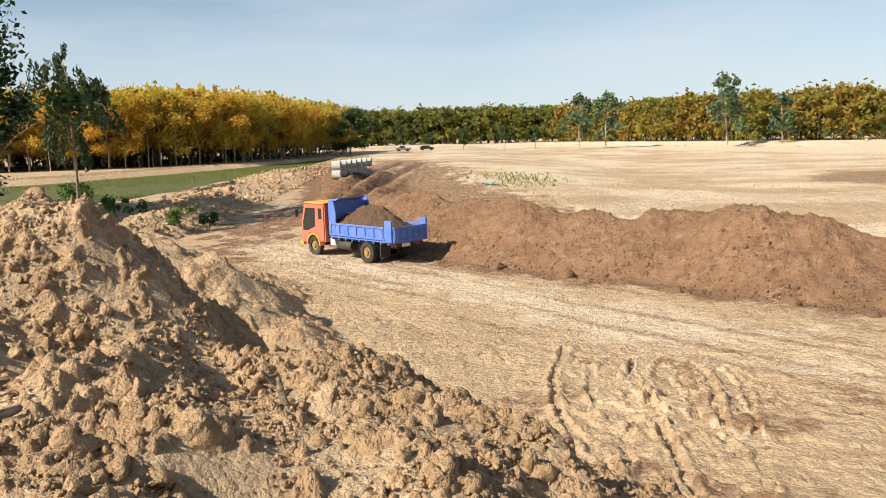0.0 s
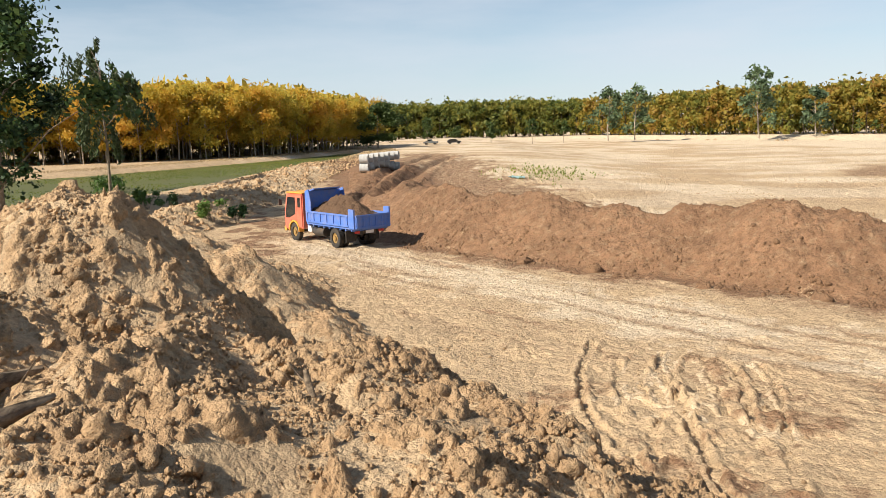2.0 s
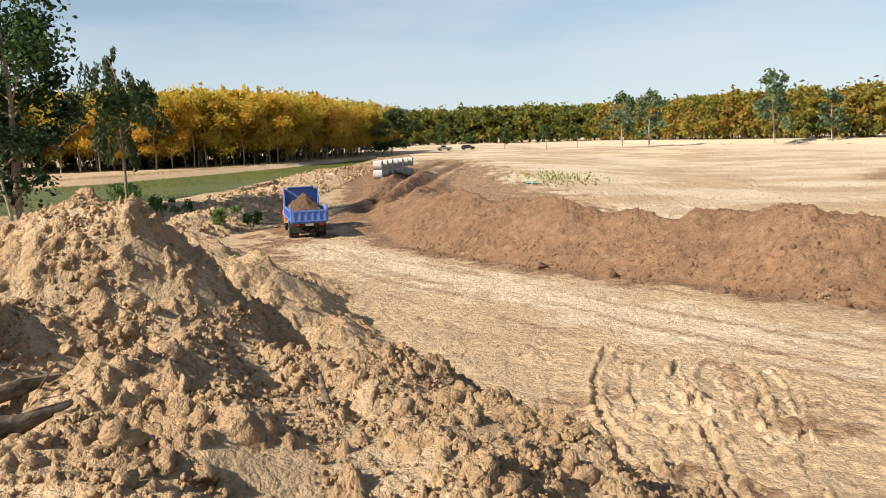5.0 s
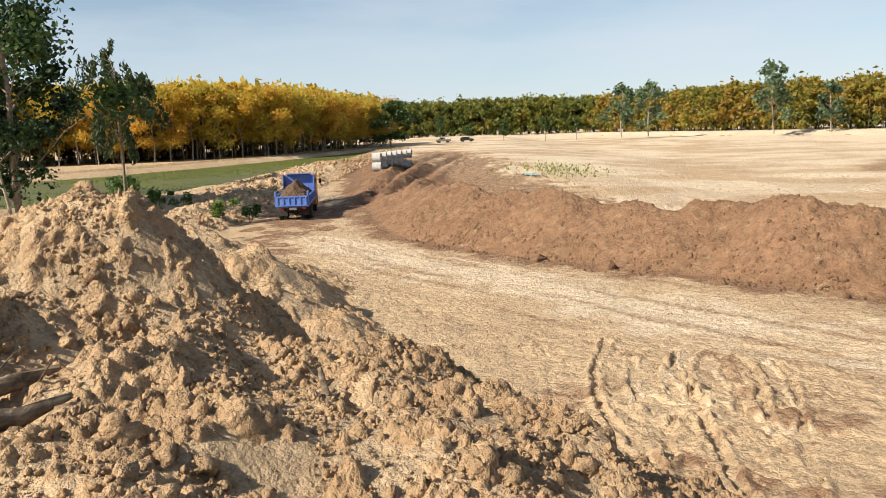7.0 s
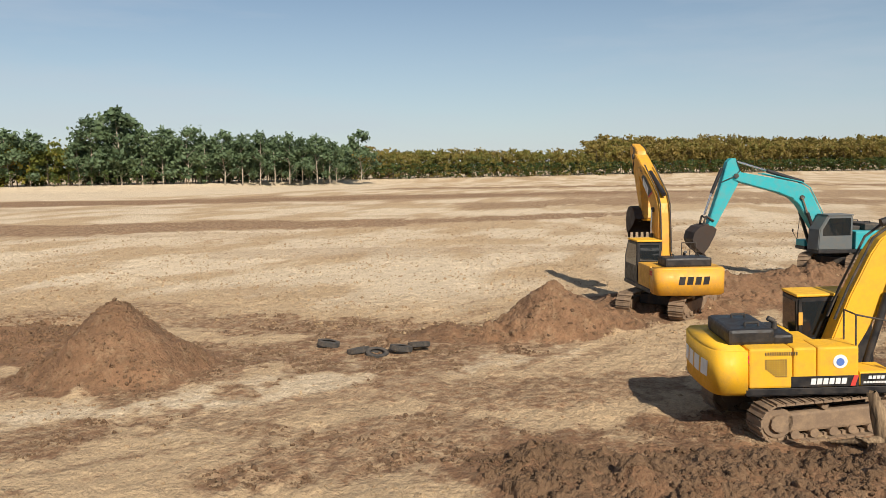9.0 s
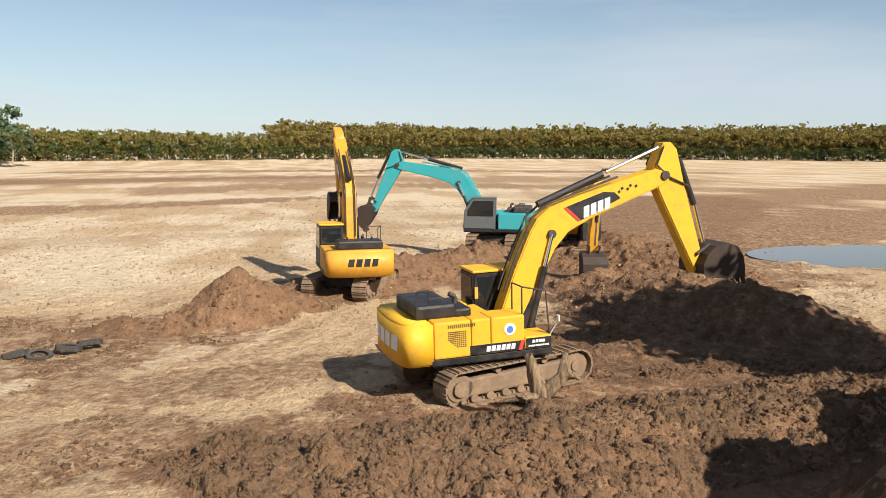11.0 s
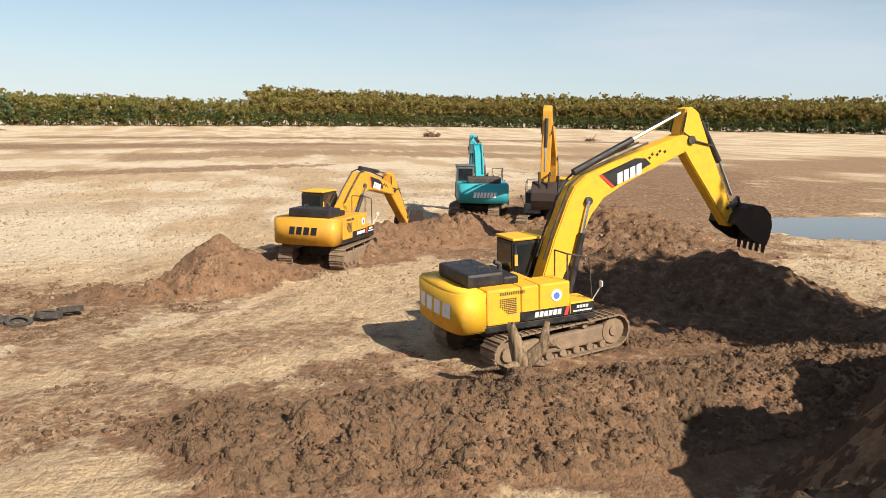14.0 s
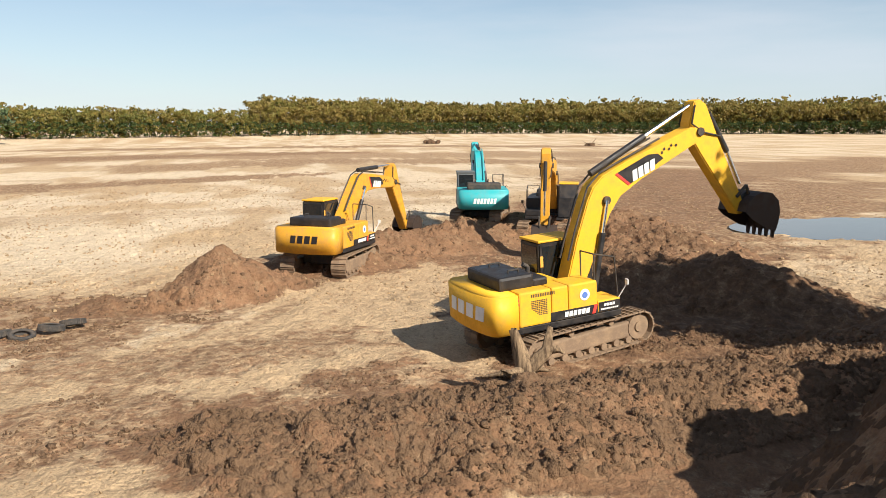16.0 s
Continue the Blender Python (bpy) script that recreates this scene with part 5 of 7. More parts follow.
# ---- finer soil on the near heaps ----
def lumpy_patch(name, x0, x1, y0, y1, step, keep, material, label, layers=False, gain=1.0):
    """A patch of tipped soil at fine grain; it dips under the ground outside the heap."""
    gx, gy = np.arange(x0, x1, step), np.arange(y0, y1, step)
    X, Y = np.meshgrid(gx, gy, indexing="ij")
    Z, rough, on = ground_z(X / K, Y / K)
    Z = Z * K
    m = on if keep == "heap" else smooth(0.15, 0.5, rough) * (1 - on)
    some = np.clip(0.6 + 0.9 * perlin(X * 1.1, Y * 1.1), 0.15, 1.2)
    wx, wy = X + 0.05 * fbm(X * 4, Y * 4, 2), Y + 0.05 * fbm(X * 4 + 5, Y * 4, 2)
    Z = Z + 0.05 * fbm(wx * 4.5, wy * 4.5, 4, 0.72)
    for f, a in ((4.5, 0.03), (9.5, 0.028), (18, 0.018)):
        Z = Z + a * some * (1.7 * np.abs(perlin(wx * f + 3 * f, wy * f)) - 0.4)
    ux, uy = X + 0.10 * fbm(X * 2.5, Y * 2.5, 4, 0.6), Y + 0.10 * fbm(X * 2.5 + 9, Y * 2.5, 4, 0.6)
    slide = smooth(-0.15, 0.35, perlin(X * 0.55 + 1.7, Y * 0.55))
    out = np.zeros(X.shape)
    for f, a, q, gaps in ((1.5, 0.10, 51, 0.65), (2.6, 0.13, 11, 0.55), (4.6, 0.13, 23, 0.45), (8.6, 0.11, 37, 0.3), (15.0, 0.07, 5, 0.2)):
        if f * step < 0.46:
            part_on = np.clip(0.35 + 0.65 * slide + 1.0 * perlin(X * f * 0.22 + q, Y * f * 0.22), 0.12, 1.35)
            out = out + a * gain * part_on * (domes(ux * f, uy * f, q, gaps) - 0.3)
    edge = np.minimum(np.minimum(X - x0, x1 - step - X), np.minimum(Y - y0, y1 - step - Y))
    m = m * smooth(0, 0.6, edge)
    broad = ground_parts(X / K, Y / K)[0] * K
    sx, sy = np.clip(np.gradient(broad, step, axis=0), -1.2, 1.2), np.clip(np.gradient(broad, step, axis=1), -1.2, 1.2)
    ln = np.sqrt(1 + sx * sx + sy * sy)
    out = out * smooth(0.1, 0.6, m)
    Z = Z + 0.02 - 0.5 * (1 - smooth(0.05, 0.45, m)) + out / ln
    V = np.stack([X - out * sx / ln, Y - out * sy / ln, Z], -1)
    ob = mesh_object(name, V.reshape(-1, 3), grid_faces(len(gx), len(gy)), material, smooth_shade=False)
    if layers:
        for key, val in zip(("brown", "pale", "moist_shade"), soil_layers(X / K, Y / K, rough, on)):
            ob.data.attributes.new(key, "FLOAT", "POINT").data.foreach_set("value", val.ravel().astype(np.float32))
    return tagged(ob, label, "soil heap", kind="stuff")


lumpy_patch("sand_heap", -9.6, 3.4, 2.8, 14.0, 0.027, "heap", M_HEAP, "heap of tipped pale sandy soil in rough lumps")
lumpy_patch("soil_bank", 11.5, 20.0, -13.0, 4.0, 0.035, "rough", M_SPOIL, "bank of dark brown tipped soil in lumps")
# darker brown than the lit bank: part of the heap's shade is in the colour
lumpy_patch("soil_bank", 5.5, 14.5, -15.5, -2.5, 0.05, "heap", M_CLOD, "high heap of brown soil, its own shade partly put into the dark colour")
lumpy_patch("sand_heap", -16.0, 0.0, 14.2, 33.0, 0.06, "heap", M_HEAP, "low heap of tipped sandy soil in rough lumps")
lumpy_patch("soil_bank", -4.5, 22.0, 24.0, 50.0, 0.075, "rough", M_SOIL, "bank of brown tipped soil along the haul road", True, 0.5)
lumpy_patch("soil_bank", -26.0, 0.0, 46.0, 98.0, 0.13, "rough", M_SOIL, "rough ridges of rubble and brown soil beside the haul road", True)
lumpy_patch("dug_heap", 20.0, 47.0, -22.0, 8.0, 0.085, "rough", M_SOIL, "heaps of dug brown soil round the excavators", True, 1.5)

_t = (1 + 5 ** 0.5) / 2
_ico = np.array([(-1, _t, 0), (1, _t, 0), (-1, -_t, 0), (1, -_t, 0), (0, -1, _t), (0, 1, _t), (0, -1, -_t), (0, 1, -_t), (_t, 0, -1), (_t, 0, 1), (-_t, 0, -1), (-_t, 0, 1)]) / (1 + _t * _t) ** 0.5
_icof = np.array([(0, 11, 5), (0, 5, 1), (0, 1, 7), (0, 7, 10), (0, 10, 11), (1, 5, 9), (5, 11, 4), (11, 10, 2), (10, 7, 6), (7, 1, 8), (3, 9, 4), (3, 4, 2), (3, 2, 6), (3, 6, 8), (3, 8, 9), (4, 9, 5), (2, 4, 11), (6, 2, 10), (8, 6, 7), (9, 8, 1)])


def split_ico():
    vs, fs, mid = list(map(tuple, _ico)), [], {}
    def m(a, b):
        k = (min(a, b), max(a, b))
        if k not in mid:
            v = (np.array(vs[a]) + np.array(vs[b])) / 2
            mid[k] = len(vs)
            vs.append(tuple(v / np.linalg.norm(v)))
        return mid[k]
    for a, b, c in _icof:
        ab, bc, ca = m(a, b), m(b, c), m(c, a)
        fs += [(a, ab, ca), (b, bc, ab), (c, ca, bc), (ab, bc, ca)]
    return np.array(vs), np.array(fs)


_ico2, _ico2f = split_ico()


def scatter_clods(name, pts, sizes, material, label, fine=True, seed=1):
    """Loose clods, each an uneven lump half sunk in the soil."""
    rng = np.random.RandomState(seed)
    V, Fc = (_ico2, _ico2f) if fine else (_ico, _icof)
    n, k = len(pts), len(V)
    r = rng.uniform(0.5, 1.25, (n, k, 1))
    sq = rng.uniform(0.65, 1.2, (n, 1, 3))
    a = rng.uniform(0, 2 * np.pi, n)
    v = V[None] * r * sq * sizes[:, None, None]
    c, s = np.cos(a)[:, None], np.sin(a)[:, None]
    v = np.stack([v[..., 0] * c - v[..., 1] * s, v[..., 0] * s + v[..., 1] * c, v[..., 2]], -1) + pts[:, None, :]
    f = (Fc[None] + (np.arange(n) * k)[:, None, None]).reshape(-1, 3)
    return tagged(mesh_object(name, v.reshape(-1, 3), f, material), label, "clods", kind="stuff")


def on_ground(x, y, lift=0.0):
    return np.stack([x, y, ground_z(x / K, y / K)[0] * K + lift], -1)


rng = np.random.RandomState(3)
hx, hy = rng.uniform(-9.6, 3.3, 60000), rng.uniform(3.0, 14.2, 60000)
_, _, hon = ground_parts(hx / K, hy / K)[:3]
keep = (hon > 0.6) & (fbm(hx * 0.9, hy * 0.9, 3) > rng.uniform(-0.5, 0.35, len(hx)))
hx, hy = hx[keep], hy[keep]
hs = 0.015 + 0.055 * rng.rand(len(hx)) ** 3 + 0.12 * rng.rand(len(hx)) ** 22
big = hs > 0.04
scatter_clods("sand_crumbs", on_ground(hx[~big], hy[~big], 0.015)[:24000], hs[~big][:24000], M_HEAP, "loose crumbs of pale sandy soil on the heap", False, 4)
scatter_clods("sand_clods", on_ground(hx[big], hy[big], 0.0)[:3500], hs[big][:3500], M_HEAP, "loose clods of pale sandy soil on the heap", True, 5)


def in_rough(n, x0, x1, y0, y1, seed, lo=0.35):
    g = np.random.RandomState(seed)
    x, y = g.uniform(x0, x1, n), g.uniform(y0, y1, n)
    _, ro, on = ground_parts(x / K, y / K)[:3]
    k = (ro > lo) & (on < 0.4)
    return x[k], y[k], g


bx, by, g = in_rough(40000, 11.5, 21, -14, 4, 5)
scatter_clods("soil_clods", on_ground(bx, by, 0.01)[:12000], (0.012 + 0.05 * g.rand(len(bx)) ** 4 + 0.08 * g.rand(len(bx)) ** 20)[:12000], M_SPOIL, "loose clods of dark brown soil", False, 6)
bx, by, g = in_rough(42000, -8, 26, 14, 50, 7, 0.12)
scatter_clods("bank_clods", on_ground(bx, by, 0.0)[:12000], (0.018 + 0.05 * g.rand(len(bx)) ** 4 + 0.08 * g.rand(len(bx)) ** 25)[:12000], M_BANKLUMP, "clods of brown soil along the earth bank", False, 8)
bx, by, g = in_rough(26000, 24, 50, -20, 10, 9, 0.15)
scatter_clods("dug_clods", on_ground(bx, by, 0.0)[:6000], (0.02 + 0.09 * g.rand(len(bx)) ** 8)[:6000], M_CLOD, "clods of brown soil on the dug heaps", False, 10)
bx, by, g = in_rough(16000, -27, -14, 48, 118, 11, 0.15)
scatter_clods("rubble", on_ground(bx, by, 0.05)[:4000], (0.06 + 0.22 * g.rand(len(bx)) ** 4)[:4000], M_HEAP, "ridge of pale rubble beside the haul road", False, 12)
# stones and crumbs on the worked ground
g = np.random.RandomState(13)
a, d = g.uniform(-135, 25, 40000), 11 + 80 * g.rand(40000) ** 1.3
fx, fy = -np.sin(np.radians(a)) * d, np.cos(np.radians(a)) * d
_, fr, fo = ground_parts(fx / K, fy / K)[:3]
kf = (fbm(fx * 0.25, fy * 0.25, 3) + g.uniform(-0.5, 0.5, len(fx)) > 0.05) & (soil_layers(fx / K, fy / K, fr, fo)[0] < 0.25)
fx, fy = fx[kf], fy[kf]
scatter_clods("crumbs", on_ground(fx, fy, 0.0), 0.012 + 0.04 * g.rand(len(fx)) ** 3 + 0.0007 * np.hypot(fx, fy), M_FIELD, "crumbs of dry soil scattered over the ground", False, 14)

# dry clods over the pale field
g = np.random.RandomState(19)
fx, fy = 27 + 50 * g.rand(30000) ** 1.4, g.uniform(-45, 45, 30000)
kf = fbm(fx * 0.12, fy * 0.2, 4) + g.uniform(-0.35, 0.35, len(fx)) > -0.1
fx, fy = fx[kf][:9000], fy[kf][:9000]
scatter_clods("field_clods", on_ground(fx, fy, 0.0), 0.03 + 0.07 * g.rand(len(fx)) ** 3, M_FIELD, "dry clods scattered over the pale field", False, 20)

# clods that rolled to the foot of the bank
g = np.random.RandomState(17)
fx, fy = g.uniform(-4, 24, 40000), g.uniform(20, 50, 40000)
bd, (_, bw), bs = to_line(fx / K, fy / K, BANK)
kf = (bd / bw > 0.6) & (bd / bw < 1.0 + 0.35 * g.rand(len(fx))) & (bs < 0) & (fbm(fx * 0.6, fy * 0.6, 3) + g.uniform(-0.3, 0.3, len(fx)) > -0.05)
fx, fy = fx[kf][:4000], fy[kf][:4000]
scatter_clods("foot_clods", on_ground(fx, fy, 0.0), 0.025 + 0.08 * g.rand(len(fx)) ** 3 + 0.10 * g.rand(len(fx)) ** 14, M_BANKLUMP, "clods of brown soil at the foot of the bank", False, 18)
# brown clods kicked up over the churned ground
g = np.random.RandomState(15)
fx, fy = g.uniform(10, 31, 60000), g.uniform(-4, 24, 60000)
_, fr, fo = ground_parts(fx / K, fy / K)[:3]
kf = (soil_layers(fx / K, fy / K, fr, fo)[0] > 0.55) & (fo < 0.3) & (fbm(fx * 0.8, fy * 0.8, 4) + g.uniform(-0.3, 0.3, len(fx)) > 0.1)
fx, fy = fx[kf][:13000], fy[kf][:13000]
scatter_clods("churned_clods", on_ground(fx, fy, 0.0), 0.016 + 0.05 * g.rand(len(fx)) ** 4 + 0.07 * g.rand(len(fx)) ** 18, M_SPOIL, "clods of brown soil churned up on the ground", False, 16)

# ---- water ----
def water(name, outline, z, material, label):
    bm = bmesh.new()
    bm.faces.new([bm.verts.new((x, y, z)) for x, y in outline])
    bmesh.ops.recalc_face_normals(bm, faces=bm.faces[:])
    ob = part(name, bm, material)
    if ob.data.polygons[0].normal.z < 0:
        ob.data.flip_normals()
    return tagged(ob, label, "water", kind="structure")


water("water", [(43 + 5.6 * math.cos(a), -31.2 + 8.5 * math.sin(a)) for a in np.linspace(0, 2 * math.pi, 40)[:-1]], 0.0, M_PUDDLE, "shallow puddle that mirrors the sky")


def pond_outline(extra):
    left, right = [], []
    for i, (x, y, w) in enumerate(POND):
        p, q = POND[max(i - 1, 0)], POND[min(i + 1, len(POND) - 1)]
        dx, dy = q[0] - p[0], q[1] - p[1]
        n = math.hypot(dx, dy)
        left.append(((x - dy / n * (w + extra)) * K, (y + dx / n * (w + extra)) * K))
        right.append(((x + dy / n * (w + extra)) * K, (y - dx / n * (w + extra)) * K))
    return left + right[::-1]


water("water", pond_outline(1.2), POND_Z * K, M_POND, "green weedy pond beside the haul road")

# ---- plants ----
def limb(verts, faces, pts, radii, sides=6):
    """A tapered, bent tube, added to lists of arrays."""
    pts = np.asarray(pts, float)
    base = sum(len(v) for v in verts)
    ring = []
    for i, (p, r) in enumerate(zip(pts, radii)):
        d = pts[min(i + 1, len(pts) - 1)] - pts[max(i - 1, 0)]
        d = d / (np.linalg.norm(d) + 1e-9)
        u = np.cross(d, (0.3, 0.9, 0.1))
        u = u / (np.linalg.norm(u) + 1e-9)
        w = np.cross(d, u)
        a = np.arange(sides) * 2 * np.pi / sides
        ring.append(p + r * (np.cos(a)[:, None] * u + np.sin(a)[:, None] * w))
    verts.append(np.concatenate(ring))
    for i in range(len(pts) - 1):
        for k in range(sides):
            faces.append((base + i * sides + k, base + i * sides + (k + 1) % sides, base + (i + 1) * sides + (k + 1) % sides, base + (i + 1) * sides + k))


def cards(centres, size, rng, droop=0.0, slim=0.6):
    """Leaf sprays: small folded blades at the centres, turned at random."""
    n = len(centres)
    a = rng.normal(size=(n, 3))
    a[:, 2] = a[:, 2] * (1 - droop) - droop * 1.6
    a /= np.linalg.norm(a, axis=1)[:, None]
    b = np.cross(a, rng.normal(size=(n, 3)))
    b /= np.linalg.norm(b, axis=1)[:, None]
    s = size * rng.uniform(0.6, 1.35, (n, 1))
    c = np.cross(a, b) * s * 0.22
    v = np.stack([centres - a * s, centres + b * s * slim + c, centres + a * s, centres - b * s * slim + c], 1)
    return v.reshape(-1, 3), np.arange(4 * n).reshape(n, 4)


def clump_points(rng, centre, radii, n):
    d = rng.normal(size=(n, 3))
    d /= np.linalg.norm(d, axis=1)[:, None]
    return np.asarray(centre) + d * np.minimum(np.abs(rng.normal(0, 0.62, (n, 1))), 1.15) * np.asarray(radii)


def tree_arrays(kind, h, seed, leaves, size):
    """Trunk and leaf arrays of one tree with its foot at the origin."""
    rng = np.random.RandomState(seed)
    tv, tf, cen = [], [], []
    lean = rng.uniform(-0.05, 0.05, 2)
    top = np.array((lean[0] * h, lean[1] * h, h * 0.9))
    if kind == "rubber":
        r0, first, wide = h * 0.008, 0.15, 0.26
    elif kind == "gum":
        r0, first, wide = h * 0.010, 0.10, 0.25
    elif kind == "wood":
        r0, first, wide = h * 0.010, 0.02, 0.30
    else:
        r0, first, wide = h * 0.012, 0.25, 0.25
    bend = rng.uniform(-0.02, 0.02, (5, 3)) * h
    bend[0] = 0
    spine = [top * k + bend[i] for i, k in enumerate((0, 0.25, 0.5, 0.75, 1.0))]
    spine[0] = spine[0] - np.array((0, 0, 0.6))
    limb(tv, tf, spine, [r0 * 1.25, r0, r0 * 0.75, r0 * 0.45, r0 * 0.15])
    nl = 11 if kind != "gum" else 15
    for i in range(nl):
        k = first + (0.93 - first) * (i + rng.rand()) / nl
        j = min(int(k * 4), 3)
        p = spine[j] + (spine[j + 1] - spine[j]) * (k * 4 - j)
        a = rng.uniform(0, 2 * np.pi)
        reach = h * wide * (1.25 - 0.75 * k) * rng.uniform(0.6, 1.15)
        if kind in ("wood", "rubber"):
            reach = h * wide * (0.45 + 0.75 * math.sin(math.pi * (0.12 + 0.75 * k))) * rng.uniform(0.7, 1.15)
        q = p + np.array((math.cos(a) * reach, math.sin(a) * reach, reach * rng.uniform(0.35, 0.9)))
        m = (p + q) / 2 + np.array((0, 0, reach * 0.12))
        limb(tv, tf, [p, m, q], [r0 * 0.38, r0 * 0.25, r0 * 0.08], 4)
        rad = rng.uniform(0.7, 1.3) * h * {"gum": 0.125, "wood": 0.15, "rubber": 0.15}.get(kind, 0.12) * rng.uniform(0.7, 1.25)
        cen.append(clump_points(rng, q, (rad, rad, rad * 0.75), leaves // (nl + 3)))
        if kind != "gum":
            cen.append(clump_points(rng, m + np.array((0, 0, rad * 0.4)), (rad, rad, rad * 0.7), leaves // (2 * nl + 6)))
    cen.append(clump_points(rng, top, (h * 0.1, h * 0.1, h * 0.09), leaves // (nl + 3)))
    lv, lf = cards(np.concatenate(cen), size, rng, 0.25 if kind == "gum" else 0.0)
    return np.concatenate(tv), np.array(tf), lv, lf


def tree(kind, m, h, seed, leaves, size, bark, leaf, label, group=""):
    tv, tf, lv, lf = tree_arrays(kind, h, seed, leaves, size)
    t = thing("tree", m, label, "tree", group)
    mesh_object("trunk", tv, tf, bark, t, True)
    mesh_object("crown", lv, lf, leaf, t)
    return t


def woodland(name, feet, kind, heights, variants, leaves, size, bark, leaf, label, seed):
    """Many far trees as one wood: a trunks part and a crowns part."""
    rng = np.random.RandomState(seed)
    V = [tree_arrays(kind, 1.0 * 12, seed + i, leaves, size) for i in range(variants)]
    tvs, tfs, lvs, lfs, nt, nl = [], [], [], [], 0, 0
    for (x, y, z), h in zip(feet, heights):
        tv, tf, lv, lf = V[rng.randint(variants)]
        a, s = rng.uniform(0, 2 * np.pi), h / 12
        R = np.array([[math.cos(a), -math.sin(a), 0], [math.sin(a), math.cos(a), 0], [0, 0, 1]]) * s
        tvs.append(tv @ R.T + (x, y, z)), lvs.append(lv @ R.T + (x, y, z))
        tfs.append(tf + nt), lfs.append(lf + nl)
        nt, nl = nt + len(tv), nl + len(lv)
    w = tagged(thing(name, Matrix(), label, "woodland"), kind="stuff")
    tagged(mesh_object("trunks", np.concatenate(tvs), np.concatenate(tfs), bark, w), kind="stuff")
    tagged(mesh_object("crowns", np.concatenate(lvs), np.concatenate(lfs), leaf, w), kind="stuff")
    return w


def polar(az, d):
    return -math.sin(radians(az)) * d, math.cos(radians(az)) * d


# rubber plantation behind the pond
front = [(-118, 140), (-80, 150), (-66, 150), (-58, 158), (-45, 168), (-37, 189), (-33, 230), (-31, 275)]
rows_r, near_r = [], []
rng = np.random.RandomState(21)
for k in range(11):
    for (x0, y0), (x1, y1) in zip(front[:-1], front[1:]):
        ln = math.hypot(x1 - x0, y1 - y0)
        nx, ny = -(y1 - y0) / ln, (x1 - x0) / ln
        for i in range(int(ln / 3.6)):
            q = (i + rng.uniform(-0.2, 0.2)) * 3.6 / ln
            x, y = x0 + (x1 - x0) * q + nx * k * 5.5 + rng.uniform(-0.5, 0.5), y0 + (y1 - y0) * q + ny * k * 5.5 + rng.uniform(-0.5, 0.5)
            (near_r if k == 0 else rows_r).append((x, y, 1.7))
protos = [tree("rubber", pose(*near_r[i]), 13.2, 100 + i, 3600, 0.26, M_PALEBARK, M_LEAF_RUBBER, "rubber tree with yellow and green autumn leaves at the plantation edge", "rubber trees at the plantation edge") for i in range(4)]
for i, (x, y, z) in enumerate(near_r[4:]):
    copy_thing(protos[i % 4], pose(x, y, z, 0, 0, rng.uniform(0, 360)) @ Matrix.Scale(rng.uniform(0.85, 1.12), 4))
woodland("rubber_plantation", rows_r, "rubber", 13.6 + 1.6 * rng.rand(len(rows_r)), 5, 360, 0.66, M_PALEBARK, M_LEAF_RUBBER, "rows of rubber trees with yellow, orange and green leaves", 200)

under = [p for k, p in enumerate(rows_r) if k % 3 == 0]
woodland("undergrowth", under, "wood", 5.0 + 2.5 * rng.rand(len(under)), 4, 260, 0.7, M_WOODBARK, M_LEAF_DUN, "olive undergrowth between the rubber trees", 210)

# woods beyond the far edge of the field
def far_wood(name, azs, depth, gap, hts, kind, leaf, label, seed, leaves=420, size=0.62, rows=4, off=8, rise=0.0):
    rng = np.random.RandomState(seed)
    feet, hs = [], []
    for k in range(rows):
        az = azs[0]
        while az > azs[1]:
            d = np.interp(az, EDGE_AZ, EDGE_D) * K + off + k * depth + rng.uniform(-2, 2)
            az -= math.degrees(gap * rng.uniform(0.7, 1.3) / d)
            x, y = polar(az, d)
            feet.append((x, y, 1.35 + k * rise))
            hs.append(np.interp(az, azs[::-1], hts[::-1]) * rng.uniform(0.92, 1.08) * (1 + 0.03 * k))
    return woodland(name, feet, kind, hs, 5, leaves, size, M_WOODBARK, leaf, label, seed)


far_wood("wood", (12, -8), 7, 4.4, (18, 18), "wood", M_LEAF_MIX, "far wood of green and yellow trees beyond the field", 301)
far_wood("wood", (-8, -34), 6, 3.8, (17, 12.5), "wood", M_LEAF_MIX, "far wood of green and yellow trees beyond the field", 302)
far_wood("wood", (-34, -49), 6, 4.5, (11.5, 11), "wood", M_LEAF_MIX, "far wood of green and yellow trees beyond the field", 303)
far_wood("wood", (-49, -67), 6, 4.0, (11, 11), "wood", M_LEAF_GUM, "grey-green wood behind the gum trees", 308, leaves=300, size=0.7)
far_wood("wood", (-67, -84), 7, 4.0, (8.8, 8.4), "wood", M_LEAF_DUN, "low far wood of dun and green trees", 304, leaves=300, size=0.7, rise=0.4)
far_wood("wood", (-84, -128), 8, 4.0, (12.5, 13.5), "wood", M_LEAF_DUN, "far wood of dun, olive and green trees on the low rise", 305, rows=5, off=12, leaves=300, size=0.66, rise=0.75)
far_wood("palm_row", (-67, -128), 5, 3.2, (5.5, 6.5), "wood", M_LEAF_DARK, "row of dark green palms before the far wood", 306, rows=2, off=5, leaves=260, size=0.6)
far_wood("shrubs", (9, -70), 4, 5.0, (4.5, 5), "other", M_LEAF_DARK, "dark green shrubs along the far edge of the field", 307, rows=1, off=4, leaves=110, size=0.7)

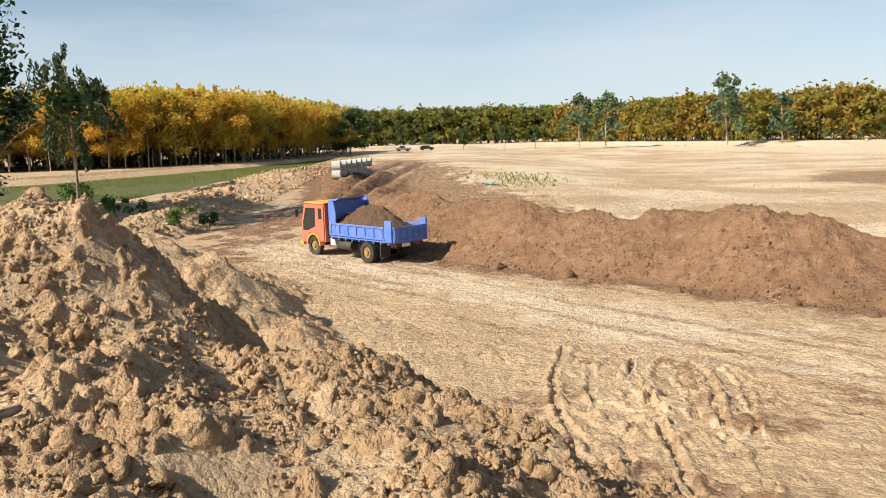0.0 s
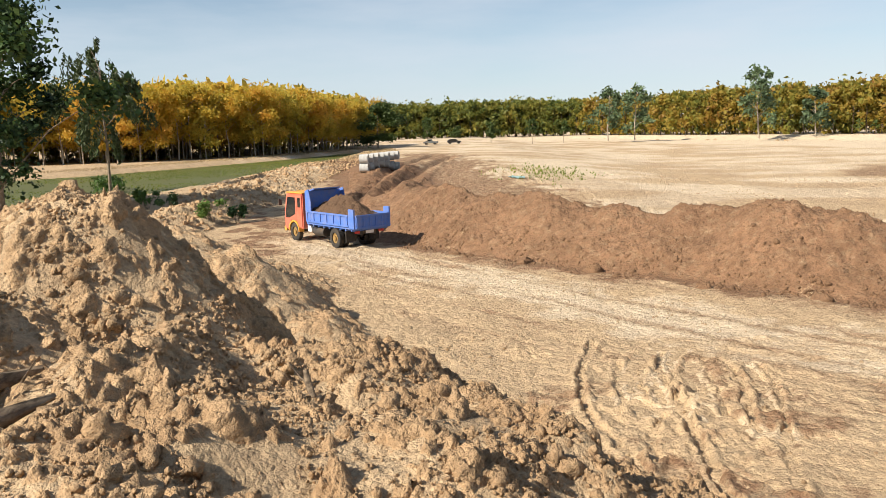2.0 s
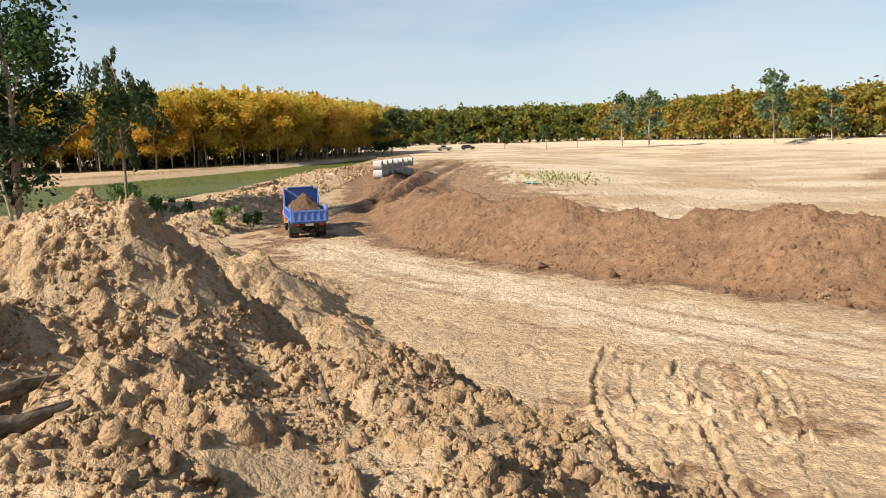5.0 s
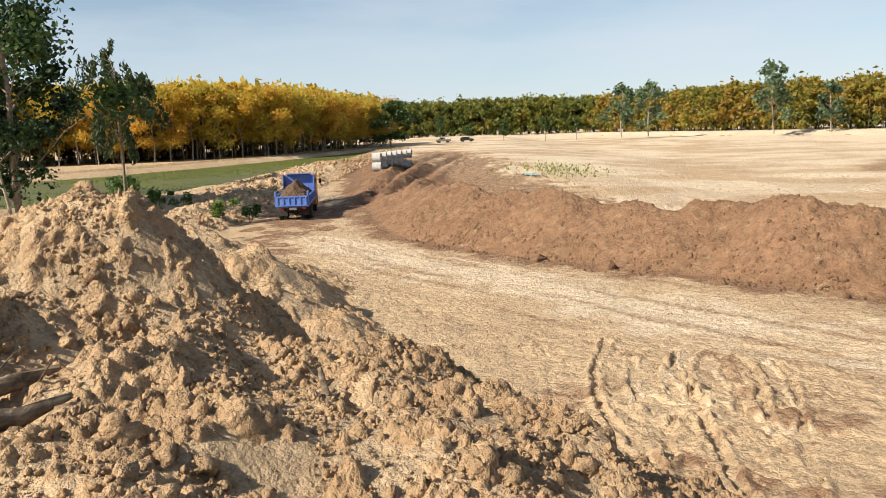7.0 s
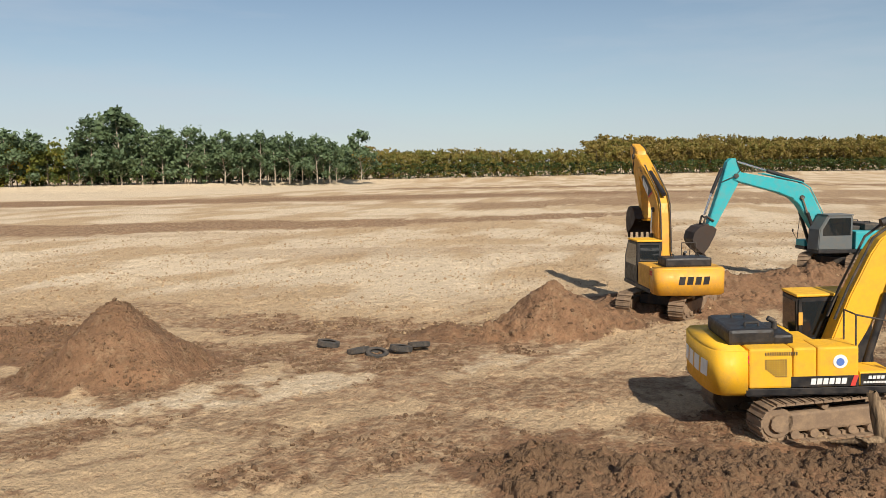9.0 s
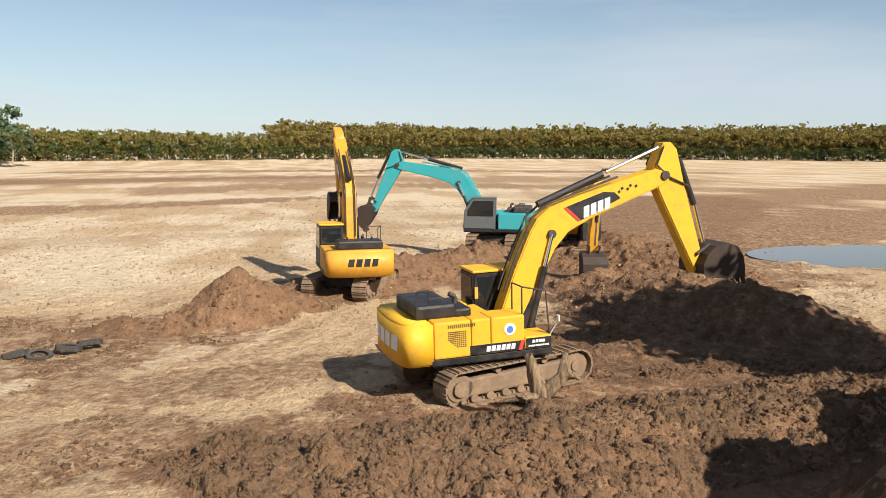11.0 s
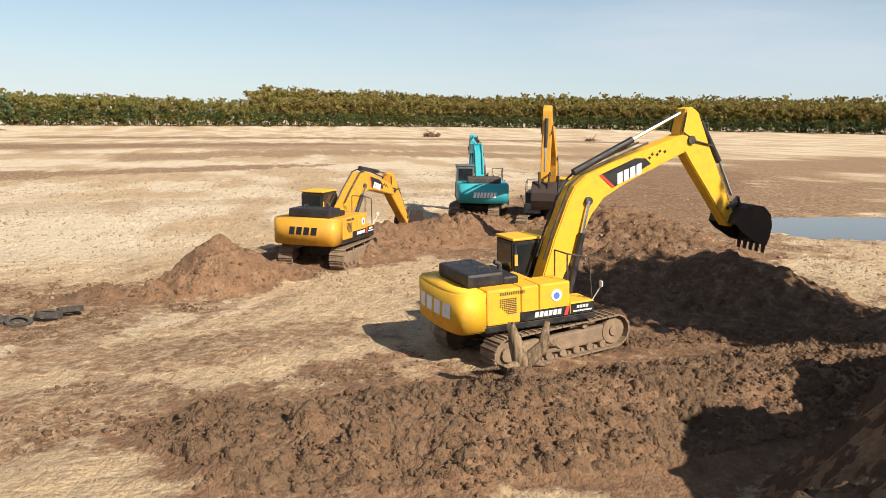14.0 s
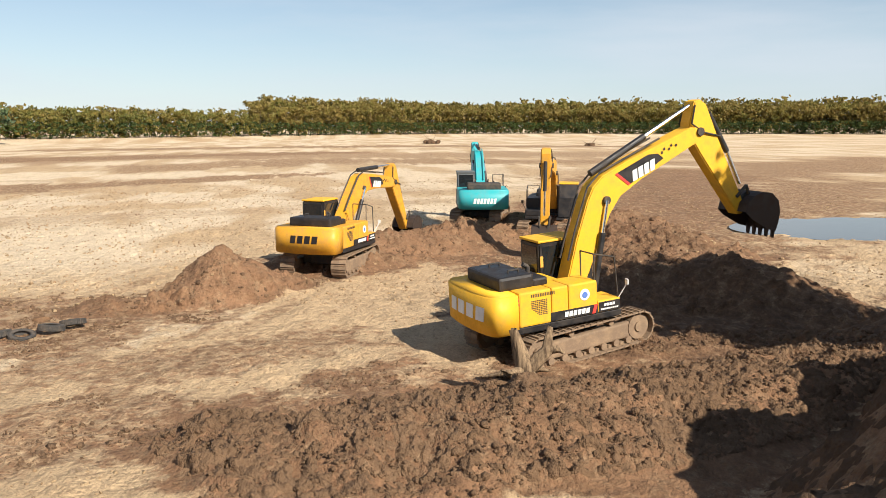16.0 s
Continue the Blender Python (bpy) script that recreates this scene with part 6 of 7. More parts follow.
# single gum trees along the far edge
gums = [(-9.9, 300, 19), (-11.7, 300, 19.5), (-19.7, 270, 22), (-23.1, 268, 15), (-35.5, 262, 21), (-36.4, 264, 17), (-38.5, 262, 14), (-41.7, 262, 18.5), (-43.2, 266, 16), (-44.6, 262, 18.5), (-45.6, 262, 17), (-46.8, 264, 16.5), (-49.6, 262, 14),
        (-50.4, 262, 21), (-51.4, 266, 22), (-52.2, 262, 24), (-53.5, 264, 18), (-54.8, 262, 18), (-56.4, 262, 18), (-57.6, 266, 16), (-58.8, 262, 17), (-60, 264, 16), (-61.2, 266, 17), (-62.2, 268, 15.5), (-63.2, 268, 16.5), (-64.1, 270, 15), (-65.1, 270, 16), (-66, 272, 14), (-68.2, 274, 17.5)]
gum_protos = []
for i, (az, d, h) in enumerate(gums):
    x, y = polar(az, d)
    if i < 4:
        gum_protos.append((tree("gum", pose(x, y, 1.3), h, 400 + i, 2300, 0.6, M_PALEBARK, M_LEAF_GUM, "tall grey-green gum tree with pale trunk beside the field", "gum trees along the far field edge"), h))
    else:
        p, ph = gum_protos[i % 4 if h > 17 else (i % 2)]
        copy_thing(p, pose(x, y, 1.3, 0, 0, rng.uniform(0, 360)) @ Matrix.Scale(h / ph, 4))
for i, (az, d, h) in enumerate(gums[7:-1]):
    p, ph = gum_protos[(i + 1) % 4]
    x, y = polar(az - 0.45, d + 9)
    copy_thing(p, pose(x, y, 1.3, 0, 0, 50 * i) @ Matrix.Scale(0.88 * h / ph, 4))
# round dark tree and saplings at the end of the pond
tree("wood", pose(-25, 226, 1.3) @ Matrix.Diagonal((1.3, 1.3, 1, 1)), 12.5, 450, 7000, 0.3, M_BARK, M_LEAF_DARK, "round dark green tree at the end of the pond", "")
for x, y, h, s in ((-12, 250, 9, 1), (8, 262, 7, 2), (22, 270, 8, 3), (33, 275, 7, 4), (-3, 258, 6, 5)):
    tree("other", pose(x, y, 1.4), h, 460 + s, 1400, 0.3, M_BARK, M_LEAF_DARK, "small green tree at the end of the haul road", "small trees at the haul road's end")

# near trees by the pond
tree("gum", pose(-31.5, 53, 0.4), 21, 501, 12000, 0.24, M_BARK, M_LEAF_NEAR, "tall dark green gum tree beside the sand heap")
tree("gum", pose(-33.8, 57, 0.6, 0, 0, 130), 15, 502, 8000, 0.22, M_BARK, M_LEAF_NEAR, "dark green gum tree leaning over the pond bank")
tree("other", pose(-30.5, 50.5, 0.4, 6, -5, 40), 9, 503, 1500, 0.17, M_PALEBARK, M_LEAF_NEAR, "slender young tree at the foot of the gum trees")


# unseen trees added beyond the high dark heap, to throw shade on the dig
tree("other", pose(15.2, -18.9, level(15.2, -18.9)), 13, 511, 4500, 0.3, M_BARK, M_LEAF_NEAR, "unseen leafy dark green tree added to shade the dug soil", "trees behind the dark heap")
tree("other", pose(12.6, -20.6, level(12.6, -20.6), 0, 0, 70), 13, 512, 4500, 0.3, M_BARK, M_LEAF_NEAR, "unseen leafy dark green tree added to shade the dug soil", "trees behind the dark heap")


def weeping_tree(m, h, seed):
    rng = np.random.RandomState(seed)
    t = thing("tree", m, "slender weeping tree with hanging leaves on the pond bank", "tree")
    tv, tf, cen = [], [], []
    limb(tv, tf, [(0, 0, -0.5), (0.1, 0, h * 0.35), (-0.1, 0.1, h * 0.65), (0.1, 0, h * 0.95)], [0.16, 0.12, 0.08, 0.02])
    for i in range(16):
        k = 0.35 + 0.6 * (i + rng.rand()) / 16
        a, reach = rng.uniform(0, 2 * np.pi), h * 0.26 * rng.uniform(0.5, 1.1)
        p = np.array((0, 0, k * h))
        q = p + (math.cos(a) * reach, math.sin(a) * reach, reach * 0.6)
        e = q + (math.cos(a) * reach * 0.3, math.sin(a) * reach * 0.3, -h * rng.uniform(0.1, 0.3))
        limb(tv, tf, [p, (p + q) / 2 + (0, 0, 0.2), q, e], [0.05, 0.035, 0.02, 0.008], 4)
        for _ in range(5):
            s = q + rng.normal(size=3) * 0.45
            n = 60
            z = rng.uniform(0, 1, (n, 1)) ** 0.8
            cen.append(s + (e - q) * z * rng.uniform(0.6, 1.2) + rng.normal(size=(n, 3)) * 0.16)
    lv, lf = cards(np.concatenate(cen), 0.26, rng, 0.8, 0.3)
    mesh_object("trunk", np.concatenate(tv), np.array(tf), M_BARK, t, True)
    mesh_object("crown", lv, lf, M_LEAF_WEEP, t)


weeping_tree(pose(-33.5, 74, 0.9), 12.5, 520)


def bush(x, y, r, seed, leaf, label):
    rng = np.random.RandomState(seed)
    z = base_level(x, y)
    t = thing("bush", pose(x, y, z), label, "bush", "bushes on the pond bank")
    tv, tf, cen = [], [], []
    for i in range(9):
        a = rng.uniform(0, 2 * np.pi)
        q = np.array((math.cos(a) * r * 0.7, math.sin(a) * r * 0.7, r * rng.uniform(0.6, 1.5)))
        limb(tv, tf, [(0, 0, -0.2), q * (0.5, 0.5, 0.6), q], [0.03, 0.02, 0.006], 4)
        cen.append(clump_points(rng, q, (r * 0.45, r * 0.45, r * 0.35), 70))
    lv, lf = cards(np.concatenate(cen), 0.13, rng)
    mesh_object("stems", np.concatenate(tv), np.array(tf), M_BARK, t)
    mesh_object("leaves", lv, lf, leaf, t)


for i, (x, y, r) in enumerate(((-34.5, 76, 1.6), (-36, 80, 1.3), (-25, 61.5, 1.0), (-22.5, 59, 0.8), (-17.5, 54, 1.0), (-16.3, 55.5, 0.7))):
    bush(x, y, r, 540 + i, M_LEAF_NEAR if i % 2 else M_LEAF_BUSH, "low green bush on the pond bank")


def weeds(name, pts, h, material, label, seed):
    """Upright blades of grass."""
    rng = np.random.RandomState(seed)
    n = len(pts)
    a = rng.uniform(0, np.pi, n)
    w = np.stack([np.cos(a), np.sin(a), np.zeros(n)], -1) * (0.06 + 0.1 * rng.rand(n, 1)) * max(h / 0.4, 0.8)
    up = np.stack([rng.normal(0, 0.25, n), rng.normal(0, 0.25, n), np.ones(n)], -1) * (h * rng.uniform(0.4, 1.2, (n, 1)))
    v = np.stack([pts - w, pts + w, pts + up], 1).reshape(-1, 3)
    return tagged(mesh_object(name, v, np.arange(3 * n).reshape(n, 3), material), label, "grass", kind="stuff")


g = np.random.RandomState(31)
wx, wy = g.uniform(-110, -16, 70000), g.uniform(40, 222, 70000)
pd, (pw,), _ = to_line(wx / K, wy / K, POND)
patch = fbm(wx * 0.03, wy * 0.06, 4)
kk = (pw - pd > 1.0) & (patch + g.uniform(-0.15, 0.15, len(wx)) > -0.2)
weeds("pond_weed", np.stack([wx[kk], wy[kk], np.full(kk.sum(), POND_Z * K - 0.02)], -1), 0.13, M_GRASS, "low green water weed covering most of the pond", 32)
kk = (pw - pd < 0.5) & (pw - pd > -7) & (wy > 100)
weeds("dry_grass", on_ground(wx[kk], wy[kk]), 0.22, M_DRYGRASS, "dry straw-coloured grass on the pond bank", 33)
g = np.random.RandomState(34)
wx, wy = 8.5 + g.normal(0, 2.6, 420), 87 + g.normal(0, 5.0, 420)
weeds("field_weed", on_ground(wx, wy), 0.3, M_GRASS, "sparse green weeds on the pale field", 35)

# ---- loose things on the site ----
def old_tyre(m, r=0.42, w=0.26, label="old black tyre lying on the brown soil"):
    t = thing("tyre", m, label, "tyre", "old tyres on the site")
    prof = [(r * 0.58, -w * 0.36), (r * 0.8, -w / 2), (r * 0.95, -w * 0.42), (r, -w * 0.2), (r, w * 0.2), (r * 0.95, w * 0.42), (r * 0.8, w / 2), (r * 0.58, w * 0.36), (r * 0.66, w * 0.3), (r * 0.8, 0), (r * 0.66, -w * 0.3)]
    bm = bmesh.new()
    n = 36
    rings = [[bm.verts.new((rr * math.cos(2 * math.pi * i / n), rr * math.sin(2 * math.pi * i / n), zz)) for rr, zz in prof] for i in range(n)]
    for i in range(n):
        a, b = rings[i], rings[(i + 1) % n]
        for k in range(len(prof)):
            bm.faces.new((a[k], b[k], b[(k + 1) % len(prof)], a[(k + 1) % len(prof)]))
    bmesh.ops.recalc_face_normals(bm, faces=bm.faces[:])
    part("casing", bm, M_OLDRUBBER, t, "", True)
    bm = bmesh.new()
    for i in range(n):
        box(bm, r - 0.01, r + 0.012, -0.022, 0.022, -w * 0.4, w * 0.4, 0, Matrix.Rotation(2 * math.pi * i / n, 4, "Z"))
    part("tread", bm, M_OLDRUBBER, t)
    return t


for x, y, tx, ty, up in ((24.25, 11.0, 8, 5, 0.16), (23.8, 9.75, -10, 6, 0.08), (23.65, 9.05, 8, -9, 0.05), (24.1, 8.38, 5, 8, 0.17), (24.65, 7.95, -6, 12, 0.18)):
    old_tyre(pose(x, y, base_level(x, y) + up - 0.02, tx, ty, 0), 0.36, 0.19, "old weathered tyre lying half sunk in brown soil")
old_tyre(pose(15.35, 20.3, level(15.35, 20.3) + 0.36, 52, 0, -35), 0.43, 0.26, "old black tyre leaning on the earth slope")


def plank():
    x0, y0, x1, y1 = 18.2, 24.6, 17.0, 21.8
    z0, z1 = level(x0, y0) + 0.06, level(x1, y1) + 0.08
    ln = math.hypot(x1 - x0, y1 - y0)
    m = pose(x0, y0, z0, 0, math.degrees(math.atan2(z0 - z1, ln)), math.degrees(math.atan2(y1 - y0, x1 - x0)))
    t = thing("plank", m, "weathered wooden plank lying on the slope", "plank")
    part("board", one_box(0, ln, -0.13, 0.13, 0, 0.05, 0.01), M_WOOD, t)


plank()


def scrap(x, y, r, material, name, label, cat, seed):
    """A crumpled flap of rubber or sheeting."""
    g = np.random.RandomState(seed)
    n = 14
    u = np.linspace(-r, r, n)
    X, Y = np.meshgrid(u, u * 0.55, indexing="ij")
    Z = 0.12 + 0.16 * fbm(X * 2.2 + seed, Y * 2.2, 3)
    bm = bmesh.new()
    vs = [[bm.verts.new((X[i, j], Y[i, j], Z[i, j])) for j in range(n)] for i in range(n)]
    for i in range(n - 1):
        for j in range(n - 1):
            if math.hypot(X[i, j] / r, Y[i, j] / (r * 0.55)) < 1.05 + 0.2 * g.rand():
                bm.faces.new((vs[i][j], vs[i + 1][j], vs[i + 1][j + 1], vs[i][j + 1]))
    bmesh.ops.delete(bm, geom=[v for v in bm.verts if not v.link_faces], context="VERTS")
    bmesh.ops.solidify(bm, geom=bm.faces[:], thickness=0.02)
    t = thing(name, pose(x, y, level(x, y) - 0.02, 0, 0, seed * 37), label, cat)
    part("sheet", bm, material, t)


scrap(16.6, 21.5, 0.5, M_RUBBER, "rubber_scrap", "torn flap of black rubber beside a tyre", "scrap", 2)
scrap(5.0, 80.5, 1.1, M_TARP, "tarpaulin", "crumpled pale teal tarpaulin among weeds", "tarpaulin", 3)


def stump():
    """An uprooted stump with two forked arms and roots."""
    x, y = 16.35, -4.0
    t = thing("tree_stump", pose(x, y, level(x, y) - 0.05, 0, 0, 95), "weathered grey uprooted tree stump with forked arms", "stump")
    tv, tf = [], []
    limb(tv, tf, [(0, 0, -0.3), (0.0, 0.02, 0.15), (0.05, 0.0, 0.4), (0.16, -0.05, 0.75), (0.3, -0.05, 1.2)], [0.26, 0.22, 0.2, 0.15, 0.07], 12)
    mesh_object("trunk", np.concatenate(tv) + 0.02 * np.random.RandomState(2).normal(size=(60, 3)), np.array(tf), M_WOOD, t)
    for pts, rr in (([(0.02, 0, 0.3), (-0.2, 0.05, 0.5), (-0.42, 0.1, 0.75), (-0.5, 0.05, 1.25)], [0.19, 0.16, 0.14, 0.05]),
                    ([(0, 0, 0.35), (0.25, 0.1, 0.3), (0.45, 0.2, 0.32), (0.65, 0.28, 0.4)], [0.15, 0.11, 0.07, 0.02]),
                    ([(0, 0, 0.3), (-0.3, -0.12, 0.3), (-0.55, -0.15, 0.2)], [0.14, 0.09, 0.02]),
                    ([(-0.42, 0.1, 0.75), (-0.62, 0.2, 0.8), (-0.75, 0.2, 0.7)], [0.12, 0.08, 0.02]),
                    ([(0.1, 0, 0.2), (0.5, -0.25, 0.15), (0.9, -0.5, 0.05)], [0.12, 0.07, 0.02])):
        tv, tf = [], []
        limb(tv, tf, pts, rr, 9)
        v = np.concatenate(tv)
        mesh_object("root", v + 0.015 * np.random.RandomState(len(v)).normal(size=v.shape), np.array(tf), M_WOOD, t)


stump()


def driftwood(name, pts, radii, label, seed):
    p0 = np.array(pts[0])
    t = thing(name, pose(*p0), label, "dead wood", "dead wood on the sand heap")
    tv, tf = [], []
    limb(tv, tf, np.array(pts) - p0, radii, 9)
    v = np.concatenate(tv)
    r = np.random.RandomState(seed)
    mesh_object("stem", v + 0.25 * np.array(radii).mean() * r.normal(size=v.shape) * 0.5, np.array(tf), M_DRIFT, t)
    for i in range(3):
        tv, tf = [], []
        k = r.uniform(0.3, 0.9)
        j = min(int(k * (len(pts) - 1)), len(pts) - 2)
        q = np.array(pts[j]) - p0
        limb(tv, tf, [q, q + r.uniform(-0.15, 0.15, 3), q + r.uniform(-0.35, 0.35, 3) + (0.15, 0, 0.05)], [radii[j] * 0.4, radii[j] * 0.25, 0.004], 5)
        mesh_object("splinter", np.concatenate(tv), np.array(tf), M_DRIFT, t)


def lv(x, y, up):
    return (x, y, level(x, y) + up)


driftwood("dead_branch", [lv(-4.75, 5.5, 0.1), lv(-4.35, 6.1, 0.14), lv(-4.1, 6.6, 0.14), lv(-3.95, 7.0, 0.1)], [0.13, 0.11, 0.08, 0.02], "split grey dead branch on the sand heap", 3)
driftwood("dead_branch", [lv(-4.3, 4.9, 0.1), lv(-3.95, 5.4, 0.16), lv(-3.7, 5.85, 0.16), lv(-3.45, 6.25, 0.1)], [0.11, 0.1, 0.08, 0.02], "split grey dead branch on the sand heap", 5)
driftwood("stick", [lv(-1.55, 7.45, 0.02), lv(-1.6, 7.5, 0.14), lv(-1.64, 7.55, 0.3)], [0.03, 0.035, 0.02], "short pale stick standing in the sand", 6)

# concrete pipe rings in two layers
def pipe_ring(m):
    t = thing("concrete_ring", m, "pale concrete pipe ring stacked beside the haul road", "concrete pipe", "stack of concrete pipe rings")
    n, ro, ri, ln = 28, 0.5, 0.42, 0.95
    bm = bmesh.new()
    rings = [[bm.verts.new((x, r * math.cos(2 * math.pi * i / n), r * math.sin(2 * math.pi * i / n))) for x, r in ((-ln / 2, ri), (-ln / 2, ro), (ln / 2, ro), (ln / 2, ri))] for i in range(n)]
    for i in range(n):
        a, b = rings[i], rings[(i + 1) % n]
        for k in range(4):
            bm.faces.new((a[k], a[(k + 1) % 4], b[(k + 1) % 4], b[k]))
    bmesh.ops.recalc_face_normals(bm, faces=bm.faces[:])
    part("ring", bm, M_CONCRETE, t)
    return t


first_ring = None
for layer in range(2):
    for i in range(7):
        x, y = -11.2 + i * 0.47, 87.3 + i * 1.02
        z0 = base_level(-11.0, 87.3)
        m = pose(x, y, base_level(x, y) + 0.5 if layer == 0 else max(z0 + 1.46 + 0.02 * i, base_level(x, y) + 0.5), 0, 0, -6 + 5 * (i % 2))
        if first_ring is None:
            first_ring = pipe_ring(m)
        else:
            copy_thing(first_ring, m)


# parked vehicles far off
def car(m, body_m, label, pickup):
    t = thing("car", m, label, "car")
    prof = [(-2.3, 0.45), (-2.35, 1.0), (-0.5, 1.05), (-0.3, 1.68), (0.75, 1.68), (1.25, 1.1), (2.2, 0.98), (2.3, 0.45)] if pickup else [(-2.1, 0.4), (-2.2, 0.95), (-1.7, 1.4), (-1.2, 1.55), (0.4, 1.55), (1.1, 1.02), (2.1, 0.9), (2.2, 0.4)]
    part("body", prism(bmesh.new(), prof, -0.85, 0.85, 0.06), body_m, t)
    for y in (-0.87, 0.855):
        part("window", prism(bmesh.new(), [(-0.25, 1.1), (-0.18, 1.6), (0.7, 1.6), (1.1, 1.12)] if pickup else [(-1.6, 1.0), (-1.15, 1.46), (0.35, 1.46), (0.95, 1.02)], y, y + 0.015, 0), M_GLASS, t)
    for x in (-1.4, 1.45):
        for y in (-0.8, 0.8):
            bm = rod(bmesh.new(), (x, y - 0.1, 0.36), (x, y + 0.1, 0.36), 0.36, seg=20)
            part("wheel", bm, M_RUBBER, t)
    return t


car(pose(-4.0, 262, 1.75, 0, 0, 12), M_BLACK, "dark car parked at the end of the haul road", False)
car(pose(-11.5, 258, 1.75, 0, 0, 170), M_GREY, "grey pickup parked beside small trees", True)
car(pose(150, 206, 1.45, 0, 0, 145), M_WHITE, "white pickup parked under the gum trees", True)


def brush_pile(x, y, r, seed, label):
    """Dead branches and soil pushed together."""
    g = np.random.RandomState(seed)
    t = thing("brush_pile", pose(x, y, base_level(x, y)), label, "brush pile", "brush piles on the field")
    n = 40
    a = g.uniform(0, 2 * np.pi, n)
    pts = np.stack([np.cos(a) * r * g.rand(n), np.sin(a) * r * g.rand(n), 0.3 * g.rand(n) * r], -1)
    v = _ico2[None] * g.uniform(0.5, 1.2, (n, len(_ico2), 1)) * (r * 0.28) + pts[:, None]
    f = (_ico2f[None] + (np.arange(n) * len(_ico2))[:, None, None]).reshape(-1, 3)
    tagged(mesh_object("soil", v.reshape(-1, 3), f, M_CLOD, t), kind="stuff")
    tv, tf = [], []
    for i in range(14):
        q = g.normal(size=3) * r * (0.8, 0.8, 0.35) + (0, 0, r * 0.55)
        limb(tv, tf, [q * 0.1, q * 0.6, q], [0.12, 0.08, 0.03], 5)
    tagged(mesh_object("branches", np.concatenate(tv), np.array(tf), M_WOOD, t), kind="stuff")


brush_pile(263, -31, 2.6, 1, "dark pile of dead branches and soil on the field")
brush_pile(232, -75, 1.6, 2, "small pile of dead branches on the field")
brush_pile(330, 118, 3.0, 3, "pale pile of dead branches at the field edge")

# boulders of soil at the foot of the bank and sand humps on the far rim
def lump(x, y, r, seed, material, label, sink=0.3):
    g = np.random.RandomState(seed)
    v = _ico2 * (1 + 0.2 * g.normal(size=(len(_ico2), 1))) * np.array((1, 0.85, 0.75)) * r
    t = thing("boulder", pose(x, y, base_level(x, y) + r * (0.35 - sink) - 0.05, 0, 0, seed * 40), label, "boulder", "lumps of hard soil")
    mesh_object("lump", v, _ico2f, material, t)


for i, (x, y, r) in enumerate(((5.2, 33.0, 0.5), (2.5, 35.7, 0.42), (11.8, 26.6, 0.4), (8.6, 29.2, 0.3), (20.3, 21.0, 0.3), (13.5, 24.6, 0.28), (25.6, 9.2, 0.28), (-0.7, 38.9, 0.3))):
    lump(x, y, r, i + 1, M_BANKLUMP, "hard lump of brown soil at the bank's foot")
for i, (az, d) in enumerate(((-8.6, 392), (-9.7, 390), (-13.2, 330), (-16.5, 300), (-17.0, 300), (-20.8, 262), (-21.4, 262), (-24, 258), (-28, 258))):
    x, y = polar(az, d)
    lump(x, y, 0.9, i + 20, M_FIELD, "hump of pale sand on the far rim", 0.6)


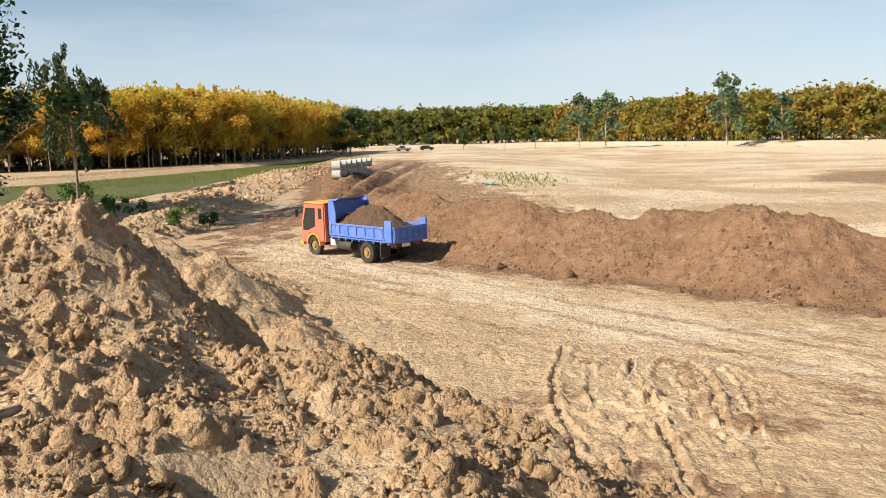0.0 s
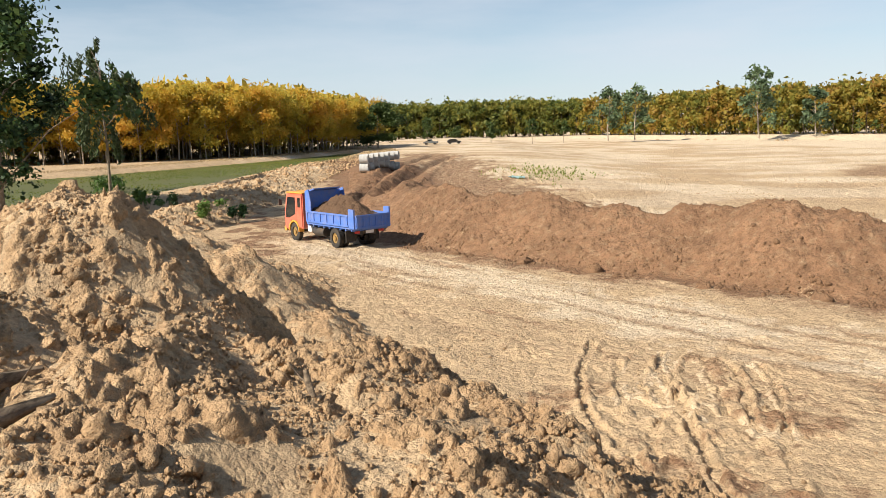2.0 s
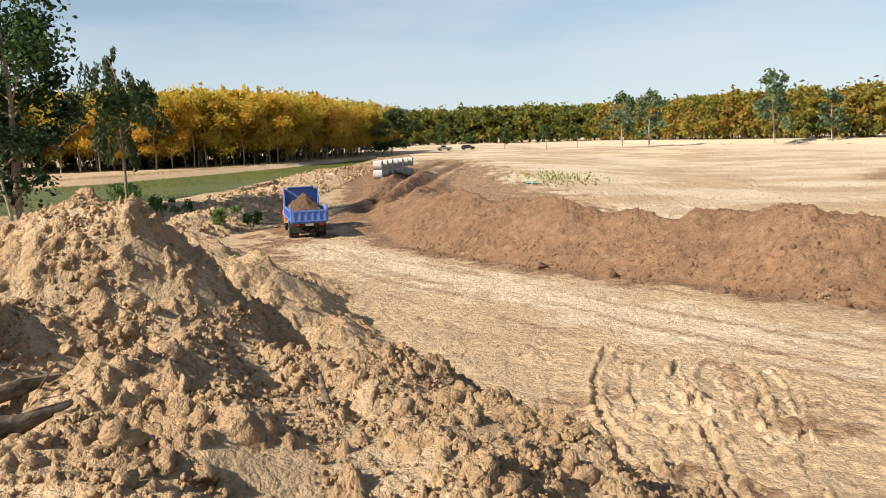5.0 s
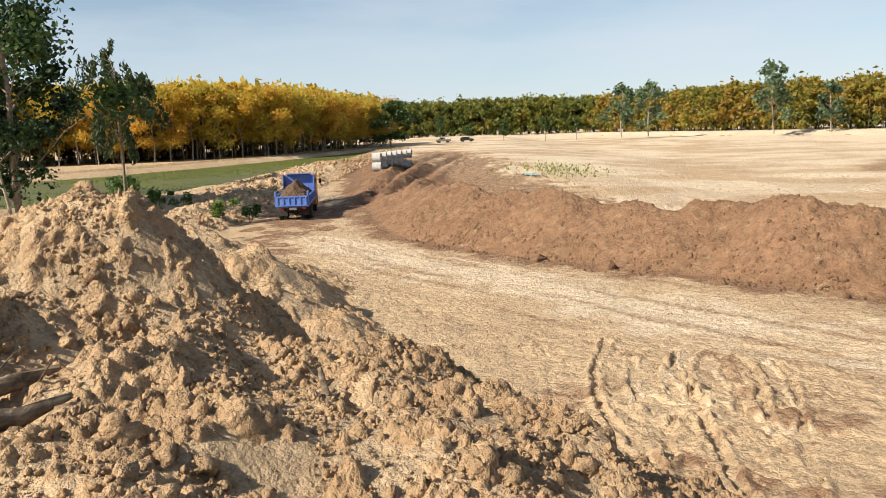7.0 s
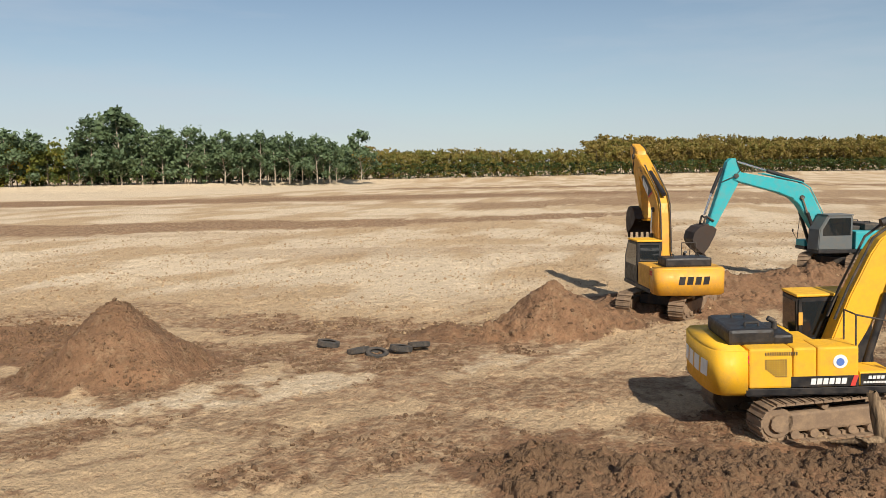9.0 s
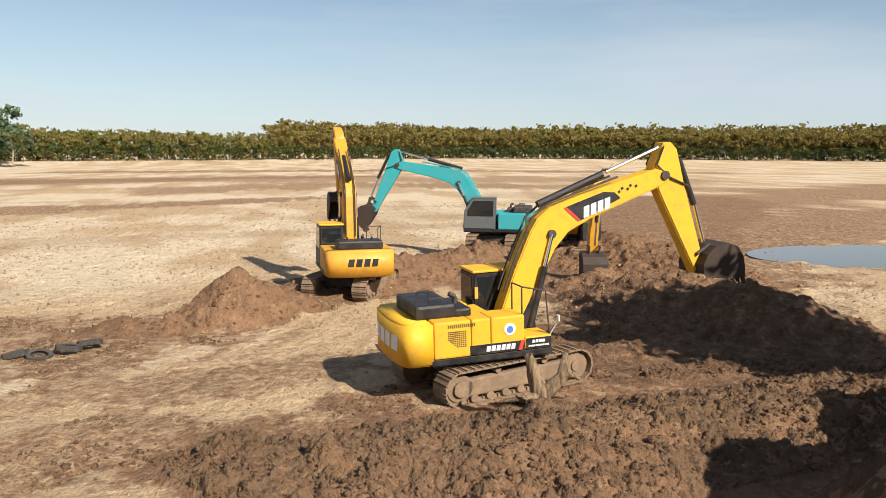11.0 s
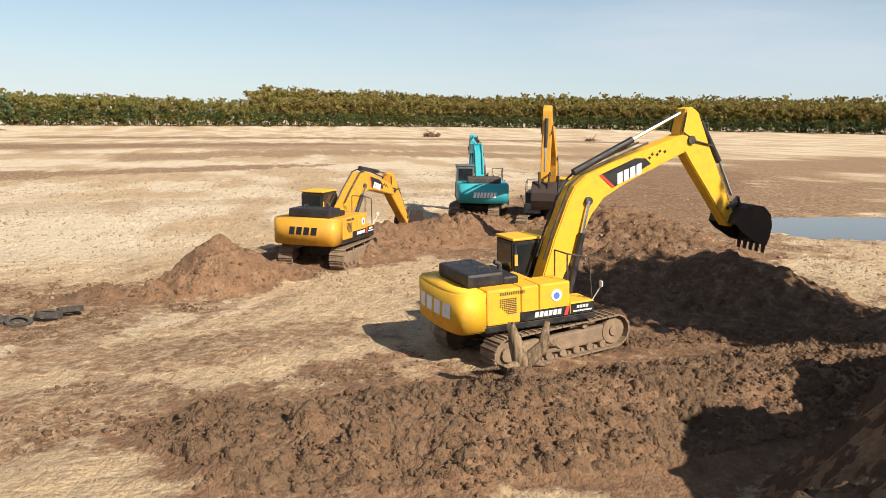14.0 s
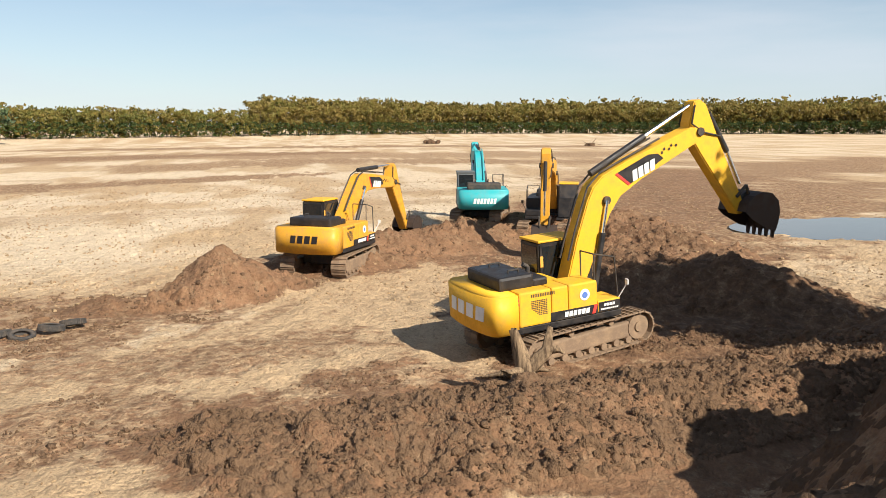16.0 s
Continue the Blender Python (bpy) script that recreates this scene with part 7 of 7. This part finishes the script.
def motions():
    """Everything that moves."""
    drive_truck()
    drive(EX_NEAR, [(0, 19.78, -3.02, -66, 2, -77.7, 34.6, -70, -82), (8.5, 19.78, -3.02, -66, 2, -77.7, 34.2, -80, -88), (9.2, 19.78, -3.02, -66, 2, -77.7, 33.5, -82, -86), (10, 19.78, -3.02, -66, 2, -77.7, 34.4, -73, -33),
                    (12.5, 19.97, -3.92, -66, 2, -77, 34.5, -59.3, -27), (13.5, 20.02, -4.52, -66, 2.5, -75.2, 35.5, -57.3, -33), (14.5, 20.07, -5.08, -65, 3, -73.5, 35.9, -55.5, -40),
                    (16, 20.57, -5.64, -65, 4, -72.9, 38.2, -56, -36)], z=-0.02)
    drive(EX_MID, [(0, 33.4, 0.05, -22, 0, 19.6, 49.6, -112, -36), (9, 33.4, 0.05, -22, 0, 19.6, 49.6, -112, -36), (10.2, 33.4, 0.05, -22, 0, 19.0, 49.6, -112, -36), (12.3, 33.3, 0.1, -22, 0, -16, 48, -92, -30),
                   (12.5, 33.3, 0.1, -22, 0, -18.7, 46, -88, -17), (13, 33.3, 0.2, -22, 0, -23, 23.2, -50, -40), (13.5, 33.3, 0.25, -22, 0, -25.5, 11, -43, -25), (14.5, 33.3, 0.27, -22, 0, -26.1, 7.5, -41.8, -19), (16, 33.3, 0.27, -22, 0, -26.9, 14.4, -54.6, -35)], z=0.0)
    drive(EX_TEAL, [(0, 44.26, -8.02, -20, 0, 112, 30.4, -65, -68), (9, 44.26, -8.02, -20, 0, 112, 30.4, -65, -68), (10.2, 44.26, -8.02, -20, 0, 109, 30.4, -65, -68), (11.3, 44.26, -8.02, -20, 0, 62, 27, -60, -62), (12.5, 44.26, -8.02, -20, 0, 13, 21.5, -57, -61),
                    (13, 44.26, -8.02, -20, 0, 3, 20, -60, -60), (13.5, 44.26, -8.02, -20, 0, -3, 18.5, -65, -65), (14.5, 44.26, -8.02, -20, 0, -6.3, 18.3, -75, -75), (16, 44.26, -8.02, -20, 0, -6.5, 17.5, -75, -75)], z=0.5)
    drive(EX_DARK, [(0, 41.8, -11.5, 150, 0, 176, 21, -98, -95), (9, 41.8, -11.5, 150, 0, 176, 21, -98, -95), (10.2, 41.8, -11.5, 150, 0, 178, 22, -95, -80), (12.3, 41.8, -11.5, 150, 0, 166, 25, -90, -100), (13, 41.8, -11.5, 150, 0, 161, 36, -85, -120),
                    (13.5, 41.8, -11.5, 150, 0, 159, 43, -80, -120), (14.1, 41.8, -11.5, 150, 0, 161, 40, -80, -110), (14.6, 41.8, -11.5, 150, 0, 162, 28, -78, -100), (15.2, 41.8, -11.5, 150, 0, 162, 24.5, -79, -90), (16, 41.8, -11.5, 150, 0, 161.5, 22, -80, -90)], z=0.1)


motions()
